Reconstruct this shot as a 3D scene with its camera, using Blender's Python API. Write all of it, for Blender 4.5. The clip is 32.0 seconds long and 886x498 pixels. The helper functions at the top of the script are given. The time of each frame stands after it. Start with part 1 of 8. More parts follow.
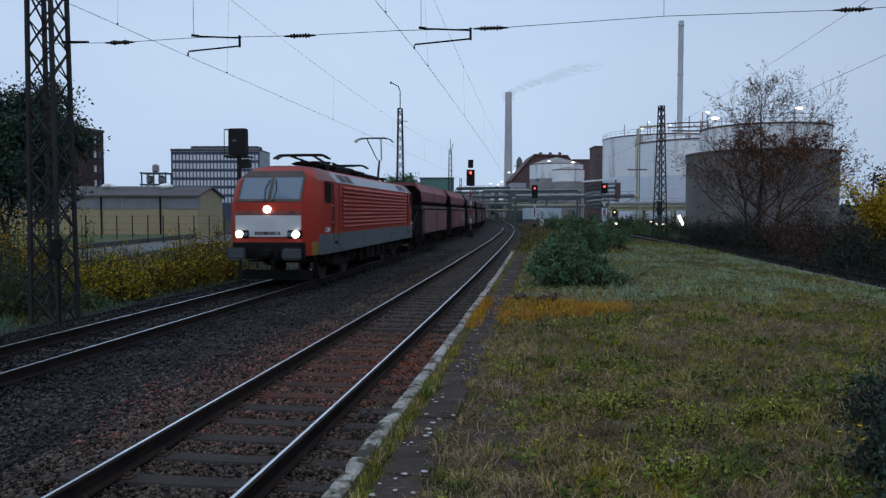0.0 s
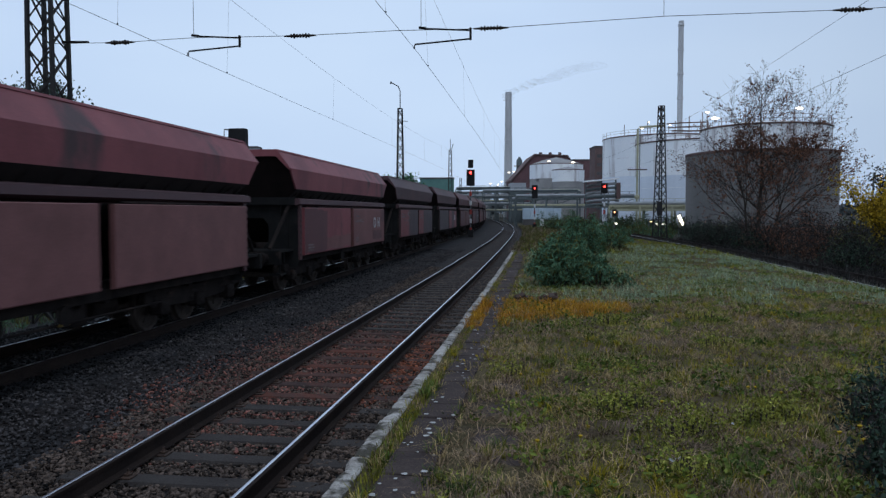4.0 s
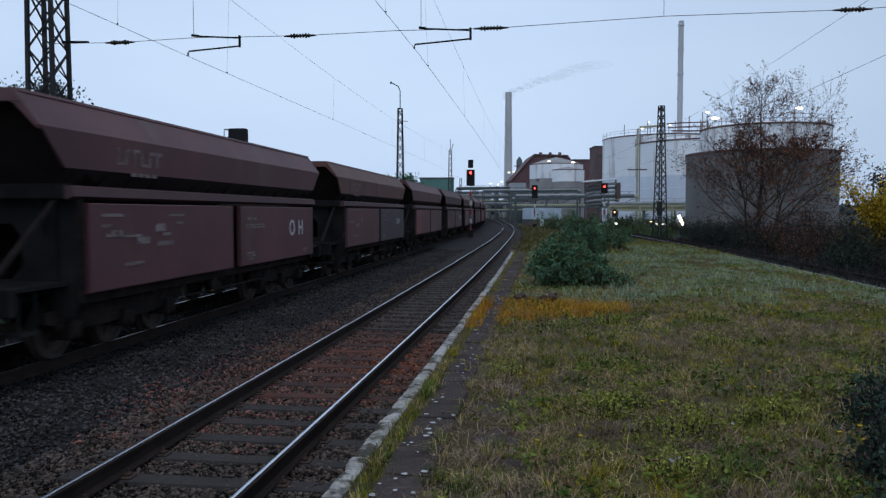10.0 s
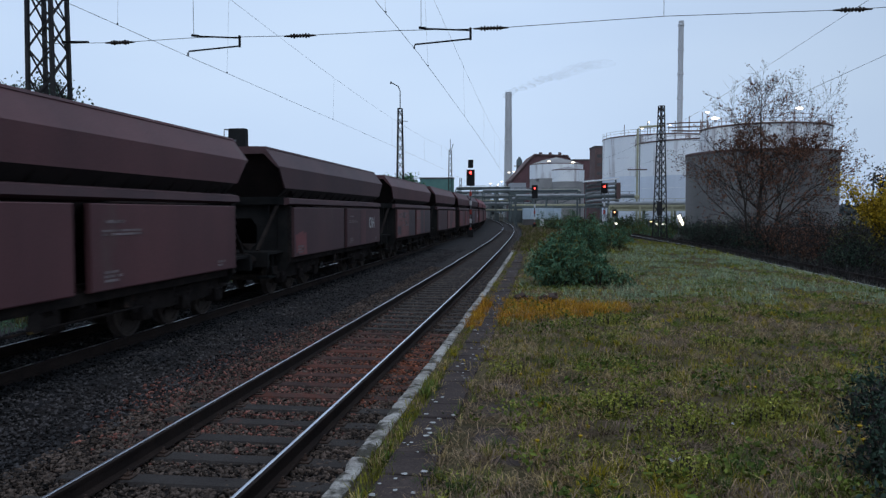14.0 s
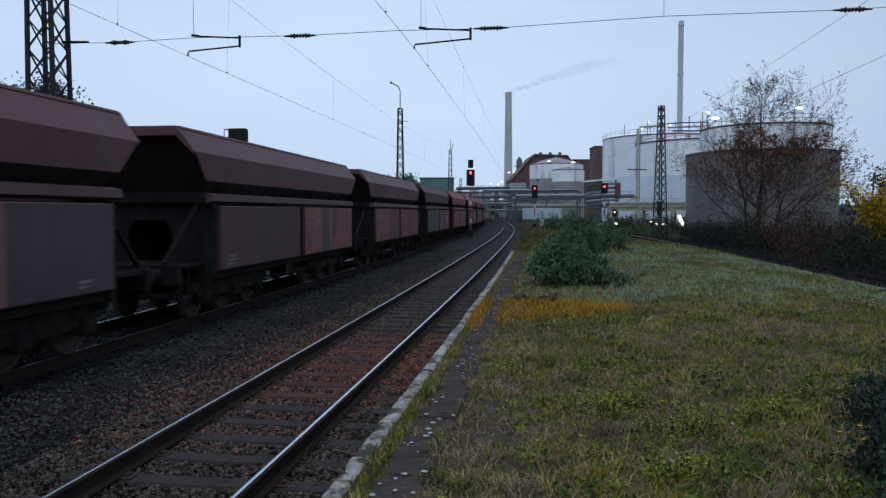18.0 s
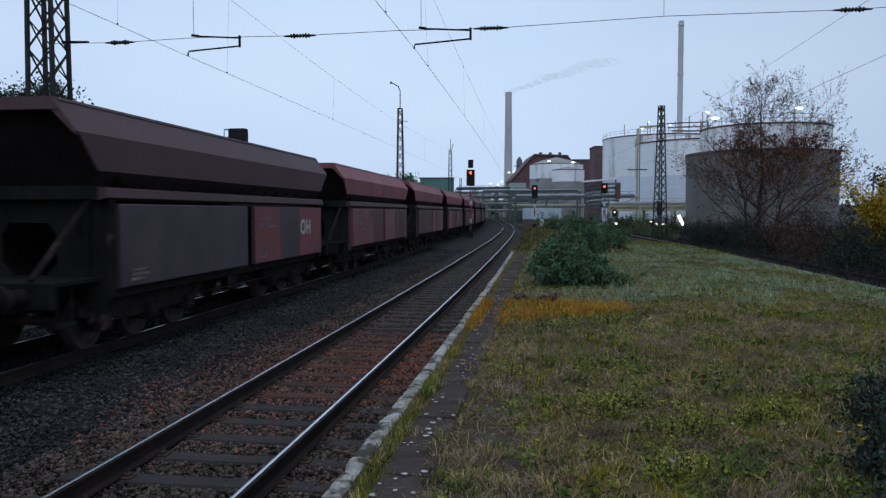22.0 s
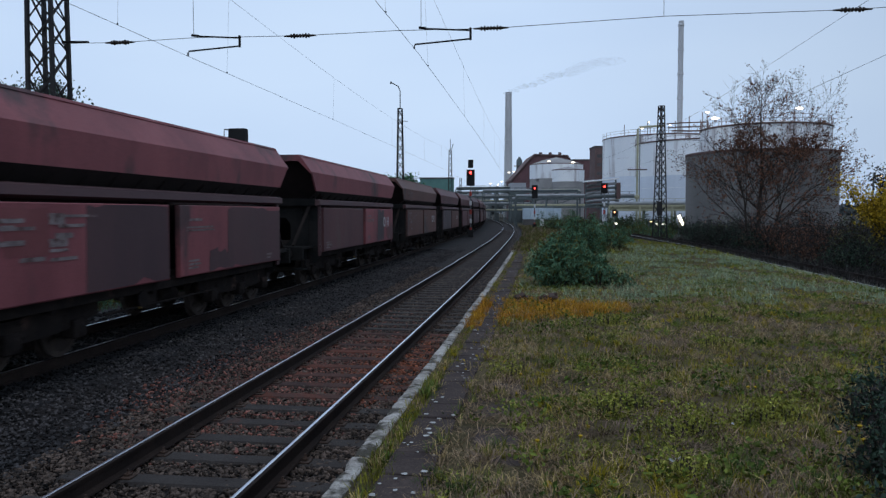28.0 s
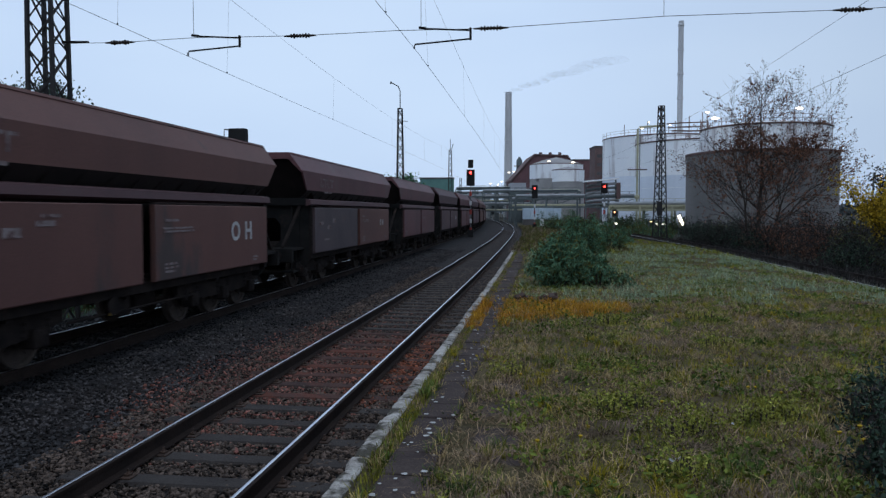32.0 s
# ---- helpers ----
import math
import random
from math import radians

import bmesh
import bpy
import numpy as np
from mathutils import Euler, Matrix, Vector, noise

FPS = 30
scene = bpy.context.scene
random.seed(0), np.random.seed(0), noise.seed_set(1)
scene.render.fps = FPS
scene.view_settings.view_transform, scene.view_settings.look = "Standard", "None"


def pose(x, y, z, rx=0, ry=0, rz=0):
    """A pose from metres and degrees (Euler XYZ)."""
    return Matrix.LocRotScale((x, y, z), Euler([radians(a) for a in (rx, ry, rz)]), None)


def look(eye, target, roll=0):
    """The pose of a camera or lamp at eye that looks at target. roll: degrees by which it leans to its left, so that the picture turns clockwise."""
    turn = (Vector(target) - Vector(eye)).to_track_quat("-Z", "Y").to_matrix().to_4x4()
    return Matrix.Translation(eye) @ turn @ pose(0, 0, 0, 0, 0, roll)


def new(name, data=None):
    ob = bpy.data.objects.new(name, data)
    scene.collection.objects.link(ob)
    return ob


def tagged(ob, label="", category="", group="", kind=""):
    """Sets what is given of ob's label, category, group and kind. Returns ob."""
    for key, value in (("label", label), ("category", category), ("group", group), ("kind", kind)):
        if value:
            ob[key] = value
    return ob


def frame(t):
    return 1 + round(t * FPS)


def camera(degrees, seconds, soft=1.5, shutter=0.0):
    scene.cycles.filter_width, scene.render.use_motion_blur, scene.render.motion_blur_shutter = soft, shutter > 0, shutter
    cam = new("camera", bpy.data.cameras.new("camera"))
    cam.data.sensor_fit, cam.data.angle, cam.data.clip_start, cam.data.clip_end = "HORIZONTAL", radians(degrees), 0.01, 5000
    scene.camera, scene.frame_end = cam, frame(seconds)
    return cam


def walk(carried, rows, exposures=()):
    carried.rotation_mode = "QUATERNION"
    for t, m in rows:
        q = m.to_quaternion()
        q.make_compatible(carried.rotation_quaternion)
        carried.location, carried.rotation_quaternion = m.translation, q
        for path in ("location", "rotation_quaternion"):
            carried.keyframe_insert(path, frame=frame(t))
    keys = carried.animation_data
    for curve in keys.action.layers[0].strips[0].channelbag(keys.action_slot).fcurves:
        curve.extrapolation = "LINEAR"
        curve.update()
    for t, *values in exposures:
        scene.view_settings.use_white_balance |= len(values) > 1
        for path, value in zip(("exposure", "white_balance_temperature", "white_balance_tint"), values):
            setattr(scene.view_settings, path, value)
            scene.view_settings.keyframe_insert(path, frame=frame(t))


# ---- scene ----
cam = camera(61.73, 32.0, soft=1.35, shutter=0.4)
EYE = pose(0, 0, 2.2925, 90 - 2.838, 0, 0)
walk(cam, [(0, EYE), (32, EYE)], exposures=[(0, -0.08), (2, -0.05), (6, 0.04), (32, 0.04)])

# ---- sky, sun ----
world = bpy.data.worlds.new("dusk_sky")
scene.world = world
world.use_nodes = True
wn, wk = world.node_tree.nodes, world.node_tree.links
wn.clear()
sky = wn.new("ShaderNodeTexSky")
sky.sky_type, sky.sun_disc = "NISHITA", False
sky.sun_elevation, sky.sun_rotation = radians(24), radians(200)
sky.air_density, sky.dust_density, sky.ozone_density = 1.0, 3.0, 2.0
bg_sky, bg_cloud, wmix, wout = wn.new("ShaderNodeBackground"), wn.new("ShaderNodeBackground"), wn.new("ShaderNodeMixShader"), wn.new("ShaderNodeOutputWorld")
wk.new(sky.outputs[0], bg_sky.inputs[0])
bg_sky.inputs[1].default_value = 0.06
wtc, wmap, wnoise, wramp = wn.new("ShaderNodeTexCoord"), wn.new("ShaderNodeMapping"), wn.new("ShaderNodeTexNoise"), wn.new("ShaderNodeValToRGB")
wmap.inputs["Scale"].default_value = (1.0, 1.0, 3.2)
wk.new(wtc.outputs["Generated"], wmap.inputs[0])
wk.new(wmap.outputs[0], wnoise.inputs["Vector"])
wnoise.inputs["Scale"].default_value, wnoise.inputs["Detail"].default_value = 1.7, 3.0
wramp.color_ramp.elements[0].position, wramp.color_ramp.elements[1].position = 0.3, 0.72
wramp.color_ramp.elements[0].color = (0.534, 0.690, 0.945, 1)
wramp.color_ramp.elements[1].color = (0.613, 0.770, 1.0, 1)
wk.new(wnoise.outputs["Fac"], wramp.inputs[0])
wk.new(wramp.outputs[0], bg_cloud.inputs[0])
# the afterglow stands low in the north; the cloud cover is duller overhead and behind
wsep, wup, wfar, wlow = wn.new("ShaderNodeSeparateXYZ"), wn.new("ShaderNodeMapRange"), wn.new("ShaderNodeMapRange"), wn.new("ShaderNodeMath")
wk.new(wtc.outputs["Generated"], wsep.inputs[0])
wk.new(wsep.outputs[2], wup.inputs[0])
wup.inputs[1].default_value, wup.inputs[2].default_value, wup.inputs[3].default_value, wup.inputs[4].default_value = 0.30, 0.95, 1.0, 1.0
wk.new(wsep.outputs[1], wfar.inputs[0])
wfar.inputs[1].default_value, wfar.inputs[2].default_value, wfar.inputs[3].default_value, wfar.inputs[4].default_value = -0.6, 0.7, 0.98, 1.0
wlow.operation = "MULTIPLY"
wk.new(wup.outputs[0], wlow.inputs[0])
wk.new(wfar.outputs[0], wlow.inputs[1])
wside, wall_ = wn.new("ShaderNodeMapRange"), wn.new("ShaderNodeMath")
wk.new(wsep.outputs[0], wside.inputs[0])
wside.inputs[1].default_value, wside.inputs[2].default_value, wside.inputs[3].default_value, wside.inputs[4].default_value = 0.12, 0.7, 1.0, 0.74
wall_.operation = "MULTIPLY"
wk.new(wlow.outputs[0], wall_.inputs[0])
wk.new(wside.outputs[0], wall_.inputs[1])
wk.new(wall_.outputs[0], bg_cloud.inputs[1])
wmix.inputs[0].default_value = 0.92
wk.new(bg_sky.outputs[0], wmix.inputs[1])
wk.new(bg_cloud.outputs[0], wmix.inputs[2])
wk.new(wmix.outputs[0], wout.inputs[0])
sun = new("sun", bpy.data.lights.new("sun", "SUN"))
sun.data.energy, sun.data.angle, sun.data.color = 0.3, radians(25), (1.0, 0.95, 0.9)
sun.matrix_world = look((0, 0, 60), (-14, 37, -30))

# ---- the line of the railway: place and heading along the near track ----
DS = 1.0
S_TAB = np.arange(-60.0, 620.0, DS)
_k = np.interp(S_TAB, [0, 50, 100, 160, 230, 300], [-0.534, -0.245, -0.963, -0.393, -0.45, -1.0]) / 1000
H_TAB = np.cumsum(_k) * DS
H_TAB += 0.1421 - np.interp(0, S_TAB, H_TAB)
X_TAB, Y_TAB = np.cumsum(np.sin(H_TAB)) * DS, np.cumsum(np.cos(H_TAB)) * DS
X_TAB += -3.267 - np.interp(0, S_TAB, X_TAB)
Y_TAB += -np.interp(0, S_TAB, Y_TAB)
FAR_TRACK = -5.2


def heading(s):
    return float(np.interp(s, S_TAB, H_TAB))


def at(s, lat=0.0, z=0.0):
    """A place by the metres along the near track, to the right of it and above its rails."""
    h = heading(s)
    return Vector((float(np.interp(s, S_TAB, X_TAB)) + lat * math.cos(h), float(np.interp(s, S_TAB, Y_TAB)) - lat * math.sin(h), z))


def along(s, lat=0.0, z=0.0):
    """The pose there, with local y along the track."""
    return Matrix.Translation(at(s, lat, z)) @ Matrix.Rotation(-heading(s), 4, "Z")


def side_track(s):
    """How far to the right the third track's middle lies."""
    return float(np.interp(s, [-60, 55, 85, 137, 215, 400], [14.15, 14.15, 12.95, 10.6, 9.6, 9.6]))


# ---- materials ----
def mat(name, a, b, scale=3.0, rough=0.75, metal=0.0, bump=0.25, fine=45.0, spot=None, spot_scale=1.2, spot_at=0.62, stretch=(1, 1, 1), island=0.0, grain=0.35, spec=0.3):
    m = bpy.data.materials.new(name)
    m.use_nodes = True
    n, k = m.node_tree.nodes, m.node_tree.links
    bs = n["Principled BSDF"]
    bs.inputs["Roughness"].default_value, bs.inputs["Metallic"].default_value = rough, metal
    bs.inputs["Specular IOR Level"].default_value = spec
    tc, info, off, mp = n.new("ShaderNodeTexCoord"), n.new("ShaderNodeObjectInfo"), n.new("ShaderNodeVectorMath"), n.new("ShaderNodeMapping")
    off.operation = "MULTIPLY_ADD"
    comb = n.new("ShaderNodeCombineXYZ")
    for i in range(3):
        k.new(info.outputs["Random"], comb.inputs[i])
    k.new(comb.outputs[0], off.inputs[0])
    off.inputs[1].default_value = (31.0, 57.0, 13.0)
    k.new(tc.outputs["Object"], off.inputs[2])
    k.new(off.outputs[0], mp.inputs[0])
    mp.inputs["Scale"].default_value = stretch
    def noise_of(sc, det, vec):
        q = n.new("ShaderNodeTexNoise")
        q.inputs["Scale"].default_value, q.inputs["Detail"].default_value, q.inputs["Roughness"].default_value = sc, det, 0.6
        k.new(vec, q.inputs["Vector"])
        return q.outputs["Fac"]
    def ramp_of(src, p0, p1, c0, c1):
        q = n.new("ShaderNodeValToRGB")
        q.color_ramp.elements[0].position, q.color_ramp.elements[1].position = p0, p1
        q.color_ramp.elements[0].color, q.color_ramp.elements[1].color = (*c0, 1), (*c1, 1)
        k.new(src, q.inputs[0])
        return q.outputs[0]
    def mix_of(kind, fac, x, y):
        q = n.new("ShaderNodeMix")
        q.data_type, q.blend_type = "RGBA", kind
        if isinstance(fac, float):
            q.inputs[0].default_value = fac
        else:
            k.new(fac, q.inputs[0])
        k.new(x, q.inputs[6])
        k.new(y, q.inputs[7])
        return q.outputs[2]
    big = noise_of(scale, 5.0, mp.outputs[0])
    small = noise_of(fine, 3.0, off.outputs[0])
    col = ramp_of(big, 0.32, 0.68, a, b)
    if spot:
        sp = noise_of(spot_scale, 6.0, mp.outputs[0])
        mask = ramp_of(sp, spot_at, spot_at + 0.09, (0, 0, 0), (1, 1, 1))
        flat = n.new("ShaderNodeRGB")
        flat.outputs[0].default_value = (*spot, 1)
        col = mix_of("MIX", mask, col, flat.outputs[0])
    g = ramp_of(small, 0.25, 0.75, (1 - grain,) * 3, (1 + grain * 0.6,) * 3)
    col = mix_of("MULTIPLY", 1.0, col, g)
    if island:
        geo = n.new("ShaderNodeNewGeometry")
        r = ramp_of(geo.outputs["Random Per Island"], 0.0, 1.0, (1 - island,) * 3, (1 + island,) * 3)
        col = mix_of("MULTIPLY", 1.0, col, r)
    k.new(col, bs.inputs["Base Color"])
    if bump:
        bp = n.new("ShaderNodeBump")
        bp.inputs["Strength"].default_value, bp.inputs["Distance"].default_value = bump, 0.02
        k.new(small, bp.inputs["Height"])
        k.new(bp.outputs[0], bs.inputs["Normal"])
    return m


def glow(name, colour, strength):
    m = bpy.data.materials.new(name)
    m.use_nodes = True
    b = m.node_tree.nodes["Principled BSDF"]
    b.inputs["Base Color"].default_value = (0.8, 0.8, 0.8, 1)
    b.inputs["Emission Color"].default_value = (*colour, 1)
    b.inputs["Emission Strength"].default_value = strength
    return m


def glass(name, tint, rough=0.05):
    m = bpy.data.materials.new(name)
    m.use_nodes = True
    b = m.node_tree.nodes["Principled BSDF"]
    b.inputs["Base Color"].default_value = (*tint, 1)
    b.inputs["Roughness"].default_value, b.inputs["Specular IOR Level"].default_value = rough, 0.8
    return m


M_SOIL = mat("dark_soil", (0.035, 0.034, 0.030), (0.075, 0.070, 0.055), 0.35, 0.95, spot=(0.05, 0.06, 0.03), spot_scale=0.5, bump=0.6, spec=0.05)
M_BALLAST = mat("grey_brown_ballast", (0.018, 0.016, 0.016), (0.033, 0.027, 0.026), 0.55, 0.9, bump=1.0, fine=28, grain=0.7, spot=(0.060, 0.036, 0.030), spot_scale=0.3, spot_at=0.6, spec=0.17)
M_STONE = mat("ballast_stone", (0.051, 0.039, 0.032), (0.113, 0.082, 0.066), 0.9, 0.85, bump=0.3, island=0.95, spot=(0.085, 0.048, 0.038), spot_scale=0.3, spot_at=0.6, spec=0.17)
M_RUSTSTONE = mat("rust_stained_stone", (0.122, 0.054, 0.045), (0.236, 0.096, 0.072), 0.9, 0.85, bump=0.3, island=0.9, spec=0.15)
M_DARKSTONE = mat("dark_ballast_stone", (0.028, 0.028, 0.030), (0.072, 0.064, 0.063), 0.8, 0.85, bump=0.3, island=0.95, spec=0.17)
# stones and bed of the far track: the train's shadow is coloured in, over soot and oil
M_SHADESTONE = mat("train_shade_oily_stone", (0.009, 0.009, 0.010), (0.022, 0.021, 0.021), 0.8, 0.85, bump=0.3, island=0.95, spec=0.12)
M_SHADEBED = mat("train_shade_sooty_bed", (0.014, 0.014, 0.017), (0.031, 0.029, 0.029), 0.55, 0.9, bump=1.0, fine=28, grain=0.7, spec=0.17)
M_ORANGESTONE = mat("orange_rust_stone", (0.168, 0.061, 0.037), (0.259, 0.092, 0.052), 0.9, 0.85, bump=0.3, island=0.8, spec=0.06)
M_RAILTOP = mat("worn_rail_steel", (0.682, 0.715, 0.770), (0.836, 0.869, 0.924), 2.0, 0.28, 0.95, bump=0.03, grain=0.1, stretch=(1, 0.1, 1))
M_RAILWEB = mat("rusty_rail_side", (0.017, 0.012, 0.011), (0.032, 0.022, 0.018), 2.0, 0.85, 0.0, bump=0.3, spec=0.1)
M_SLEEPER = mat("weathered_concrete_sleeper", (0.039, 0.033, 0.031), (0.059, 0.051, 0.047), 2.0, 0.9, bump=0.5, spot=(0.082, 0.046, 0.038), spot_scale=1.5, spec=0.17)
M_RUSTSLEEPER = mat("rust_stained_sleeper", (0.055, 0.040, 0.037), (0.105, 0.056, 0.046), 1.6, 0.9, bump=0.5, spot=(0.13, 0.052, 0.038), spot_scale=1.1, spot_at=0.50, spec=0.06)
M_CLIP = mat("rusty_fastening", (0.05, 0.035, 0.03), (0.09, 0.055, 0.04), 8.0, 0.8, 0.3)
M_KERB = mat("whitewashed_kerb_stone", (0.248, 0.225, 0.198), (0.534, 0.504, 0.466), 4.5, 0.9, bump=1.0, spot=(0.080, 0.072, 0.058), spot_scale=3.6, spot_at=0.50, spec=0.1)
M_SLAB = mat("dark_worn_paving_slab", (0.052, 0.041, 0.039), (0.088, 0.068, 0.062), 2.5, 0.9, bump=0.7, spot=(0.045, 0.050, 0.024), spot_scale=2.0, spec=0.05)
M_TURF = mat("patchy_autumn_turf", (0.054, 0.046, 0.024), (0.125, 0.101, 0.051), 1.4, 0.95, bump=1.0, fine=22, grain=0.8, spot=(0.066, 0.050, 0.040), spot_scale=1.1, spot_at=0.56, spec=0.05)
M_GRASS = mat("green_grass_blade", (0.082, 0.111, 0.017), (0.281, 0.248, 0.033), 1.5, 0.85, bump=0, island=0.5, spec=0.15)
M_STRAW = mat("dry_straw_blade", (0.288, 0.207, 0.089), (0.531, 0.392, 0.189), 1.2, 0.85, bump=0, island=0.5, spec=0.12)
M_YELLOWGRASS = mat("yellow_green_blade", (0.240, 0.204, 0.014), (0.415, 0.324, 0.023), 1.0, 0.85, bump=0, island=0.4, spec=0.06)
M_RUSTGRASS = mat("rust_orange_grass", (0.42, 0.15, 0.012), (0.50, 0.29, 0.02), 0.9, 0.85, bump=0, island=0.4)
M_BUSHLEAF = mat("dark_green_shrub_leaf", (0.053, 0.130, 0.076), (0.116, 0.214, 0.124), 1.2, 0.7, bump=0, island=0.5, spec=0.1)
M_YELLOWLEAF = mat("yellow_autumn_leaf", (0.34, 0.225, 0.018), (0.50, 0.34, 0.026), 1.0, 0.75, bump=0, island=0.5, spec=0.1)
M_OLIVELEAF = mat("olive_leaf", (0.065, 0.075, 0.022), (0.12, 0.11, 0.03), 1.0, 0.75, bump=0, island=0.5, spec=0.1)
M_LUSH = mat("rank_green_blade", (0.052, 0.096, 0.020), (0.177, 0.197, 0.032), 1.3, 0.8, bump=0, island=0.5, spec=0.15)
M_DEADBROWN = mat("dead_brown_blade", (0.121, 0.084, 0.064), (0.284, 0.204, 0.150), 1.2, 0.9, bump=0, island=0.5, spec=0.05)
M_DARKLEAF = mat("blackish_green_leaf", (0.026, 0.048, 0.036), (0.062, 0.098, 0.065), 1.1, 0.75, bump=0, island=0.5, spec=0.1)
M_BROWNLEAF = mat("withered_brown_leaf", (0.125, 0.060, 0.041), (0.210, 0.102, 0.063), 1.0, 0.85, bump=0, island=0.5, spec=0.05)
M_THORN = mat("dark_bramble_twig", (0.026, 0.026, 0.026), (0.056, 0.050, 0.047), 0.7, 0.95, bump=0, island=0.5, spec=0.05)
M_THATCH = mat("matted_dead_grass", (0.169, 0.115, 0.072), (0.387, 0.273, 0.169), 1.3, 0.9, bump=0, island=0.6, spec=0.05)
M_BARK = mat("dark_bark", (0.035, 0.028, 0.024), (0.065, 0.052, 0.045), 3.0, 0.95, bump=0.6)
M_MASTSTEEL = mat("dark_weathered_steel", (0.020, 0.020, 0.022), (0.038, 0.035, 0.034), 2.0, 0.75, 0.2, spot=(0.052, 0.035, 0.028), spot_scale=2.5)
M_WIRE = mat("tarnished_copper_wire", (0.045, 0.045, 0.048), (0.06, 0.06, 0.062), 2.0, 0.6, 0.5, bump=0)
M_INSULATOR = mat("dark_glazed_insulator", (0.025, 0.018, 0.015), (0.04, 0.03, 0.025), 4.0, 0.35, bump=0)
M_BLACK = mat("matt_black_metal", (0.010, 0.010, 0.011), (0.019, 0.018, 0.018), 3.0, 0.85, bump=0.1, spec=0.08)
M_GRIME = mat("grimy_running_gear", (0.016, 0.013, 0.013), (0.033, 0.026, 0.023), 3.0, 0.9, 0.0, spot=(0.080, 0.052, 0.042), spot_scale=2.0, spec=0.06)
# near-black stands for grimy paint lying in shade between wagons
M_ENDPLATE = mat("shade_dark_grimy_end_plate", (0.014, 0.014, 0.014), (0.028, 0.026, 0.025), 1.5, 0.9, bump=0.2, spot=(0.040, 0.030, 0.027), spot_scale=1.6, spec=0.06)
M_WHEEL = mat("worn_wheel_steel", (0.045, 0.036, 0.033), (0.085, 0.066, 0.056), 4.0, 0.7, 0.2, spec=0.1)
M_PALEGRASS = mat("pale_grey_green_blade", (0.189, 0.259, 0.158), (0.353, 0.410, 0.252), 0.7, 0.85, bump=0, island=0.4, spec=0.18)


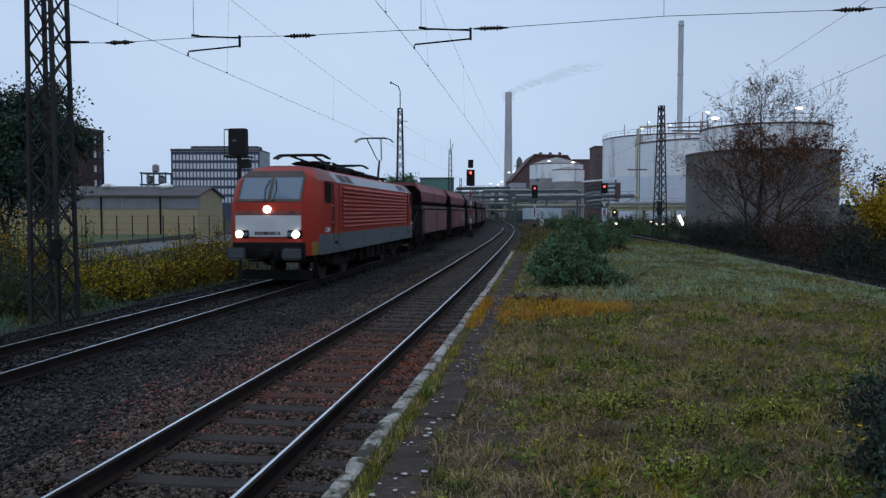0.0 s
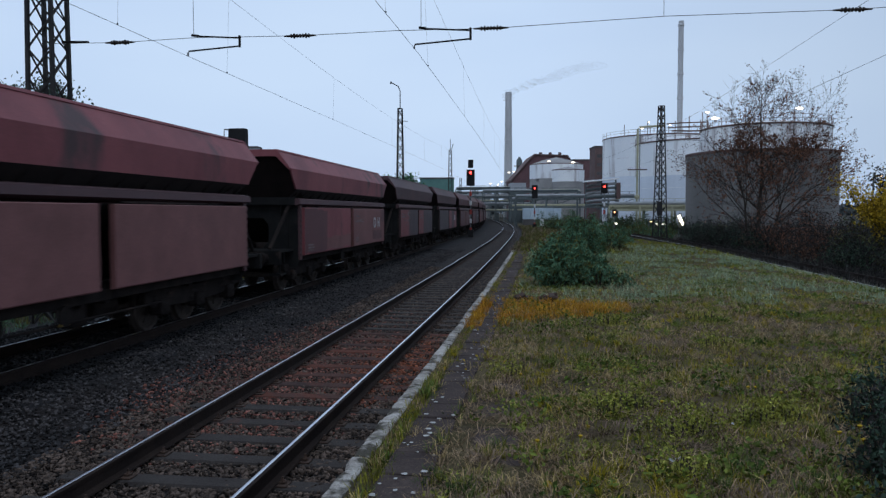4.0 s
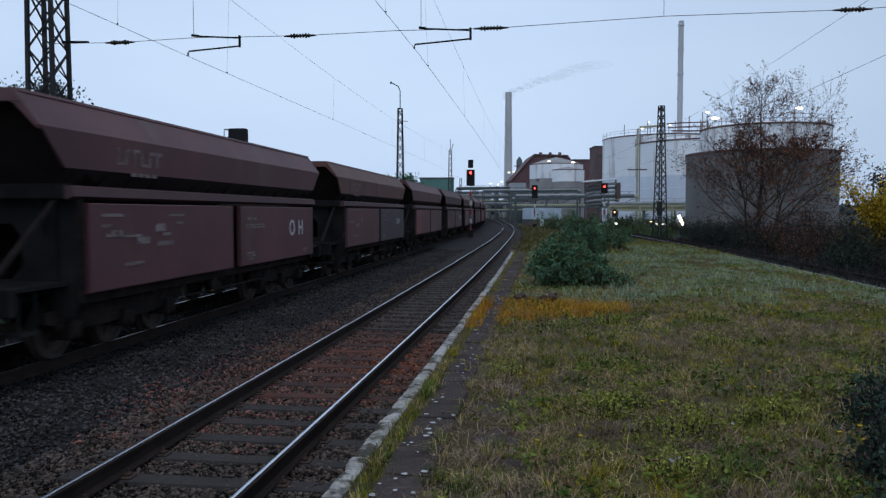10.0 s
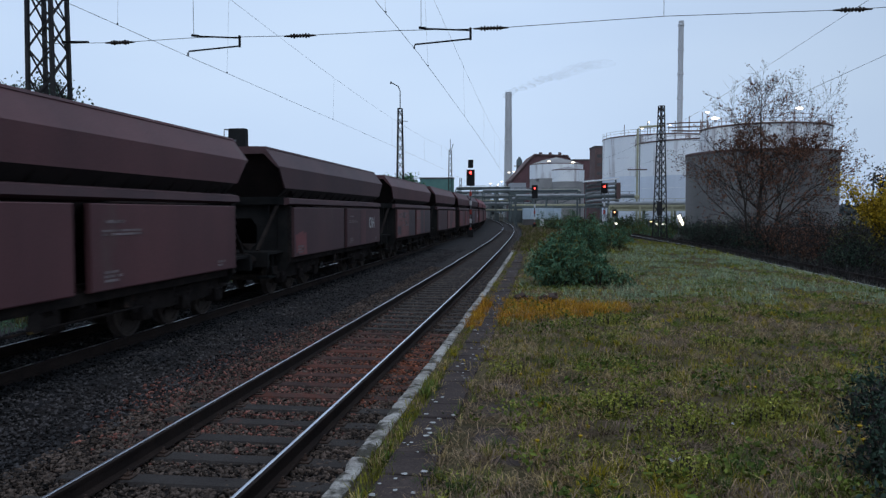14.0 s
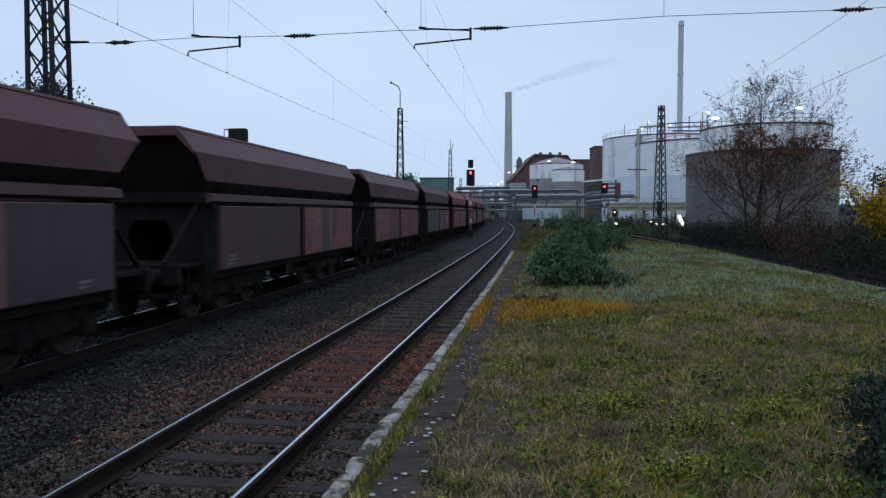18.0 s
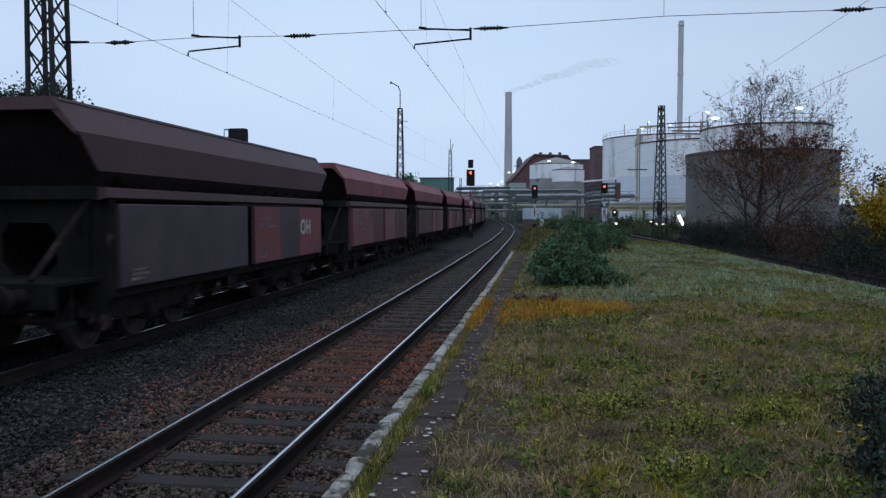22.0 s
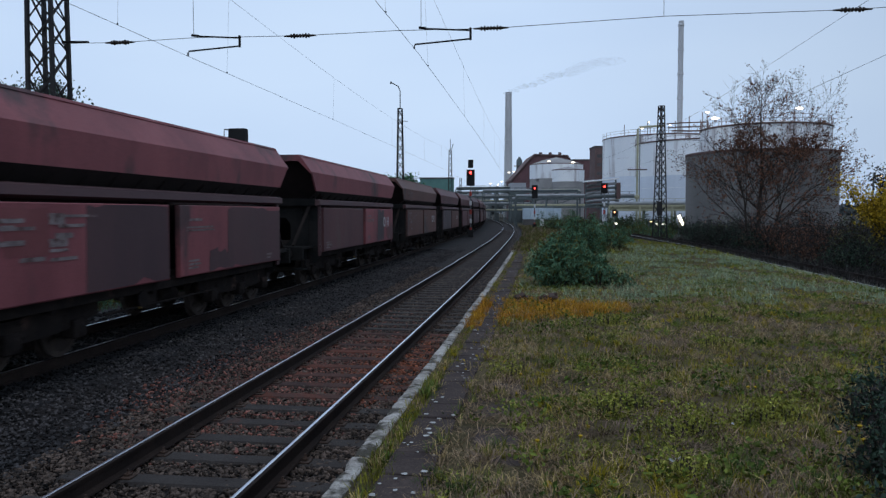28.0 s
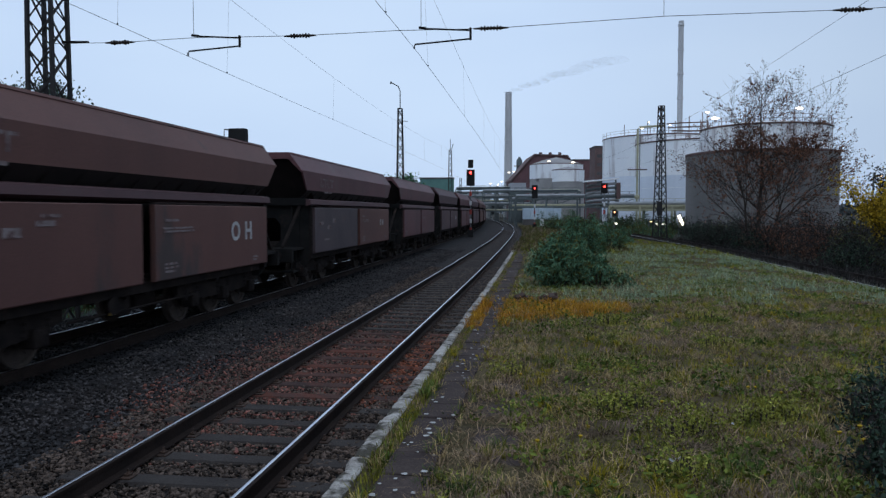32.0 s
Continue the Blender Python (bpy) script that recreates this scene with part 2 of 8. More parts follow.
# ---- mesh builder ----
class Shape:
    def __init__(self):
        self.v, self.f = [], []

    def add(self, verts, faces):
        o = len(self.v)
        self.v += [tuple(q) for q in verts]
        self.f += [tuple(i + o for i in q) for q in faces]
        return self

    def box(self, x0, x1, y0, y1, z0, z1, b=0.0):
        if not b:
            return self.add([(x, y, z) for x in (x0, x1) for y in (y0, y1) for z in (z0, z1)],
                            [(0, 1, 3, 2), (4, 6, 7, 5), (0, 4, 5, 1), (2, 3, 7, 6), (0, 2, 6, 4), (1, 5, 7, 3)])
        vs, idx = [], {}
        for i, x in enumerate((x0, x1)):
            for j, y in enumerate((y0, y1)):
                for l, z in enumerate((z0, z1)):
                    sx, sy, sz = b * (1 - 2 * i), b * (1 - 2 * j), b * (1 - 2 * l)
                    for a, q in enumerate(((x, y + sy, z + sz), (x + sx, y, z + sz), (x + sx, y + sy, z))):
                        idx[i, j, l, a] = len(vs)
                        vs.append(q)
        fs = []
        for e in (0, 1):
            fs.append([idx[e, j, l, 0] for j, l in ((0, 0), (0, 1), (1, 1), (1, 0))])
            fs.append([idx[i, e, l, 1] for i, l in ((0, 0), (1, 0), (1, 1), (0, 1))])
            fs.append([idx[i, j, e, 2] for i, j in ((0, 0), (0, 1), (1, 1), (1, 0))])
            for g in (0, 1):
                fs.append([idx[e, g, 0, 0], idx[e, g, 1, 0], idx[e, g, 1, 1], idx[e, g, 0, 1]])
                fs.append([idx[e, 0, g, 0], idx[e, 1, g, 0], idx[e, 1, g, 2], idx[e, 0, g, 2]])
                fs.append([idx[0, e, g, 1], idx[1, e, g, 1], idx[1, e, g, 2], idx[0, e, g, 2]])
                for h in (0, 1):
                    fs.append([idx[e, g, h, 0], idx[e, g, h, 1], idx[e, g, h, 2]])
        return self.add(vs, fs)

    def prism(self, poly, axis, a0, a1):
        """A polygon pushed along an axis: x: (y, z), y: (x, z), z: (x, y)."""
        put = {"x": lambda p, a: (a, p[0], p[1]), "y": lambda p, a: (p[0], a, p[1]), "z": lambda p, a: (p[0], p[1], a)}[axis]
        n = len(poly)
        return self.add([put(p, a) for a in (a0, a1) for p in poly],
                        [tuple(range(n)), tuple(range(2 * n - 1, n - 1, -1))] + [(i, (i + 1) % n, n + (i + 1) % n, n + i) for i in range(n)])

    def tube(self, pts, r, n=6, caps=True):
        pts = [Vector(p) for p in pts]
        rs = r if isinstance(r, (list, tuple)) else [r] * len(pts)
        vs, fs = [], []
        for i, p in enumerate(pts):
            d = (pts[min(i + 1, len(pts) - 1)] - pts[max(i - 1, 0)]).normalized()
            u = d.cross(Vector((0, 0, 1)) if abs(d.z) < 0.9 else Vector((1, 0, 0))).normalized()
            w = d.cross(u)
            vs += [p + (u * math.cos(q) + w * math.sin(q)) * rs[i] for q in (2 * math.pi * j / n for j in range(n))]
        for i in range(len(pts) - 1):
            fs += [(i * n + j, i * n + (j + 1) % n, (i + 1) * n + (j + 1) % n, (i + 1) * n + j) for j in range(n)]
        if caps:
            fs += [tuple(range(n - 1, -1, -1)), tuple(range(len(vs) - n, len(vs)))]
        return self.add(vs, fs)

    def beam(self, a, b, w=0.06, d=None):
        """A square bar from a to b."""
        a, b = Vector(a), Vector(b)
        q = (b - a).normalized()
        u = q.cross(Vector((0, 0, 1)) if abs(q.z) < 0.95 else Vector((1, 0, 0))).normalized()
        v = q.cross(u) * (d or w) / 2
        u = u * w / 2
        vs = [p + s * u + t * v for p in (a, b) for s, t in ((-1, -1), (1, -1), (1, 1), (-1, 1))]
        return self.add(vs, [(3, 2, 1, 0), (4, 5, 6, 7)] + [(i, (i + 1) % 4, 4 + (i + 1) % 4, 4 + i) for i in range(4)])

    def lathe(self, prof, n=24, axis="z", c=(0, 0, 0), caps=True):
        vs, fs = [], []
        for r, h in prof:
            for j in range(n):
                a = 2 * math.pi * j / n
                u, w = r * math.cos(a), r * math.sin(a)
                q = {"z": (u, w, h), "x": (h, u, w), "y": (w, h, u)}[axis]
                vs.append((q[0] + c[0], q[1] + c[1], q[2] + c[2]))
        for i in range(len(prof) - 1):
            fs += [(i * n + j, i * n + (j + 1) % n, (i + 1) * n + (j + 1) % n, (i + 1) * n + j) for j in range(n)]
        if caps:
            fs += [tuple(range(n - 1, -1, -1)), tuple(range(len(vs) - n, len(vs)))]
        return self.add(vs, fs)

    def ball(self, c, r, n=8):
        rr = r if isinstance(r, (list, tuple)) else (r, r, r)
        vs, fs = [], []
        for i in range(n // 2 + 1):
            a = math.pi * i / (n // 2)
            for j in range(n):
                b = 2 * math.pi * j / n
                vs.append((c[0] + rr[0] * math.sin(a) * math.cos(b), c[1] + rr[1] * math.sin(a) * math.sin(b), c[2] + rr[2] * math.cos(a)))
        for i in range(n // 2):
            fs += [(i * n + j, (i + 1) * n + j, (i + 1) * n + (j + 1) % n, i * n + (j + 1) % n) for j in range(n)]
        return self.add(vs, fs)

    def grid(self, rows):
        """A sheet through rows of points."""
        n = len(rows[0])
        return self.add([p for r in rows for p in r], [(i * n + j, i * n + j + 1, (i + 1) * n + j + 1, (i + 1) * n + j) for i in range(len(rows) - 1) for j in range(n - 1)])

    def mesh(self, name, material, smooth=False):
        me = bpy.data.meshes.new(name)
        me.from_pydata(self.v, [], self.f)
        me.materials.append(material)
        if smooth:
            me.polygons.foreach_set("use_smooth", [True] * len(me.polygons))
            me.set_sharp_from_angle(angle=radians(38))
        me.update()
        return me


def part(name, shape, material, parent=None, label="", smooth=False, m=None):
    """One mesh object under a thing or a part."""
    me = shape.mesh(name, material, smooth) if isinstance(shape, Shape) else shape
    ob = new(name, me)
    ob.parent = parent
    if m is not None:
        ob.matrix_basis = m
    return tagged(ob, label)


def thing(name, m, label, category, group="", kind=""):
    ob = new(name)
    ob.empty_display_size = 0.2
    ob.matrix_basis = m
    return tagged(ob, label, category, group, kind)


CACHE = {}


def shared(key, material, make, smooth=False):
    """Mesh data that alike parts share."""
    k = (key, material.name)
    if k not in CACHE:
        CACHE[k] = make().mesh(key, material, smooth)
    return CACHE[k]


def letters(text, size, depth=0.004):
    """Flat letters of the built-in font, standing in the x-z plane, their middle at the origin."""
    cu = bpy.data.curves.new("letters", "FONT")
    cu.body, cu.size, cu.align_x, cu.align_y, cu.extrude, cu.offset = text, size, "CENTER", "CENTER", depth, 0.02 * size
    ob = bpy.data.objects.new("letters", cu)
    scene.collection.objects.link(ob)
    bpy.context.view_layer.update()
    me = ob.to_mesh()
    s = Shape()
    s.add([(v.co.x, -v.co.z, v.co.y) for v in me.vertices], [tuple(q.vertices) for q in me.polygons])
    ob.to_mesh_clear()
    bpy.data.objects.remove(ob)
    bpy.data.curves.remove(cu)
    return s


def bulk(name, verts, faces, material, label, category, kind="stuff"):
    """A large joined mesh from arrays: verts (n, 3), faces (m, 3 or 4)."""
    verts, faces = np.asarray(verts, np.float32), np.asarray(faces, np.int32)
    me = bpy.data.meshes.new(name)
    me.vertices.add(len(verts))
    me.vertices.foreach_set("co", verts.ravel())
    c = faces.shape[1]
    me.loops.add(faces.size)
    me.loops.foreach_set("vertex_index", faces.ravel())
    me.polygons.add(len(faces))
    me.polygons.foreach_set("loop_start", np.arange(0, faces.size, c, dtype=np.int32))
    me.update(calc_edges=True)
    me.materials.append(material)
    return tagged(new(name, me), label, category, kind=kind)


RNG = np.random.default_rng(7)


def frame_of(s, lat, z):
    """Arrays of places along the line."""
    h = np.interp(s, S_TAB, H_TAB)
    return np.stack([np.interp(s, S_TAB, X_TAB) + lat * np.cos(h), np.interp(s, S_TAB, Y_TAB) - lat * np.sin(h), z], 1)


# ---- ground, ballast, tracks ----
def wob(x, y, f=1.0, seed=0.0):
    return noise.noise(Vector((x * f, y * f, seed)))


def spread(lo, hi, first, grow):
    out, d = [lo], first
    while out[-1] < hi:
        out.append(out[-1] + d)
        d *= grow
    return out


sh = Shape()
R = 2600
sh.grid([[(x, y, -0.45 if abs(x) < 400 and -200 < y < 500 else -0.6) for x in (-R, -600, -200, -60, 0, 60, 200, 600, R)] for y in (-R, -400, -60, 0, 60, 150, 400, 900, R)])
ground = tagged(part("ground", sh, M_SOIL), "dark bare earth and scrub around the railway", "ground", kind="structure")

LATS = [-10.6, -9.6, -8.6, -8.0, -7.4, -6.8, -6.2, -5.6, -5.2, -4.8, -4.2, -3.7, -3.2, -2.7, -2.2, -1.7, -1.2, -0.7, -0.2, 0.3, 0.8, 1.2, 1.5, 1.76]
ZS = [-0.62, -0.47, -0.40, -0.30, -0.21, -0.18, -0.178, -0.20, -0.20, -0.20, -0.18, -0.18, -0.22, -0.25, -0.24, -0.220, -0.226, -0.232, -0.234, -0.232, -0.226, -0.220, -0.24, -0.27]
sh = Shape()
sh.grid([[at(s, l, z + 0.02 * wob(s, l, 1.6) + 0.012 * wob(s, l, 4.0, 3)) for l, z in zip(LATS[12:], ZS[12:])] for s in spread(-14, 330, 0.35, 1.012)])
tagged(part("ballast", sh, M_BALLAST, smooth=True), "grey-brown crushed stone bed with a rust-red stain", "ballast", kind="structure")
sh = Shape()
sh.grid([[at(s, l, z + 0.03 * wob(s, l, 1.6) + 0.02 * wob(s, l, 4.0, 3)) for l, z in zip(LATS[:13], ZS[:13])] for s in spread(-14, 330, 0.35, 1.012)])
tagged(part("ballast", sh, M_SHADEBED, smooth=True), "sooty stone bed of the second track, darkened for the train's shadow", "ballast", kind="structure")
sh = Shape()
sh.grid([[at(s, side_track(s) + l, z + 0.03 * wob(s, l, 1.3, 5)) for l, z in ((-1.9, -0.5), (-1.35, -0.22), (0, -0.2), (1.4, -0.22), (2.4, -0.5))] for s in spread(-14, 330, 0.7, 1.015)])
tagged(part("ballast", sh, M_SOIL, smooth=True), "dark stone bed of the side track", "ballast", kind="structure")

RAIL = [(-0.075, -0.172), (0.075, -0.172), (0.07, -0.158), (0.012, -0.142), (0.010, -0.045), (0.034, -0.034), (0.036, -0.006), (0.030, -0.0005), (-0.030, -0.0005), (-0.036, -0.006), (-0.034, -0.034), (-0.010, -0.045), (-0.012, -0.142), (-0.07, -0.158)]
HEAD = [(-0.0375, -0.008), (-0.031, 0.001), (-0.016, 0.0025), (-0.006, 0.0026), (0.0, 0.0006)]


def sweep(profile, lat, stations, closed=True):
    s = Shape()
    n = len(profile)
    vs = [at(q, (lat(q) if callable(lat) else lat) + u, w) for q in stations for u, w in profile]
    fs = [(i * n + j, i * n + (j + 1) % n, (i + 1) * n + (j + 1) % n, (i + 1) * n + j) for i in range(len(stations) - 1) for j in range(n if closed else n - 1)]
    return s.add(vs, fs)


def sleeper_shape():
    s = Shape()
    s.prism([(-0.13, -0.40), (0.13, -0.40), (0.13, -0.225), (0.105, -0.19), (-0.105, -0.19), (-0.13, -0.225)], "x", -1.3, 1.3)
    return s


def clip_shape():
    s = Shape()
    for x in (-0.7535, 0.7535):
        s.box(x - 0.17, x + 0.17, -0.075, 0.075, -0.19, -0.172, 0.004)
        for q in (-0.11, 0.11):
            s.lathe([(0.022, -0.172), (0.022, -0.145), (0.012, -0.13), (0.012, -0.11)], 6, c=(x + q, 0, 0))
            s.box(x + q - 0.03, x + q + 0.03, -0.03, 0.03, -0.168, -0.150, 0.004)
    return s


def railway(lat, s_end, label, near, worn=None):
    stations = list(np.arange(-14, 130, 2.0)) + list(np.arange(130, 420, 10.0))
    t = thing("railway_track", Matrix.Identity(4), label, "track", "railway tracks", "structure")
    f = lat if callable(lat) else (lambda s: lat)
    for side in (-0.7535, 0.7535):
        r = part("rail", sweep(RAIL, lambda s, d=side: f(s) + d, stations), M_RAILWEB, t, "rust-brown steel rail", smooth=True)
        part("running_surface", sweep(HEAD, lambda s, d=side: f(s) + d, stations, False), (M_RAILWEB if side > 0 else worn) if worn else M_RAILTOP, r, "worn rail head", smooth=True)
    rm = shared("sleeper", M_RUSTSLEEPER, sleeper_shape)
    sm, cm = shared("sleeper", M_SLEEPER, sleeper_shape), shared("fastening", M_CLIP, clip_shape)
    s = -2.87 if near else -2.7
    while s < s_end:
        q = along(s, f(s)) @ Matrix.Rotation(0.02 * wob(s, lat if not callable(lat) else 9, 3.1), 4, "Z")
        sl = part("sleeper", rm if near and 9.6 < s < 15.4 else sm, M_SLEEPER, t, m=q)
        if near and s < 45:
            part("fastening", cm, M_CLIP, sl)
        s += 0.646 if near else 0.64
    return t


M_RAILDULL = mat("dull_rail_head", (0.26, 0.26, 0.26), (0.34, 0.34, 0.34), 2.0, 0.55, 0.4, bump=0.1)
railway(0.0, 105, "near railway track with bright worn rails on sleepers", True)
railway(FAR_TRACK, 70, "second railway track that the ore train runs on", False)
railway(side_track, -10, "little-used side track beyond the grass", False, M_RAILDULL)

# loose stones of the ballast, thick where the camera is near
def stones(n, s0, s1, l0, l1, r0, r1, z, label, material=None, keep=None, back=0.0):
    u = RNG.random(n)
    s = s0 * (s1 / s0) ** u - back
    l = l0 + (l1 - l0) * RNG.random(n)
    if keep:
        ok = keep(s, l)
        s, l, n = s[ok], l[ok], int(ok.sum())
    zz = np.interp(l, LATS, ZS) + z
    c = frame_of(s, l, zz + RNG.random(n) * 0.018)
    rad = r0 + (r1 - r0) * RNG.random(n) ** 2
    base = np.array([(1, 0, 0), (-1, 0, 0), (0, 1, 0), (0, -1, 0), (0, 0, 1), (0, 0, -1)], float)
    tri = np.array([(0, 2, 4), (2, 1, 4), (1, 3, 4), (3, 0, 4), (2, 0, 5), (1, 2, 5), (3, 1, 5), (0, 3, 5)])
    q = RNG.normal(size=(n, 3, 3))
    q, _ = np.linalg.qr(q)
    v = (base[None] * (0.6 + 0.8 * RNG.random((n, 6, 1)))) @ q
    v = v * rad[:, None, None] * np.array([1, 1, 0.75]) + c[:, None, :]
    f = tri[None] + (np.arange(n) * 6)[:, None, None]
    return bulk("loose_ballast", v.reshape(-1, 3), f.reshape(-1, 3), material or M_STONE, label, "ballast")


def off_sleepers(s, l):
    """Stones lie between the sleepers; only a few have strayed on to them."""
    across = np.abs((s + 2.87 + 0.323) % 0.646 - 0.323)
    return (across > 0.125) | (np.abs(l) > 1.27) | (RNG.random(len(s)) < 0.40 + 0.14 * (np.abs(l) > 0.55))


stones(66000, 3.2, 34, -1.9, 1.7, 0.014, 0.038, 0.008, "crushed grey and rust-brown stones between the rails", None, off_sleepers)
stones(20000, 3.8, 50, -3.9, -1.7, 0.015, 0.040, 0.004, "dark crushed stones between the two tracks", M_DARKSTONE)
# this zone carries the painted shadow below the wagons
stones(32000, 3.8, 50, -8.2, -3.6, 0.015, 0.040, 0.004, "oily stones under the far rails, blackened for the train's shadow", M_SHADESTONE)
stones(16000, 8.5, 17.5, -0.4, 1.65, 0.014, 0.036, 0.012, "orange rust-stained stones beside the rail", M_ORANGESTONE, lambda s, l: off_sleepers(s, l) & (((s - 12.4) / 2.9) ** 2 + ((l - 0.8) / 0.75) ** 2 < 0.15 + 1.1 * RNG.random(len(s)) ** 2))

stones(30000, 5.0, 24, -2.6, 1.0, 0.014, 0.038, 0.008, "rust-red stained stones in a patch", M_RUSTSTONE, lambda s, l: off_sleepers(s, l) & (((np.log(s / 11.8) / 0.46) ** 2 + ((l + 0.5) / 2.0) ** 2) < 0.15 + 1.2 * RNG.random(len(s)) ** 2))

# the same beds behind the camera
stones(9000, 9.0, 25.8, -1.9, 1.7, 0.020, 0.042, 0.008, "crushed stones between the rails behind", None, off_sleepers, 22.5)
stones(6000, 9.0, 26.4, -8.2, -1.7, 0.020, 0.044, 0.004, "dark crushed stones of the far bed behind", M_DARKSTONE, None, 22.5)

# ---- the old platform: kerb, paving, turf ----
platform = thing("platform", Matrix.Identity(4), "disused low platform grown over with grass", "platform", kind="structure")


def kerb_shape(seed):
    """A worn kerb stone with a chipped upper edge."""
    rows = []
    for i in range(9):
        y = -0.495 + 0.99 * i / 8
        a, b, c = (0.016 * wob(i * 0.9, seed, 1.0, q) for q in (1, 2, 3))
        chip = 0.03 if wob(i * 1.3, seed, 1.0, 8) > 0.28 else 0.0
        rows.append([(-0.068, y, -0.16), (-0.068 + a, y, -0.022 - chip), (-0.052 + a + chip, y, -0.004 + b * 0.3), (0.0, y, b * 0.4), (0.05 + c, y, -0.004 + b * 0.3), (0.066 + c, y, -0.02), (0.066, y, -0.16)])
    s = Shape().grid(rows)
    return s.add(rows[0], [tuple(range(7))]).add(rows[-1], [tuple(range(6, -1, -1))])


kms = [shared("kerb_stone_%d" % q, M_KERB, lambda q=q: kerb_shape(q * 4.1), True) for q in range(6)]
for i in range(44):
    s = -5.5 + i
    part("kerb_stone", kms[(i * 5 + i // 4) % 6], M_KERB, platform, m=along(s, 1.806 + 0.030 * wob(s, 0, 0.9), 0.392 + 0.014 * wob(s, 3, 0.7)) @ Matrix.Rotation(0.02 * wob(s, 8, 2.3), 4, "Z") @ Matrix.Rotation(0.05 * wob(s, 5, 1.3), 4, "Y") @ Matrix.Diagonal((1.06, 1, 1, 1)))
for i in range(22):
    s = -5.0 + i * 2
    part("wall_block", shared("wall_block", M_SLEEPER, lambda: Shape().box(-0.05, 0.10, -0.99, 0.99, -0.75, -0.155, 0.01)), M_SLEEPER, platform, m=along(s, 1.80, 0.385))


def slab_shape():
    return Shape().box(-0.185, 0.185, -0.245, 0.245, -0.06, 0.0, 0.008)


sm2 = shared("paving_slab", M_SLAB, slab_shape)
for i in range(74):
    s = -2.6 + i * 0.5
    part("paving_slab", sm2, M_SLAB, platform, m=along(s, 2.23 + 0.02 * wob(s, 1, 0.5), 0.394 + 0.016 * wob(s, 5, 1.9)) @ Matrix.Rotation(0.06 * wob(s, 2, 1.7), 4, "Z") @ Matrix.Rotation(0.045 * wob(s, 4, 2.7), 4, "X") @ Matrix.Rotation(0.05 * wob(s, 7, 2.3), 4, "Y"))


for s, l in ((4.6, 2.84), (5.4, 2.80), (5.95, 2.86), (6.7, 2.82), (7.5, 2.8), (8.4, 2.84)):
    part("paving_slab", sm2, M_SLAB, platform, m=along(s, l, 0.388) @ Matrix.Rotation(0.1 * wob(s, l, 3.3), 4, "Z") @ Matrix.Rotation(0.04 * wob(s, 4, 2.7), 4, "X"))


def turf_z(s, l):
    e = side_track(s) - 1.15
    z = 0.385 * min(1.0, max(0.0, (e - l) / 1.9)) + 0.02 * min(1.0, max(0.0, (l - e + 1.9) / 1.9))
    if s > 42:
        z -= 0.33 * min(1.0, (s - 42) / 20)
    if l < 2.5:
        return z - 0.012
    return z + 0.035 * wob(s, l, 0.8, 2) + 0.02 * wob(s, l, 2.6, 6)


sh = Shape()
tl = [1.88, 2.03, 2.06, 2.2, 2.4, 2.43, 2.6] + list(np.arange(3.0, 13.4, 0.35))
sh.grid([[at(s, l if l < 4 else 4 + (l - 4) * (side_track(s) - 4.95) / 9.15, turf_z(s, l if l < 4 else 4 + (l - 4) * (side_track(s) - 4.95) / 9.15)) for l in tl] for s in spread(-8, 140, 0.3, 1.012)])
tagged(part("turf", sh, M_TURF, smooth=True), "patchy autumn turf of green, straw and bare soil", "grass", kind="structure")


# ---- the train ----
KNOT_T = [0, 2, 4, 8, 12, 16, 20, 24, 28, 32]
KNOT_S = [44.560, 25.004, 5.978, -30.964, -67.261, -102.914, -137.372, -170.605, -202.928, -234.110]
RUN = np.polyfit(KNOT_T, KNOT_S, 4)
PITCH = 15.075
WAGONS = 30
MOVERS, WHEELS = [], []

M_RED = mat("dusty_red_wagon_paint", (0.178, 0.048, 0.056), (0.285, 0.082, 0.090), 0.7, 0.62, bump=0.12, stretch=(1, 1, 0.45), spot=(0.075, 0.042, 0.044), spot_scale=0.6, spot_at=0.56, grain=0.3, spec=0.32)
M_BROWN = mat("sooty_brown_wagon_paint", (0.084, 0.034, 0.038), (0.130, 0.051, 0.054), 0.5, 0.6, bump=0.12, stretch=(1, 1, 0.35), spot=(0.110, 0.060, 0.058), spot_scale=0.7, spot_at=0.58, grain=0.3, spec=0.32)
M_DARK = mat("dark_grey_brown_wagon_paint", (0.063, 0.034, 0.039), (0.098, 0.048, 0.051), 0.5, 0.65, bump=0.12, stretch=(1, 1, 0.35), spot=(0.090, 0.054, 0.054), spot_scale=0.7, spot_at=0.60, grain=0.3, spec=0.32)
M_WARM = mat("warm_brown_wagon_paint", (0.099, 0.044, 0.038), (0.138, 0.061, 0.050), 0.5, 0.65, bump=0.12, stretch=(1, 1, 0.35), spot=(0.060, 0.042, 0.040), spot_scale=0.7, spot_at=0.58, grain=0.3, spec=0.32)
M_SLATE = mat("overpainted_slate_patch", (0.052, 0.037, 0.042), (0.081, 0.057, 0.062), 1.2, 0.6, bump=0.1, spot=(0.090, 0.052, 0.052), spot_scale=0.9, spot_at=0.62, grain=0.3, spec=0.32)
M_BRICKRED = mat("red_paint_patch", (0.157, 0.043, 0.046), (0.214, 0.063, 0.066), 1.0, 0.6, bump=0.1, grain=0.2, spec=0.32)
M_SALMON = mat("faded_salmon_patch", (0.159, 0.067, 0.064), (0.219, 0.093, 0.090), 1.2, 0.65, bump=0.1, grain=0.25, spec=0.32)
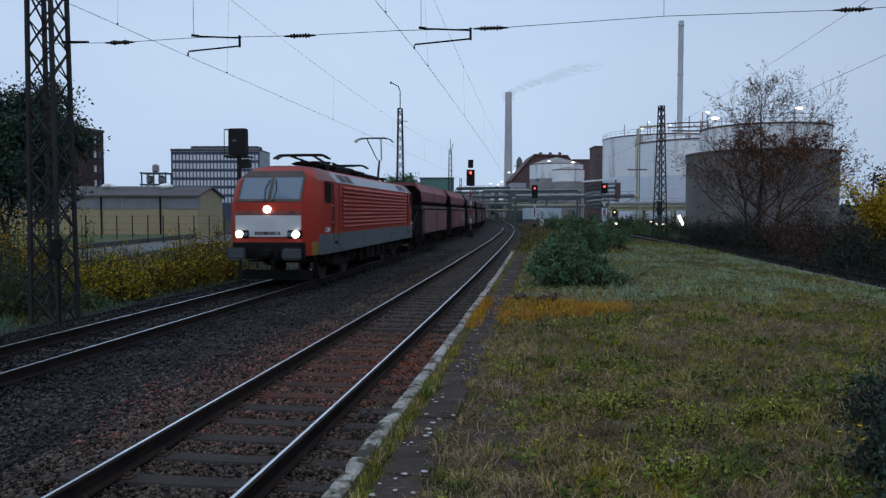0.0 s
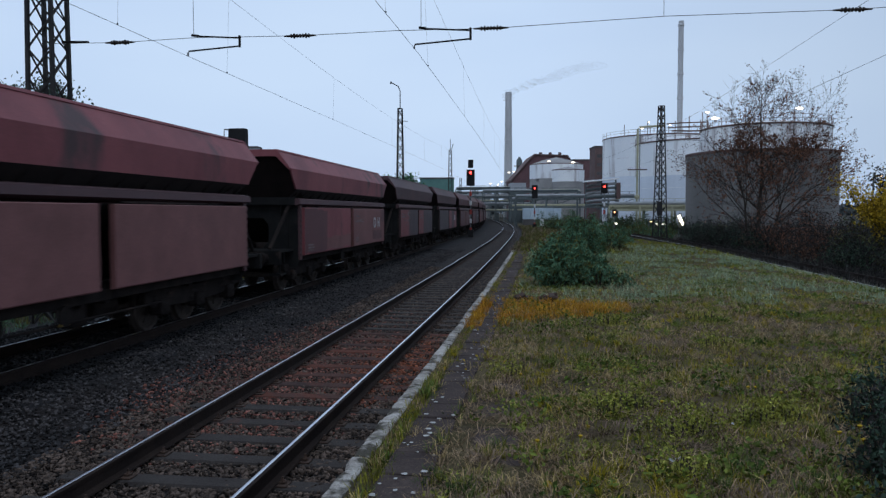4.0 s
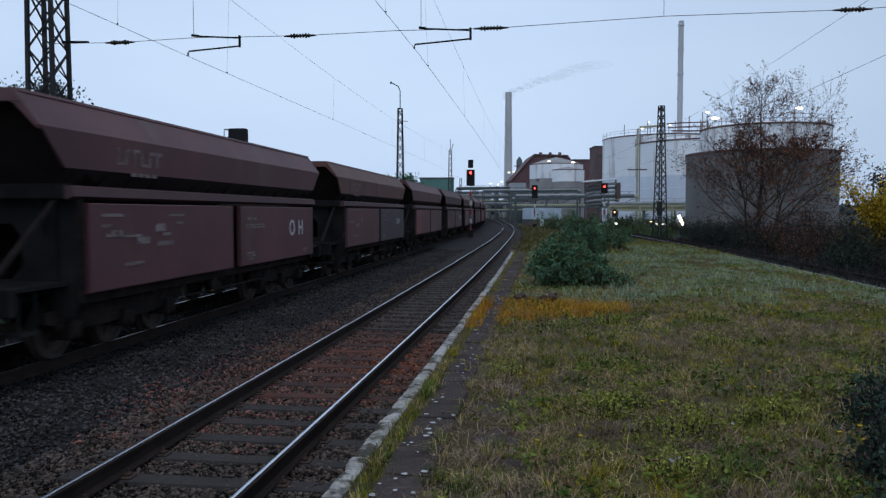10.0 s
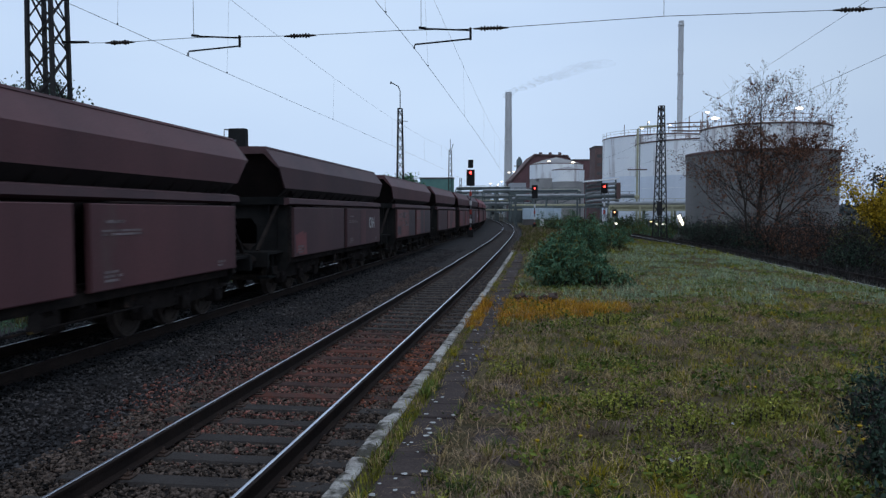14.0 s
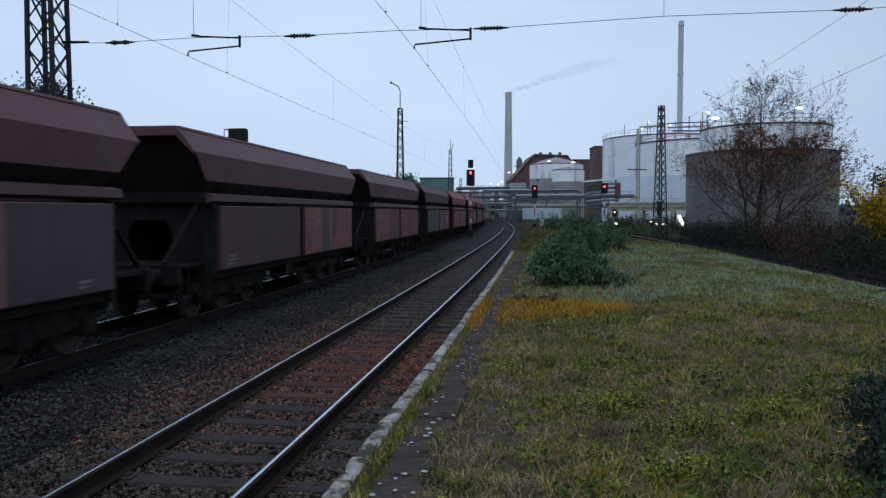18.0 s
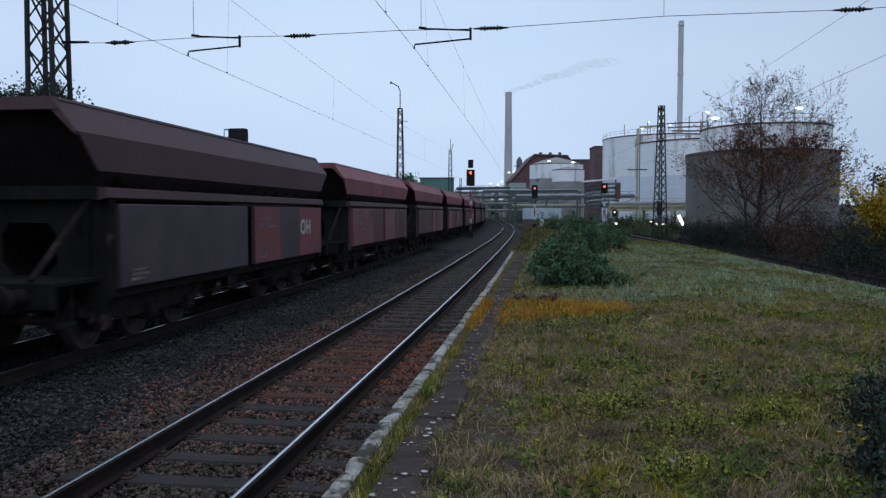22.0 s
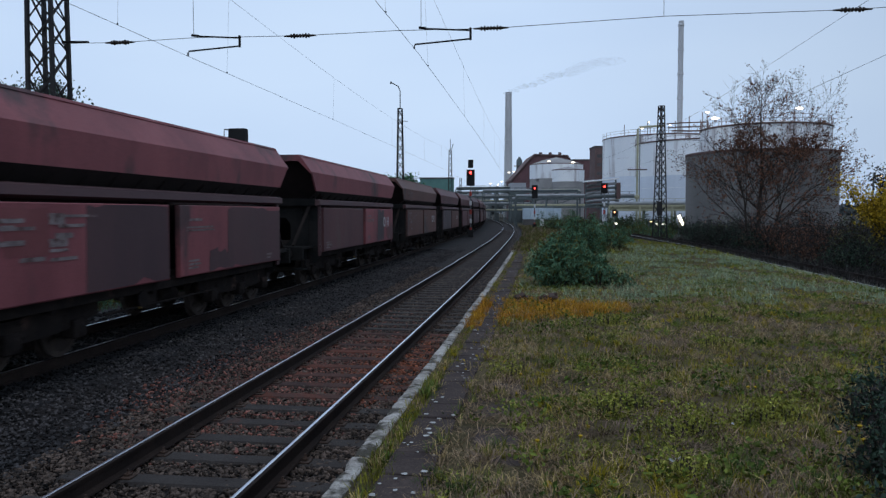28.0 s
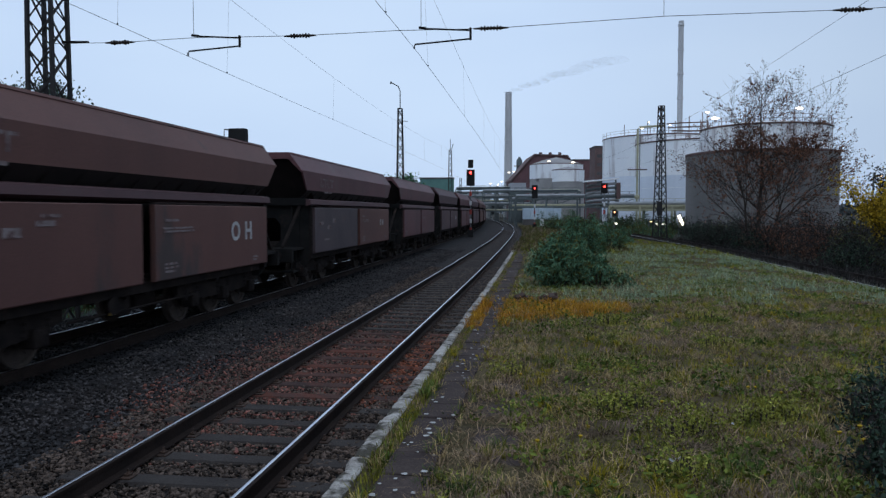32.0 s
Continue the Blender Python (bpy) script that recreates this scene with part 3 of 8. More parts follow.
M_LETTER = mat("faded_white_marking", (0.38, 0.37, 0.37), (0.52, 0.51, 0.51), 6.0, 0.7, bump=0, grain=0.3)
M_STENCIL = mat("worn_stencil_paint", (0.136, 0.104, 0.104), (0.320, 0.272, 0.272), 3.0, 0.8, bump=0, spot=(0.11, 0.065, 0.062), spot_scale=6.0, spot_at=0.52, spec=0.1)
M_OCHRE = mat("ochre_corner_step", (0.192, 0.128, 0.024), (0.256, 0.168, 0.032), 3.0, 0.7)
# black puts the self-shadow of waist and end slopes into the colour, with soot
M_HOPPERSHADE = mat("shade_black_sooty_hopper", (0.016, 0.011, 0.011), (0.029, 0.019, 0.018), 2.0, 0.9, bump=0.2)

Y0 = 5.52


def hopper_shape():
    """The upper hopper: sloping sides, ends drawn in towards the bottom, open at the top."""
    s = Shape()
    ends = [(-6.48, 1.08, 4.02), (-6.46, 1.455, 3.51), (-5.92, 1.425, 2.95), (-5.70, 1.16, 2.69)]
    for sx in (-1, 1):
        vs = [(sx * hw, sy * -y, z) for y, hw, z in ends[:3] for sy in (1, -1)]
        s.add(vs, [(2 * i, 2 * i + 1, 2 * i + 3, 2 * i + 2) for i in range(2)])
        # inner skin, drawn in with the ends
        s.add([(sx * (hw - 0.05), sy * -(y + 0.02), z) for y, hw, z in ends[:3] for sy in (1, -1)], [(2 * i + 2, 2 * i + 3, 2 * i + 1, 2 * i) for i in range(2)])
        s.add([(sx * x, y, 4.02) for x in (1.03, 1.08) for y in (-6.48, 6.48)], [(0, 1, 3, 2)])
        for sy in (-1, 1):
            s.add([(sx * (hw - q), sy * -(y + q * 0.4), z) for y, hw, z in ends[:3] for q in (0, 0.05)], [(0, 1, 3, 2), (2, 3, 5, 4)])
    return s


def waist_shape():
    """The slope between hopper and ledge, with its gussets; its colour holds shade and soot."""
    s = Shape()
    for sx in (-1, 1):
        s.add([(sx * x, y, z) for x, z in ((1.420, 2.95), (1.10, 2.66)) for y in (-5.84, 5.84)], [(0, 1, 3, 2)])
        for i in range(15):
            y = -5.6 + i * 0.8
            s.prism([(sx * 1.39, 2.91), (sx * 1.20, 2.69), (sx * 1.14, 2.69)], "y", y - 0.012, y + 0.012)
    return s


def rim_shape():
    """The rolled upper edge of the hopper side."""
    s = Shape()
    s.prism([(1.06, 4.035), (1.10, 4.035), (1.125, 3.985), (1.095, 3.97)], "y", -6.46, 6.46)
    return s


def endwall_shape():
    s = Shape()
    rows = [(-6.28, 3.98, 1.04), (-5.85, 3.5, 1.38), (-5.28, 2.86, 1.36), (-3.96, 1.35, 1.36)]
    for o in (0.0, 0.06):
        s.add([(q * hw, y + o, z) for y, z, hw in rows for q in (-1, 1)], [(2 * i, 2 * i + 1, 2 * i + 3, 2 * i + 2) for i in range(3)])
    return s


def end_plate_shape():
    """Half of the cross plate under the ledge, round its eight-cornered hole."""
    s = Shape()
    s.prism([(0, 2.52), (1.44, 2.52), (1.44, 0.92), (1.30, 0.70), (0.98, 0.70), (0.84, 1.0), (0, 1.0), (0, 1.24), (0.30, 1.24), (0.50, 1.46), (0.50, 1.92), (0.34, 2.12), (0, 2.12)], "y", -5.66, -5.60)
    s.prism([(0, 2.72), (1.44, 2.72), (1.44, 2.5), (0, 2.5)], "y", -5.84, -5.78)
    s.prism([(-5.78, 2.52), (-5.66, 2.52), (-5.66, 1.9)], "x", 0.86, 0.90)
    s.box(1.05, 1.09, -5.70, -5.66, 0.95, 2.45)
    return s


def cap_shape():
    s = Shape()
    s.prism([(-1.085, 4.03), (1.085, 4.03), (1.20, 3.84), (-1.20, 3.84)], "y", -6.53, -6.36)
    for k in (-1, 1):
        s.prism([(k * 1.205, 3.845), (k * 1.452, 3.512), (k * 1.43, 3.46), (k * 1.37, 3.52), (k * 1.04, 3.845)], "y", -6.51, -6.38)
    return s


def ledge_shape():
    s = Shape()
    s.prism([(1.36, 2.70), (1.50, 2.665), (1.515, 2.53), (1.36, 2.48)], "y", -5.85, 5.85)
    return s


def door_shape(l):
    s = Shape()
    s.prism([(1.44, 2.43), (1.520, 2.43), (1.535, 2.415), (1.535, 1.065), (1.52, 1.045), (1.44, 1.04)], "y", -l / 2, l / 2)
    return s


def side_plate_shape():
    s = Shape()
    s.prism([(-5.70, 2.50), (-5.54, 2.50), (-5.54, 0.92), (-5.70, 0.92)], "x", 1.40, 1.46)
    for i in range(9):
        s.box(1.46, 1.49, -5.69, -5.61, 1.02 + i * 0.165, 1.10 + i * 0.165)
    return s


def strut_shape():
    return Shape().beam((1.15, -5.75, 2.5), (1.05, -7.05, 1.30), 0.09, 0.05)


def rail_hoop_shape():
    s = Shape()
    for x in (0.35, 1.28):
        s.tube([(x, -7.05, 1.25), (x, -7.05, 2.12), (x, -7.0, 2.22), (x, -6.9, 2.26), (x, -6.3, 2.26), (x, -6.2, 2.2), (x, -6.18, 1.3)], 0.02, 6)
        s.tube([(x, -7.05, 1.72), (x, -6.2, 1.72)], 0.016, 6)
    s.tube([(0.35, -7.05, 2.05), (1.28, -7.05, 2.05)], 0.018, 6)
    return s


def end_frame_shape():
    s = Shape()
    s.box(-1.32, 1.32, -7.0, -6.88, 0.86, 1.26, 0.015)
    s.box(-1.25, 1.25, -6.9, -5.4, 1.18, 1.24)
    s.prism([(-6.9, 0.9), (-6.9, 1.18), (-4.6, 1.18), (-4.6, 1.0), (-5.8, 0.9)], "x", 0.55, 0.63)
    s.prism([(-6.9, 0.9), (-6.9, 1.18), (-4.6, 1.18), (-4.6, 1.0), (-5.8, 0.9)], "x", -0.63, -0.55)
    s.box(0.9, 1.25, -6.75, -6.3, 0.55, 0.6)
    s.beam((1.2, -6.7, 0.58), (1.2, -6.7, 1.2), 0.03)
    s.beam((1.2, -6.35, 0.58), (1.2, -6.35, 1.2), 0.03)
    return s


def buffer_shape():
    s = Shape()
    s.lathe([(0.13, 0.0), (0.13, 0.22), (0.09, 0.23), (0.085, 0.44), (0.20, 0.46), (0.225, 0.48), (0.225, 0.53)], 14, "y", (0, 0, 0))
    return s


def chassis_shape():
    s = Shape()
    s.box(-0.35, 0.35, -6.8, 6.8, 0.72, 1.05, 0.02)
    for sx in (-1, 1):
        s.box(sx * 1.28 - 0.06, sx * 1.28 + 0.06, -5.55, 5.55, 0.86, 1.05, 0.01)
    for y in (-3.2, -0.35, 0.3, 3.2):
        s.box(-1.3, 1.3, y - 0.05, y + 0.05, 0.8, 1.1)
    # tapering lower chutes
    for sx in (-1, 1):
        s.add([(sx * 1.40, -5.5, 2.45), (sx * 1.40, 5.5, 2.45), (sx * 0.4, 5.5, 1.05), (sx * 0.4, -5.5, 1.05)], [(0, 1, 2, 3)])
    return s


def brake_shape():
    s = Shape()
    s.lathe([(0.17, -0.35), (0.19, -0.3), (0.19, 0.3), (0.17, 0.35)], 12, "y", (0.75, 0.9, 0.66))
    s.box(0.95, 1.2, -0.5, -0.1, 0.5, 0.85, 0.02)
    s.tube([(1.3, -2.0, 0.62), (1.3, 2.0, 0.62)], 0.022)
    s.lathe([(0.16, 0.0), (0.16, 0.03)], 14, "x", (1.36, -0.9, 0.75))
    return s


def bogie_frame_shape():
    s = Shape()
    for sx in (-1, 1):
        x0, x1 = sx * 0.98, sx * 1.10
        s.prism([(-2.1, 0.62), (-2.1, 0.80), (-1.0, 0.84), (0, 0.78), (1.0, 0.84), (2.1, 0.80), (2.1, 0.62), (1.1, 0.46), (0.6, 0.44), (-0.6, 0.44), (-1.1, 0.46)], "x", min(x0, x1), max(x0, x1))
        for y in (-1.5, 0, 1.5):
            s.box(min(x0, x1) - 0.06, max(x0, x1) + 0.1, y - 0.16, y + 0.16, 0.32, 0.62, 0.03)
            s.lathe([(0.12, 0.0), (0.12, 0.05), (0.07, 0.08)], 12, "x", (sx * 1.15 if sx > 0 else -1.23, y, 0.46))
            for q in (-0.26, 0.26):
                s.lathe([(0.075, 0.48), (0.09, 0.53), (0.075, 0.58), (0.09, 0.63), (0.075, 0.68), (0.09, 0.73)], 8, c=(sx * 1.05, y + q, 0))
    s.box(-1.0, 1.0, -0.35, 0.35, 0.55, 0.78, 0.03)
    return s


def wheelset_shape(r=0.46):
    s = Shape()
    s.lathe([(0.08, -1.0), (0.08, 1.0)], 10, "x")
    for sx in (-1, 1):
        a = sx * 0.75
        p = [(0.09, a - sx * 0.09), (r * 0.35, a - sx * 0.06), (r * 0.80, a - sx * 0.015), (r * 0.83, a - sx * 0.065), (r + 0.028, a - sx * 0.065), (r + 0.025, a - sx * 0.035), (r, a - sx * 0.03), (r - 0.004, a + sx * 0.065), (r * 0.83, a + sx * 0.065), (r * 0.80, a + sx * 0.03), (r * 0.35, a + sx * 0.02), (r * 0.30, a + sx * 0.09), (0.09, a + sx * 0.10)]
        s.lathe(p, 24, "x")
        # lightening holes' bosses, so that the turn shows
        for i in range(4):
            q = math.pi / 2 * i
            s.box(a + sx * 0.02 - 0.02, a + sx * 0.02 + 0.025, math.cos(q) * r * 0.58 - 0.04, math.cos(q) * r * 0.58 + 0.04, math.sin(q) * r * 0.58 - 0.04, math.sin(q) * r * 0.58 + 0.04)
    return s


def coupler_shape():
    s = Shape()
    s.box(-0.12, 0.12, -7.5, -6.9, 0.92, 1.14, 0.03)
    s.box(-0.2, 0.2, -7.56, -7.3, 0.88, 1.2, 0.05)
    return s


def panel_patch(y0, y1, z0, z1, wavy=0.0, seed=0.0, lift=0.0):
    """A thin coat of other paint on a door, with an uneven edge."""
    n = 8
    low = [(y0 + (y1 - y0) * i / n, z0 + wavy * wob(i * 0.7, seed, 1.0)) for i in range(n + 1)]
    up = [(y1 - (y1 - y0) * i / n, z1 + wavy * wob(i * 0.8, seed + 3, 1.0)) for i in range(n + 1)]
    lo, hi = (-5.515, -0.245) if y1 < 0.1 else (0.19, 5.53)
    edge = [(min(hi, max(lo, y + wavy * wob(j, seed + 7, 1.1))), min(2.412, max(1.068, z))) for j, (y, z) in enumerate(low + up)]
    return Shape().prism(edge, "x", 1.5362, 1.5390 + lift)


def bars_shape(rows):
    """Plain bars in place of lettering: (y, z, width, height)."""
    s = Shape()
    for y, z, w, h in rows:
        s.box(1.5450, 1.5475, y, y + w, z, z + h)
    return s


# paint of each wagon, and of patches on its two doors: (material, from, to along the door)
LOOKS = {
    0: (M_RED, [(M_SALMON, -5.45, -0.2, 1.06, 2.38, 0.03), (M_SALMON, 0.25, 5.4, 1.06, 2.38, 0.03)], "", 0),
    1: (M_RED, [(M_BROWN, -5.5, -3.2, 1.05, 2.42, 0.2), (M_SALMON, -3.2, -0.2, 1.1, 1.5, 0.1), (M_SALMON, 0.2, 5.5, 1.1, 1.42, 0.08), (M_BROWN, 3.3, 5.0, 1.2, 1.55, 0.05), (M_BROWN, 4.9, 5.5, 1.9, 2.4, 0.05)], "O H", 1),
    2: (M_DARK, [(M_BRICKRED, -5.5, -3.1, 1.05, 2.42, 0.03), (M_SLATE, -3.1, -0.2, 1.05, 2.42, 0.02), (M_BRICKRED, 0.2, 1.9, 1.05, 2.42, 0.05), (M_SLATE, 1.9, 5.5, 1.05, 2.42, 0.03)], "", 2),
    3: (M_DARK, [(M_SLATE, -5.52, -0.2, 1.05, 2.42, 0.0), (M_BRICKRED, 0.2, 2.05, 1.05, 2.42, 0.02), (M_SLATE, 2.05, 3.7, 1.05, 2.42, 0.02), (M_BRICKRED, 3.7, 5.5, 1.05, 2.42, 0.03)], "OH", 1),
    4: (M_BROWN, [], "O H", 3),
    5: (M_WARM, [(M_BROWN, -5.52, -0.2, 1.05, 2.42, 0.0), (M_SLATE, 0.2, 5.45, 1.05, 2.42, 0.01)], "O H", 3),
    6: (M_BROWN, [(M_BRICKRED, -5.45, -3.4, 1.05, 2.42, 0.05)], "", 1),
    7: (M_DARK, [(M_BRICKRED, -5.4, -4.5, 1.1, 1.7, 0.2), (M_BROWN, 2.2, 3.0, 1.05, 2.42, 0.1)], "OH", 1),
    8: (M_BROWN, [(M_SALMON, -5.5, -2.2, 1.05, 2.42, 0.05), (M_SLATE, -2.3, -0.2, 1.05, 2.42, 0.14), (M_SLATE, -3.95, -3.4, 2.0, 2.32, 0.03), (M_SLATE, -3.3, -2.9, 1.6, 1.88, 0.03), (M_SLATE, -5.35, -4.5, 1.2, 1.6, 0.08), (M_SALMON, 0.2, 1.6, 1.05, 2.42, 0.05), (M_SLATE, 1.6, 2.8, 1.05, 2.42, 0.05), (M_SALMON, 2.8, 3.1, 1.05, 2.42, 0.05), (M_SLATE, 3.1, 5.5, 1.05, 2.42, 0.03)], "", 2),
    9: (M_BROWN, [(M_DARK, -5.52, -0.2, 1.05, 2.42, 0.0), (M_SALMON, 0.2, 1.9, 1.05, 2.42, 0.03), (M_SLATE, 1.9, 2.7, 1.05, 2.42, 0.03), (M_SALMON, 2.7, 3.05, 1.05, 2.42, 0.03), (M_SLATE, 3.05, 3.5, 1.5, 2.42, 0.05), (M_SALMON, 3.5, 5.5, 1.05, 2.42, 0.03), (M_BRICKRED, 3.1, 4.3, 1.05, 1.5, 0.1)], "", 1),
    10: (M_BROWN, [(M_BRICKRED, -5.4, -2.6, 1.05, 2.42, 0.1), (M_BRICKRED, 0.3, 2.2, 1.05, 2.42, 0.05), (M_BRICKRED, 3.6, 5.3, 1.1, 1.9, 0.2)], "", 2),
    11: (M_DARK, [(M_SLATE, -5.52, -0.2, 1.05, 2.42, 0.0), (M_BRICKRED, 0.2, 1.9, 1.05, 2.42, 0.02), (M_SLATE, 1.9, 3.5, 1.05, 2.42, 0.02), (M_BRICKRED, 3.5, 5.5, 1.05, 2.42, 0.02)], "OH", 1),
    12: (M_RED, [(M_SALMON, -5.5, -2.1, 1.05, 2.42, 0.03), (M_BRICKRED, -4.5, -3.6, 1.3, 2.1, 0.02), (M_BRICKRED, -3.1, -2.3, 1.75, 2.1, 0.02), (M_SLATE, -3.0, -2.0, 2.14, 2.35, 0.02), (M_BROWN, -2.1, -0.2, 1.05, 2.42, 0.03), (M_SALMON, 0.2, 2.5, 1.05, 2.42, 0.04), (M_DARK, 2.5, 4.6, 1.05, 2.42, 0.25), (M_SALMON, 3.0, 3.25, 1.3, 2.3, 0.06), (M_BROWN, 4.5, 5.5, 1.6, 2.42, 0.1)], "", 2),
    13: (M_RED, [(M_DARK, -5.52, -0.2, 1.05, 2.42, 0.0), (M_SALMON, -2.3, -2.05, 1.3, 2.3, 0.05), (M_SALMON, 0.2, 1.5, 1.05, 2.42, 0.04), (M_DARK, 1.5, 2.6, 1.05, 2.42, 0.06), (M_SALMON, 2.6, 5.5, 1.05, 2.42, 0.05), (M_DARK, 3.4, 3.7, 1.2, 2.42, 0.08)], "", 1),
    14: (M_RED, [(M_DARK, -2.7, -0.2, 1.05, 2.42, 0.22), (M_BRICKRED, -4.5, -3.6, 1.7, 2.35, 0.05), (M_DARK, 2.3, 5.6, 1.05, 2.42, 0.35), (M_DARK, 1.4, 2.6, 1.05, 1.5, 0.25)], "", 2),
    15: (M_RED, [(M_BROWN, -5.52, -0.1, 1.05, 2.42, 0.0), (M_SLATE, 2.3, 3.6, 1.05, 2.42, 0.3), (M_BROWN, 4.2, 5.5, 1.05, 1.7, 0.2)], "O H", 1),
    16: (M_WARM, [], "O H", 3),
    17: (M_BROWN, [(M_SLATE, -5.52, -0.2, 1.05, 2.42, 0.0), (M_WARM, 0.2, 5.52, 1.05, 2.42, 0.0)], "O H", 3),
}
LABELS = {M_RED.name: "dusty red six-axle ore hopper wagon", M_BROWN.name: "sooty brown six-axle ore hopper wagon", M_DARK.name: "dark grey-brown six-axle ore hopper wagon", M_WARM.name: "warm brown six-axle ore hopper wagon with grime"}


def wagon(k):
    paint, patches, oh, bars = LOOKS.get(k, ((M_BROWN, M_DARK, M_WARM, M_BROWN, M_DARK)[k % 5], [], "O H" if k % 3 else "", 1))
    extra = " with overpainted door patches" if len(patches) > 1 else " with white lettering" if oh else ""
    w = thing("hopper_wagon", Matrix.Identity(4), LABELS[paint.name] + extra, "freight wagon", "wagons of the ore train")
    flip = Matrix.Rotation(math.pi, 4, "Z")
    # side plates get a darker coat that stands in for their shade
    shade = M_DARK if paint == M_RED else M_GRIME
    part("hopper", shared("hopper", paint, hopper_shape, False), paint, w)
    part("waist", shared("waist", M_HOPPERSHADE, waist_shape), M_HOPPERSHADE, w, "recessed slope with gussets, blackened for its shade and soot")
    for turn in (Matrix.Identity(4), flip):
        part("rim", shared("rim", paint, rim_shape), paint, w, m=turn)
    part("ledge", shared("ledge", M_DARK, ledge_shape), M_DARK, w, "ledge in dark grey-brown paint")
    part("ledge", shared("ledge", M_DARK, ledge_shape), M_DARK, w, "ledge in dark grey-brown paint", m=flip)
    for turn in (Matrix.Identity(4), flip):
        part("end_wall", shared("end_wall", M_HOPPERSHADE, endwall_shape), M_HOPPERSHADE, w, "sloping end plate coloured black for its shade", m=turn)
        part("end_cap", shared("end_cap", paint, cap_shape), paint, w, m=turn)
        part("end_frame", shared("end_frame", M_ENDPLATE, end_frame_shape), M_ENDPLATE, w, "grimy end platform and buffer beam", m=turn)
        part("coupler", shared("coupler", M_ENDPLATE, coupler_shape), M_ENDPLATE, w, m=turn)
        if turn == flip:
            part("handrail", shared("handrail", M_GRIME, rail_hoop_shape), M_GRIME, w, m=turn)
        for sx in (-1, 1):
            mirror = Matrix.Diagonal((sx, 1, 1, 1))
            part("buffer", shared("buffer", M_GRIME, buffer_shape, True), M_GRIME, w, m=turn @ Matrix.Translation((sx * 0.875, -7.0, 1.05)) @ Matrix.Rotation(math.pi, 4, "Z"))
            part("strut", shared("strut", M_GRIME, strut_shape), M_GRIME, w, m=turn @ mirror)
            part("end_plate", shared("end_plate", M_ENDPLATE, end_plate_shape), M_ENDPLATE, w, "grimy cross plate with a hole, darkened for shade", m=turn @ mirror)
            part("side_plate", shared("side_plate", shade, side_plate_shape), shade, w, m=turn @ mirror)
    part("chassis", shared("chassis", M_GRIME, chassis_shape), M_GRIME, w, "grimy underframe")
    part("changeover_plate", shared("changeover_plate", M_OCHRE, lambda: Shape().box(1.36, 1.385, -1.02, -0.80, 0.60, 0.82, 0.01)), M_OCHRE, w, "dirty yellow brake plate")
    if k % 2:
        part("gap_plate", shared("gap_plate", M_OCHRE, lambda: Shape().box(1.40, 1.44, -0.14, -0.02, 2.1, 2.4, 0.01)), M_OCHRE, w, "dirty yellow plate between the doors")
    part("brake_gear", shared("brake_gear", M_GRIME, brake_shape), M_GRIME, w)
    for sx in (1, -1):
        mirror = Matrix.Diagonal((sx, 1, 1, 1))
        for nm, l, y in (("door", 5.28, -2.88), ("door", 5.35, 2.86)):
            coat = next((q[0] for q in patches if q[2] - q[1] > 4.9 and q[1] < y < q[2]), paint)
            part(nm, shared("door_%d" % (l * 100), coat, lambda l=l: door_shape(l)), coat, w, m=Matrix.Translation((0, y, 0)) @ mirror)
    for i, (pm, y0, y1, z0, z1, wv) in enumerate(patches):
        if y1 - y0 > 4.9:
            continue
        part("paint_patch", panel_patch(y0, y1, z0, z1, wv, k * 3.7 + i, 0.0006 * i), pm, w)
    if oh:
        big_size = 0.58 if oh == "OH" or k in (1, 4, 15, 16) else 0.36
        step = big_size * (0.42 if oh == "OH" else 0.62)
        for q, ch in ((-1, "O"), (1, "H")):
            key = "letter_%s_%d" % (ch, big_size * 100)
            part("letter", shared(key, M_LETTER, lambda: letters(ch, big_size)), M_LETTER, w, "white painted letter", m=Matrix.Translation((1.548, 4.0 + q * step, 1.85)) @ Matrix.Rotation(math.pi / 2, 4, "Z"))
    if bars:
        rows = [(0.55, 2.12, 0.55, 0.05), (0.45, 1.98, 1.15, 0.035), (0.45, 1.92, 1.2, 0.035), (0.5, 1.32, 0.45, 0.04), (0.5, 1.25, 0.5, 0.04), (0.5, 1.18, 0.4, 0.04)]
        if bars == 1:
            rows += [(-5.25, 1.3, 0.55, 0.05), (-5.2, 1.22, 0.6, 0.05), (-5.25, 1.14, 0.5, 0.05)]
        if bars == 2:
            rows += [(-5.2, 2.15, 1.1, 0.06), (-5.2, 2.05, 1.3, 0.05), (-4.6, 1.85, 0.5, 0.07), (-3.6, 2.12, 0.35, 0.16), (-3.6, 1.8, 0.4, 0.12), (-4.2, 1.62, 0.5, 0.06), (-5.2, 1.2, 0.4, 0.05)]
        if bars == 3:
            rows += [(-5.1, 1.9, 0.45, 0.10), (-4.2, 1.75, 0.4, 0.12), (-3.6, 1.95, 0.35, 0.14), (-4.6, 1.4, 0.6, 0.06)]
        rb = random.Random(k)
        for y0, y1 in ((-5.3, -3.9), (-3.6, -2.4)) if k in (2, 4, 6, 8, 10, 12, 13, 14, 16) else ():
            z = 2.22
            for q in range(rb.randint(2, 5)):
                wide = rb.choice((0.25, 0.4, 0.6, 0.9))
                rows.append((y0 + rb.uniform(0, max(0.05, y1 - y0 - wide)), z, wide, rb.choice((0.04, 0.05, 0.08))))
                z -= rb.uniform(0.12, 0.22)
        rows += [(4.6, 1.22, 0.35, 0.05), (4.6, 1.15, 0.25, 0.04)]
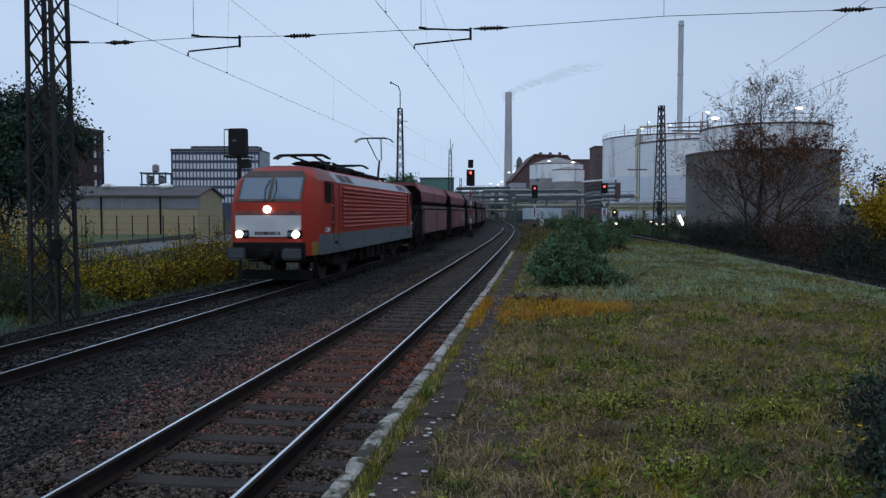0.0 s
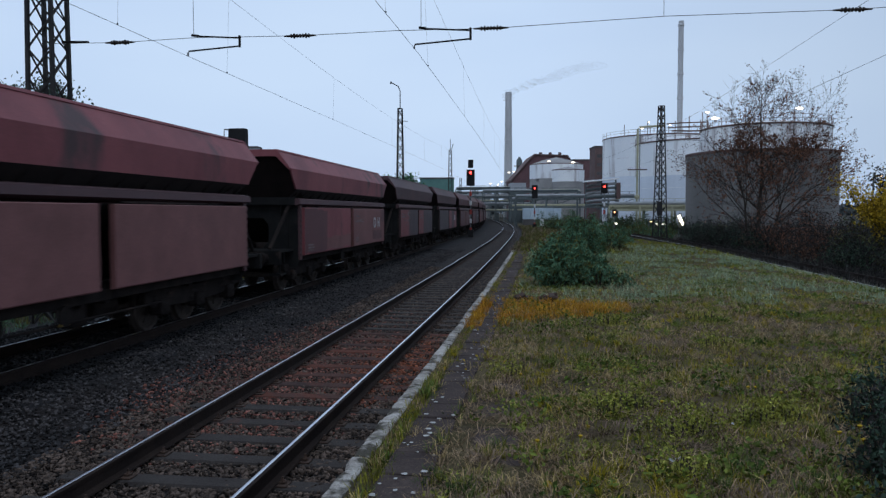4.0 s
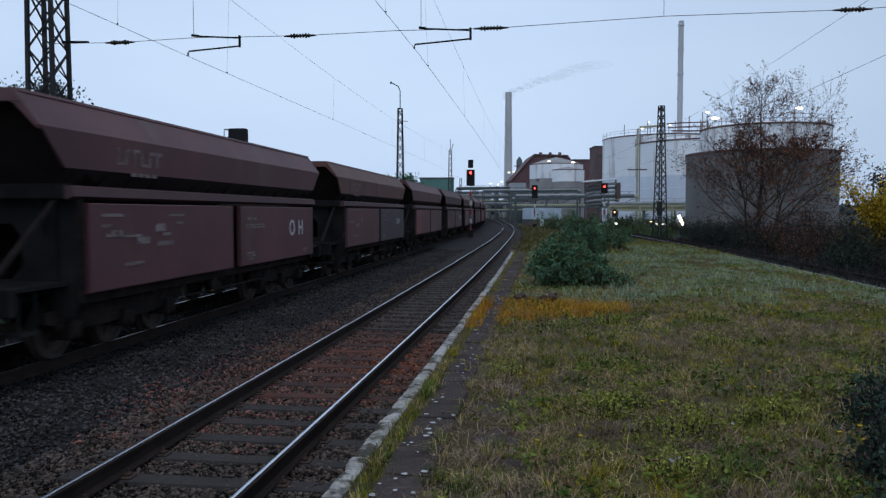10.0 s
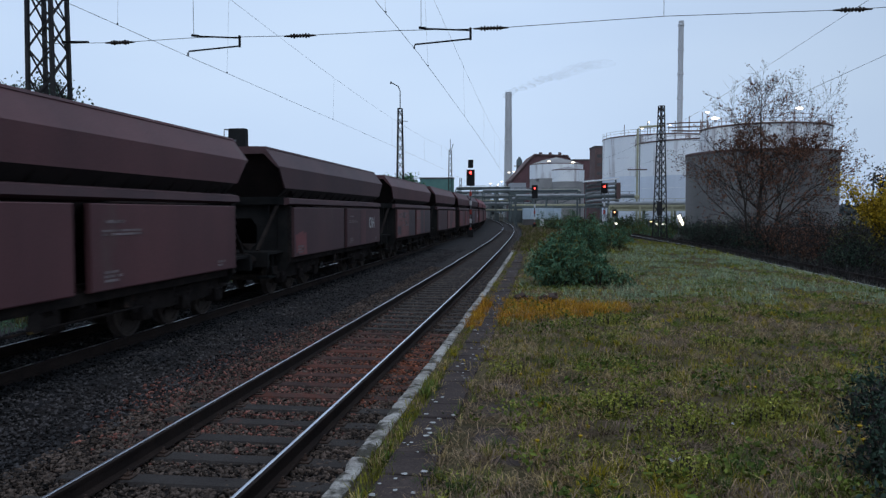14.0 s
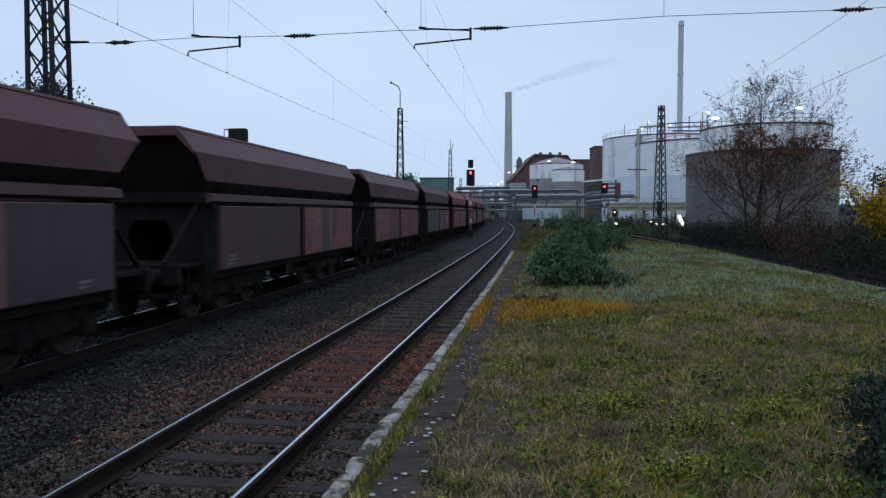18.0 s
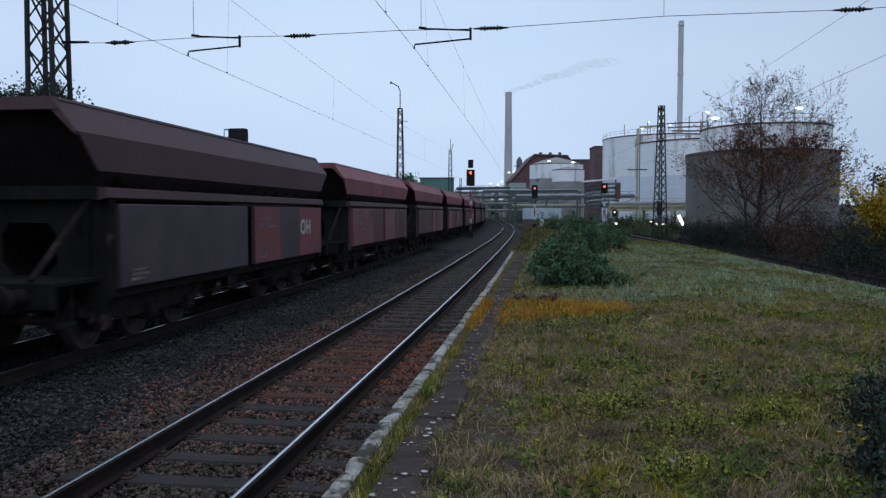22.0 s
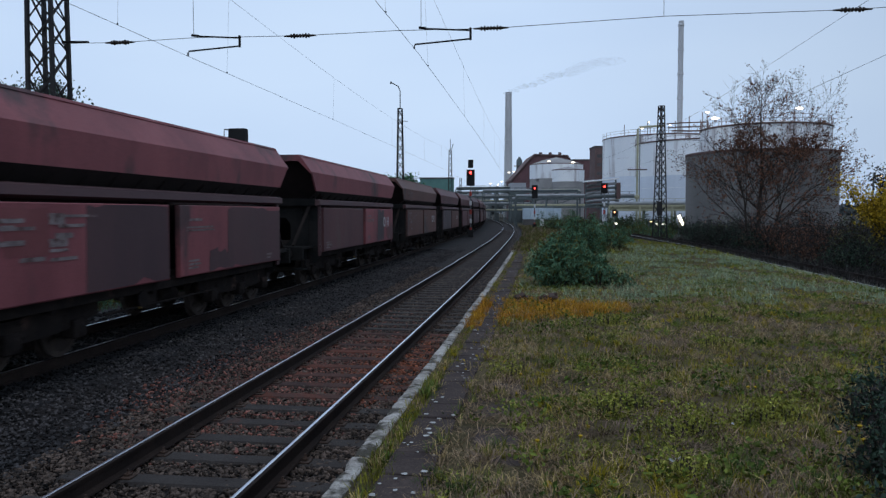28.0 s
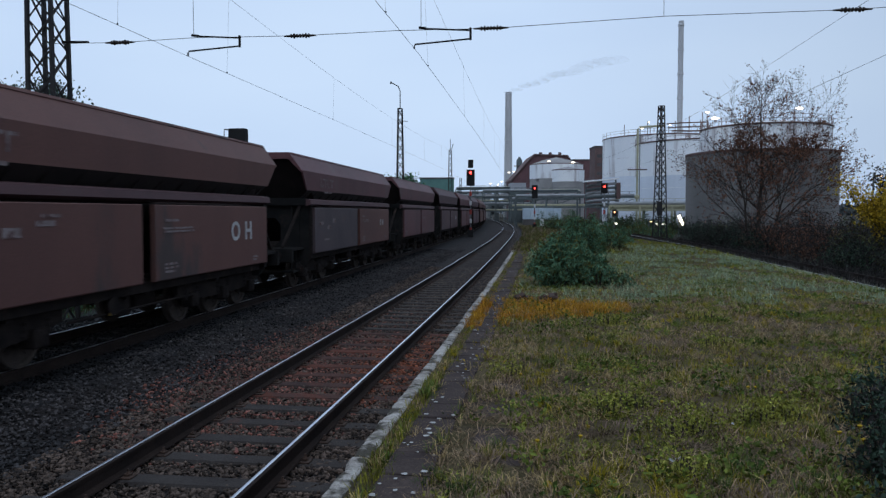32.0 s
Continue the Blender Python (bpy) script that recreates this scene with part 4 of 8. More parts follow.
        for y, z, bw, bh in rows:
            part("stencil_bar", shared("bar_%d_%d" % (bw * 100, bh * 100), M_STENCIL, lambda: bars_shape([(0, 0, bw, bh)])), M_STENCIL, w, m=Matrix.Translation((0, y, z)))
    if k in (6, 10, 12, 13):
        part("warning_mark", Shape().prism([(-5.35, 1.16), (-5.02, 1.16), (-5.185, 1.42)], "x", 1.545, 1.548), M_OCHRE, w, "ochre warning triangle")
    if bars == 3:
        s = Shape()
        tilt = -0.053
        for i in range(6):
            s.box(-0.002, 0.003, i * 0.25, i * 0.25 + 0.055, -0.14, 0.14)
            s.box(-0.002, 0.003, i * 0.25 + 0.055, i * 0.25 + 0.20, 0.085 if i % 3 else -0.14, 0.14 if i % 3 else -0.085)
        for i in range(4):
            s.box(-0.002, 0.003, 0.45 + i * 0.22, 0.45 + i * 0.22 + 0.17, -0.32, -0.26)
        part("owner_mark", s, M_STENCIL, w, "faded white owner mark", m=Matrix.Translation((1.447, -4.6, 3.22)) @ Matrix.Rotation(-tilt, 4, "Y"))
    for y in (-3.9, 3.9):
        b = part("bogie", shared("bogie", M_GRIME, bogie_frame_shape), M_GRIME, w, "three-axle bogie frame", m=Matrix.Translation((0, y, 0)))
        for a in (-1.5, 0, 1.5):
            ws = part("wheelset", shared("wheelset", M_WHEEL, wheelset_shape, True), M_WHEEL, b, m=Matrix.Translation((0, a, 0.46)))
            WHEELS.append((ws, (0, a, 0.46), 0.46))
    MOVERS.append((w, Y0 + k * PITCH - (0.25 if k == 0 else 0.0), 3.9))


for k in range(WAGONS):
    wagon(k)


# ---- the locomotive ----
M_LOCORED = mat("traffic_red_loco_paint", (0.314, 0.025, 0.013), (0.389, 0.036, 0.018), 0.7, 0.5, bump=0.05, stretch=(1, 1, 0.4), grain=0.15, spot=(0.15, 0.040, 0.028), spot_scale=0.7, spot_at=0.60, spec=0.2)
M_LOCODULL = mat("grimy_red_loco_front", (0.15, 0.045, 0.040), (0.23, 0.058, 0.048), 1.0, 0.6, bump=0.1, grain=0.2, spot=(0.075, 0.036, 0.033), spot_scale=2.2, spot_at=0.54)
M_LOCOGREY = mat("slate_grey_loco_skirt", (0.080, 0.094, 0.104), (0.118, 0.134, 0.145), 0.8, 0.6, bump=0.1, stretch=(1, 1, 0.4), spot=(0.09, 0.085, 0.08), spot_scale=1.0)
M_LOCOROOF = mat("light_grey_loco_roof", (0.30, 0.33, 0.37), (0.40, 0.43, 0.47), 0.8, 0.55, bump=0.1, spot=(0.22, 0.23, 0.25), spot_scale=1.0)
M_LOCOWHITE = mat("white_warning_panel", (0.52, 0.53, 0.55), (0.64, 0.65, 0.67), 1.0, 0.5, bump=0.05, grain=0.15)
M_BUFFER = mat("greased_dark_buffer_plate", (0.055, 0.062, 0.070), (0.085, 0.092, 0.10), 3.0, 0.6, bump=0.1, spot=(0.03, 0.03, 0.03), spot_scale=3.0)
# blue-grey base colour includes the sky mirrored in the screen
M_CABGLASS = glass("sky_tinted_cab_glass", (0.15, 0.20, 0.26))
M_CABTOP = mat("dusty_red_cab_roof", (0.19, 0.085, 0.082), (0.26, 0.13, 0.125), 0.9, 0.7, bump=0.1, spot=(0.16, 0.11, 0.11), spot_scale=1.2)
M_CABROOF = mat("brown_sooty_cab_roof", (0.085, 0.07, 0.062), (0.13, 0.11, 0.10), 1.5, 0.75, bump=0.15)
M_HEADLAMP = glow("headlamp_glow", (1.0, 0.95, 0.85), 4.0)
M_BLUEPLATE = mat("blue_data_plate", (0.05, 0.08, 0.2), (0.06, 0.1, 0.24), 3.0, 0.6)

HALF = 9.42


def loco_body_shape():
    prof = [(1.0, 0.95), (1.0, 1.62), (1.0, 2.5), (1.0, 3.28), (0.80, 3.62), (0.62, 3.74), (0.3, 3.80)]
    stations = []
    for end in (-1, 1):
        rings = []
        for hw, y, taper in ((1.06, HALF, 1.0), (1.28, HALF - 0.22, 1.0), (1.46, HALF - 1.25, 0.35), (1.48, HALF - 2.2, 0.0)):
            ring = []
            for u, z in prof:
                back = taper * (max(0.0, z - 2.45) * 0.62 + max(0.0, 1.5 - z) * 0.10)
                if taper == 1.0:
                    z = min(z, 3.56)
                ring.append((hw * u, end * (y - back), z))
            rings.append([(-x, y, z) for x, y, z in ring] + ring[::-1])
        stations += rings if end < 0 else rings[::-1]
    s = Shape().grid(stations)
    n = len(stations[0])
    s.add(stations[0], [tuple(range(n))])
    s.add(stations[-1], [tuple(range(n - 1, -1, -1))])
    return s


def cab_roof_shape():
    """The dusty roof skin over one cab, a little above the body."""
    prof = [(1.0, 3.29), (0.80, 3.62), (0.62, 3.74), (0.3, 3.80)]
    rows = []
    for hw, y, taper in ((1.30, HALF - 0.40, 1.0), (1.46, HALF - 1.25, 0.35), (1.48, HALF - 2.2, 0.0), (1.48, HALF - 2.5, 0.0)):
        ring = []
        for u, z in prof:
            back = taper * max(0.0, z - 2.45) * 0.62
            ring.append((hw * u + 0.012, -(y - back), (min(z, 3.56) if taper == 1.0 else z) + 0.014))
        rows.append([(-x, y, z) for x, y, z in ring] + ring[::-1])
    return Shape().grid(rows)


def front(y, z):
    """How far back the sloping front lies at a height."""
    return -HALF + (max(0.0, z - 2.45) * 0.62 + max(0.0, 1.5 - z) * 0.10) + y


def locomotive():
    t = thing("electric_locomotive", Matrix.Identity(4), "red electric locomotive with white front panel and lit headlamps", "locomotive")
    part("body", loco_body_shape(), M_LOCORED, t, "traffic red body with sloping cab fronts", True)
    flip = Matrix.Rotation(math.pi, 4, "Z")
    for turn in (Matrix.Identity(4), flip):
        near = turn != flip
        part("cab_roof", cab_roof_shape(), M_CABTOP, t, "dusty pink-grey cab roof", True, m=turn)
        # white band
        s = Shape()
        s.add([(x, front(-0.012, z) if abs(x) < 1.07 else front(0.215, z), z) for z in (1.54, 2.2) for x in (-1.1, -1.04, 1.04, 1.1)], [(0, 1, 5, 4), (1, 2, 6, 5), (2, 3, 7, 6)])
        part("front_panel", s, M_LOCOWHITE, t, "white front panel with a line of faint digits", m=turn)
        s = Shape()
        for i, w in enumerate((0.07, 0.07, 0.07, 0.10, 0.07, 0.07, 0.07, 0.05, 0.07)):
            s.box(-0.42 + i * 0.092, -0.42 + i * 0.092 + w, -HALF - 0.022, -HALF - 0.014, 1.60, 1.70)
        part("number_bars", s, M_SLATE, t, m=turn)
        # upper front and screen
        s = Shape()
        s.add([(x, front(-0.008, z), z) for z in (2.22, 2.66) for x in (-1.05, 1.05)], [(0, 1, 3, 2)])
        part("front_band", s, M_LOCODULL, t, "grimy dull red band under the screen", m=turn)
        s = Shape()
        s.prism([(front(-0.02, 2.63), 2.63), (front(-0.02, 3.44), 3.44), (front(0.05, 3.44), 3.44), (front(0.05, 2.63), 2.63)], "x", -1.02, 1.02)
        part("screen_frame", s, M_CABROOF, t, "sooty brown windscreen surround", m=turn)
        for sx in (-1, 1):
            s = Shape()
            a, b = (-0.95, -0.06) if sx < 0 else (0.06, 0.95)
            s.add([(x, front(-0.026, z), z) for z in (2.70, 3.38) for x in (a, b)], [(0, 1, 3, 2)])
            part("windscreen", s, M_CABGLASS, t, "windscreen pane with the sky's reflection tinted in blue-grey", m=turn)
            s = Shape().tube([(sx * 0.12, front(-0.05, 2.6), 2.6), (sx * 0.18, front(-0.06, 3.0), 3.0), (sx * 0.10, front(-0.05, 3.3), 3.3)], 0.014, 5)
            part("wiper", s, M_BLACK, t, m=turn)
            lamp = part("headlamp_housing", Shape().box(sx * 0.84 - 0.24, sx * 0.84 + 0.24, -HALF - 0.05, -HALF + 0.2, 1.49, 1.76, 0.05), M_BLACK, t, m=turn)
            part("headlamp", Shape().lathe([(0.115, -0.05), (0.115, 0.0), (0.08, 0.03)][::-1], 16, "y", (sx * 0.90, -HALF - 0.04, 1.62)), M_HEADLAMP if near else M_BLACK, lamp, "glowing white headlamp" if near else "unlit lamp")
            part("tail_lamp", Shape().lathe([(0.07, -0.03), (0.07, 0.0)], 12, "y", (sx * 0.70, -HALF - 0.045, 1.62)), M_CABGLASS, lamp)
            part("buffer", Shape().lathe([(0.17, 0.2), (0.17, -0.12), (0.10, -0.14), (0.10, -0.36)], 14, "y", (sx * 0.875, -HALF - 0.02, 1.05)), M_GRIME, t, m=turn)
            part("buffer_head", Shape().box(sx * 0.875 - 0.30, sx * 0.875 + 0.30, -HALF - 0.44, -HALF - 0.37, 0.86, 1.22, 0.06), M_BUFFER, t, "grey rectangular buffer head", m=turn)
            if turn == Matrix.Identity(4):
                part("corner_step", Shape().box(sx * 1.28 - 0.10, sx * 1.28 + 0.10, -HALF + 0.30, -HALF + 0.75, 0.95, 1.36, 0.02), M_OCHRE, t, "ochre yellow corner", m=turn)
            # bodyside
            part("cab_window", Shape().box(sx * 1.44, sx * 1.475, -8.15, -7.50, 2.58, 3.28, 0.03), M_BLACK, t, "dark cab side window", m=turn @ Matrix.Diagonal((1, 1, 1, 1)))
            part("door_leaf", Shape().box(sx * 1.455, sx * 1.492, -7.35, -6.65, 1.5, 3.24, 0.015), M_LOCORED, t, m=turn)
            s = Shape()
            for y in (-7.45, -6.55):
                s.tube([(sx * 1.53, y, 1.75), (sx * 1.56, y, 1.85), (sx * 1.56, y, 2.75), (sx * 1.53, y, 2.85)], 0.018, 6)
            part("grab_rail", s, M_LOCODULL, t, m=turn)
            s = Shape()
            for y in (-7.38, -6.62):
                s.box(*sorted((sx * 1.478, sx * 1.4955)), y - 0.015, y + 0.015, 1.0, 3.26)
            part("door_gap", s, M_BLACK, t, "dark gap round the cab door", m=turn)
            s = Shape()
            for z in (1.95, 2.5):
                s.box(*sorted((sx * 1.49, sx * 1.53)), -7.56, -7.42, z, z + 0.035, 0.005)
            part("door_handle", s, M_LOCOROOF, t, "pale door handle", m=turn)
            part("data_plate", Shape().box(*sorted((sx * 1.474, sx * 1.484)), -8.25, -7.75, 1.66, 1.80), M_LOCOWHITE, t, "white data plate", m=turn)
            part("data_plate", Shape().box(*sorted((sx * 1.476, sx * 1.487)), -8.22, -8.08, 1.68, 1.78), M_BLUEPLATE, t, "blue data plate", m=turn)
            part("floor_recess", Shape().box(*sorted((sx * 1.45, sx * 1.496)), -7.2, -6.8, 1.22, 1.34, 0.01), M_BLACK, t, m=turn)
            part("door_step", Shape().box(sx * 1.2, sx * 1.46, -7.3, -6.7, 0.62, 0.68, 0.01), M_BLACK, t, m=turn)
        part("top_lamp", Shape().lathe([(0.08, 0.04), (0.115, 0.0), (0.115, -0.06)], 16, "y", (0, -HALF - 0.03, 2.38)), M_HEADLAMP if near else M_BLACK, t, "glowing white top lamp" if near else "unlit top lamp", m=turn)
        s = Shape()
        s.add([(x, y, z) for x, y, z in ((-1.0, front(-0.012, 3.44), 3.44), (1.0, front(-0.012, 3.44), 3.44), (0.9, -HALF + 0.75, 3.60), (-0.9, -HALF + 0.75, 3.60))], [(0, 1, 2, 3)])
        part("cab_roof_edge", s, M_CABROOF, t, "brown sooty roof edge over the screen", m=turn)
        s = Shape().box(-1.15, 1.15, -HALF - 0.02, -HALF + 0.25, 0.86, 1.37, 0.03)
        s.box(-0.16, 0.16, -HALF - 0.35, -HALF, 0.92, 1.16, 0.04)
        s.tube([(0.3, -HALF - 0.05, 1.2), (0.32, -HALF - 0.25, 0.9), (0.25, -HALF - 0.2, 0.6)], 0.03)
        s.tube([(-0.3, -HALF - 0.05, 1.2), (-0.34, -HALF - 0.25, 0.9), (-0.25, -HALF - 0.2, 0.6)], 0.03)
        part("buffer_beam", s, M_BLACK, t, "black buffer beam, hook and hoses", m=turn)
        s = Shape().prism([(-HALF + 0.7, 0.16), (-HALF + 0.78, 0.46), (-HALF + 0.84, 0.46), (-HALF + 0.76, 0.16)], "x", -1.15, 1.15)
        part("snow_plough", s, M_BLACK, t, m=turn)
    for sx in (-1, 1):
        # corrugated side: ten long ribs
        for i in range(10):
            z = 1.75 + i * 0.148
            s = Shape().prism([(sx * 1.478, z), (sx * 1.535, z + 0.012), (sx * 1.540, z + 0.045), (sx * 1.478, z + 0.115)], "y", -6.15, 6.25)
            part("side_rib", s, M_LOCORED, t)
        s = Shape().prism([(sx * 1.4, 0.93), (sx * 1.492, 0.95), (sx * 1.492, 1.60), (sx * 1.4, 1.60)], "y", -8.05, 8.05)
        part("skirt", s, M_LOCOGREY, t, "slate grey lower skirt")
        for sy in (-1, 1):
            line = [(1.490, 8.03), (1.482, HALF - 1.25), (1.392, HALF - 0.74)]
            outer = [(sx * x, sy * y, z) for x, y in line for z in (0.95, 1.59)]
            inner = [(sx * (x - 0.05), sy * y, z) for x, y in line for z in (0.95, 1.59)]
            s = Shape().add(outer + inner, [(0, 2, 3, 1), (2, 4, 5, 3), (1, 3, 9, 7), (3, 5, 11, 9), (0, 2, 8, 6), (2, 4, 10, 8), (4, 5, 11, 10)])
            part("skirt_end", s, M_LOCOGREY, t, "slate grey lower skirt")
        s = Shape()
        s.add([(sx * 1.492, y, 3.29) for y in (-6.9, 6.9)] + [(sx * 1.195, y, 3.635) for y in (6.9, -6.9)], [(0, 1, 2, 3)])
        s.add([(sx * 1.195, y, 3.635) for y in (-6.9, 6.9)] + [(sx * 0.5, y, 3.80) for y in (6.9, -6.9)], [(0, 1, 2, 3)])
        part("roof_slope", s, M_LOCOROOF, t, "light grey roof slope")
        for y in (-5.9, -4.9, 4.9, 5.9):
            s = Shape()
            k = 0.12
            a, b = (sx * (1.492 - 0.297 * k), 3.29 + 0.345 * k), (sx * (1.492 - 0.297 * 0.88), 3.29 + 0.345 * 0.88)
            s.add([(a[0] + sx * 0.012, y - 0.42, a[1] + 0.01), (a[0] + sx * 0.012, y + 0.42, a[1] + 0.01), (b[0] + sx * 0.012, y + 0.42, b[1] + 0.01), (b[0] + sx * 0.012, y - 0.42, b[1] + 0.01)], [(0, 1, 2, 3)])
            part("roof_grille", s, M_SLATE, t, "dark roof air grille")
        s = Shape()
        for j in range(5):
            s.box(sx * 1.493, sx * 1.497, 2.2 + j * 0.16, 2.2 + j * 0.16 + 0.12, 1.25, 1.32)
        for y0, y1, z0, z1 in ((-1.0, 0.5, 1.22, 1.31), (-0.6, 0.4, 0.98, 1.04), (2.2, 2.6, 1.10, 1.2), (4.3, 5.6, 1.28, 1.33), (-4.2, -3.4, 1.24, 1.30)):
            s.box(sx * 1.493, sx * 1.497, y0, y1, z0, z1)
        part("stencil_bars", s, M_STENCIL, t, "small pale stencil marks")
    # roof gear
    s = Shape()
    for x in (-0.35, 0.0, 0.4):
        s.tube([(x, -5.7, 4.07), (x, -4.0, 4.03), (x, 0.0, 4.03), (x, 3.5, 4.0), (x, 5.8, 3.98)], 0.035, 6)
    for y in np.arange(-5.6, 6.6, 0.7):
        s.lathe([(0.05, 3.75), (0.09, 3.80), (0.05, 3.85), (0.09, 3.90), (0.05, 3.95), (0.06, 4.02)], 8, c=(0.4 * (1 if int(y) % 2 else -1), y, 0))
    s.box(-0.55, 0.55, -3.6, -1.6, 3.78, 4.06, 0.05)
    s.box(-0.42, 0.42, -5.4, -4.0, 3.95, 4.12, 0.04)
    s.box(-0.30, 0.30, -0.9, 0.1, 3.95, 4.16, 0.04)
    s.box(-0.4, 0.4, 0.4, 1.8, 3.78, 4.1, 0.05)
    s.box(-0.5, 0.5, 2.6, 4.4, 3.78, 4.02, 0.04)
    part("roof_conductor", s, M_BLACK, t, "dark roof conductors and insulators")
    for y0, d in ((-4.6, 1), (-1.6, -1)):
        base = part("folded_pantograph", Shape().box(-0.5, 0.5, y0 - 0.25, y0 + 0.25, 3.78, 4.02, 0.03), M_BLACK, t, "folded black pantograph")
        for x in (-0.45, 0.45):
            part("base_bar", Shape().tube([(x, y0 - 1.1, 4.02), (x, y0 + 1.1, 4.04)], 0.045, 6), M_BLACK, base)
            part("upper_arm", Shape().tube([(x * 0.6, y0 + 1.0 * d, 4.10), (x * 0.9, y0 - 1.4 * d, 4.26)], 0.04, 6), M_BLACK, base)
            part("lower_arm", Shape().tube([(x * 0.5, y0 - 0.9 * d, 4.08), (x * 0.5, y0 + 1.3 * d, 4.20)], 0.05, 6), M_BLACK, base)
        for q in (-0.16, 0.16):
            part("contact_strip", Shape().tube([(-0.98, y0 - 1.45 * d + q, 4.16), (-0.75, y0 - 1.45 * d + q, 4.29), (0.75, y0 - 1.45 * d + q, 4.29), (0.98, y0 - 1.45 * d + q, 4.16)], 0.04, 6), M_BLACK, base)
    s = Shape()
    y0 = 6.0
    s.box(-0.5, 0.5, y0 - 0.7, y0 + 0.5, 3.95, 4.03, 0.02)
    s.tube([(0, y0 + 0.3, 4.05), (0, y0 + 0.75, 5.0)], 0.05, 8)
    for x in (-0.36, 0.36):
        s.tube([(x * 0.3, y0 + 0.75, 5.0), (x, y0 - 0.55, 5.98)], 0.028, 6)
    s.tube([(0.1, y0 + 0.1, 4.1), (0.06, y0 + 0.6, 4.95)], 0.02, 6)
    for q in (-0.16, 0.16):
        s.tube([(-0.98, y0 - 0.55 + q, 5.80), (-0.85, y0 - 0.55 + q, 5.93), (-0.6, y0 - 0.55 + q, 6.01), (0.6, y0 - 0.55 + q, 6.01), (0.85, y0 - 0.55 + q, 5.93), (0.98, y0 - 0.55 + q, 5.80)], 0.025, 6)
    s.tube([(-0.6, y0 - 0.71, 5.97), (-0.6, y0 - 0.39, 5.97)], 0.02)
    s.tube([(0.6, y0 - 0.71, 5.97), (0.6, y0 - 0.39, 5.97)], 0.02)
    part("raised_pantograph", s, M_BLACK, t, "raised black pantograph touching the wire")
    tank_box = part("transformer_tank", Shape().box(-1.15, 1.15, -2.3, 2.3, 0.38, 0.95, 0.04), M_GRIME, t, "grimy transformer tank under the floor")
    for y in (-1.7, -0.9, 0.2, 1.2):
        for a, b in ((1.152, 1.3), (-1.3, -1.152)):
            part("equipment_box", Shape().box(a, b, y, y + 0.6, 0.42, 0.9, 0.03), M_GRIME, tank_box)
    for y in (-5.0, 5.0):
        s = Shape()
        for sx in (-1, 1):
            a, b = sorted((sx * 1.0, sx * 1.14))
            s.prism([(-2.2, 0.62), (-2.0, 0.82), (-0.8, 0.82), (-0.5, 0.66), (0.5, 0.66), (0.8, 0.82), (2.0, 0.82), (2.2, 0.62), (1.2, 0.5), (0.4, 0.42), (-0.4, 0.42), (-1.2, 0.5)], "x", a, b)
            for q in (-1.45, 1.45):
                s.box(a - 0.03, b + 0.08, q - 0.2, q + 0.2, 0.45, 0.82, 0.04)
            for q in (-0.5, 0.5):
                s.lathe([(0.11, 0.62), (0.13, 0.68), (0.11, 0.74), (0.13, 0.80), (0.11, 0.86), (0.13, 0.92)], 10, c=(sx * 1.05, q, 0))
        s.box(-1.0, 1.0, -0.4, 0.4, 0.5, 0.85)
        b = part("bogie", s, M_GRIME, t, "grimy two-axle power bogie", m=Matrix.Translation((0, y, 0)))
        for q in (-1.45, 1.45):
            ws = part("wheelset", shared("wheelset_large", M_WHEEL, lambda: wheelset_shape(0.625), True), M_WHEEL, b, m=Matrix.Translation((0, q, 0.625)))
            WHEELS.append((ws, (0, q, 0.625), 0.625))
    MOVERS.append((t, -44.56 + 22.46 + HALF, 5.0))


locomotive()


def train_pose(s, pivot):
    a, b = at(s - pivot, FAR_TRACK), at(s + pivot, FAR_TRACK)
    d = b - a
    return Matrix.Translation((a + b) / 2) @ Matrix.Rotation(-math.atan2(d.x, d.y), 4, "Z")


# ---- masts, overhead line, signals ----
M_SIGNALBLACK = mat("matt_black_signal_board", (0.010, 0.010, 0.011), (0.018, 0.018, 0.019), 3.0, 0.85, bump=0.05)
M_REDLIGHT = glow("red_signal_light", (1.0, 0.035, 0.018), 4.5)
M_AMBER = glow("amber_light", (1.0, 0.42, 0.10), 4.0)
M_WHITEBAND = mat("white_mast_band", (0.55, 0.55, 0.55), (0.68, 0.68, 0.68), 3.0, 0.6, bump=0.05)
M_REDBAND = mat("red_mast_band", (0.33, 0.04, 0.03), (0.40, 0.05, 0.04), 3.0, 0.6, bump=0.05)
M_GALV = mat("dull_galvanised_steel", (0.13, 0.135, 0.14), (0.19, 0.195, 0.20), 3.0, 0.6, 0.4, bump=0.1)


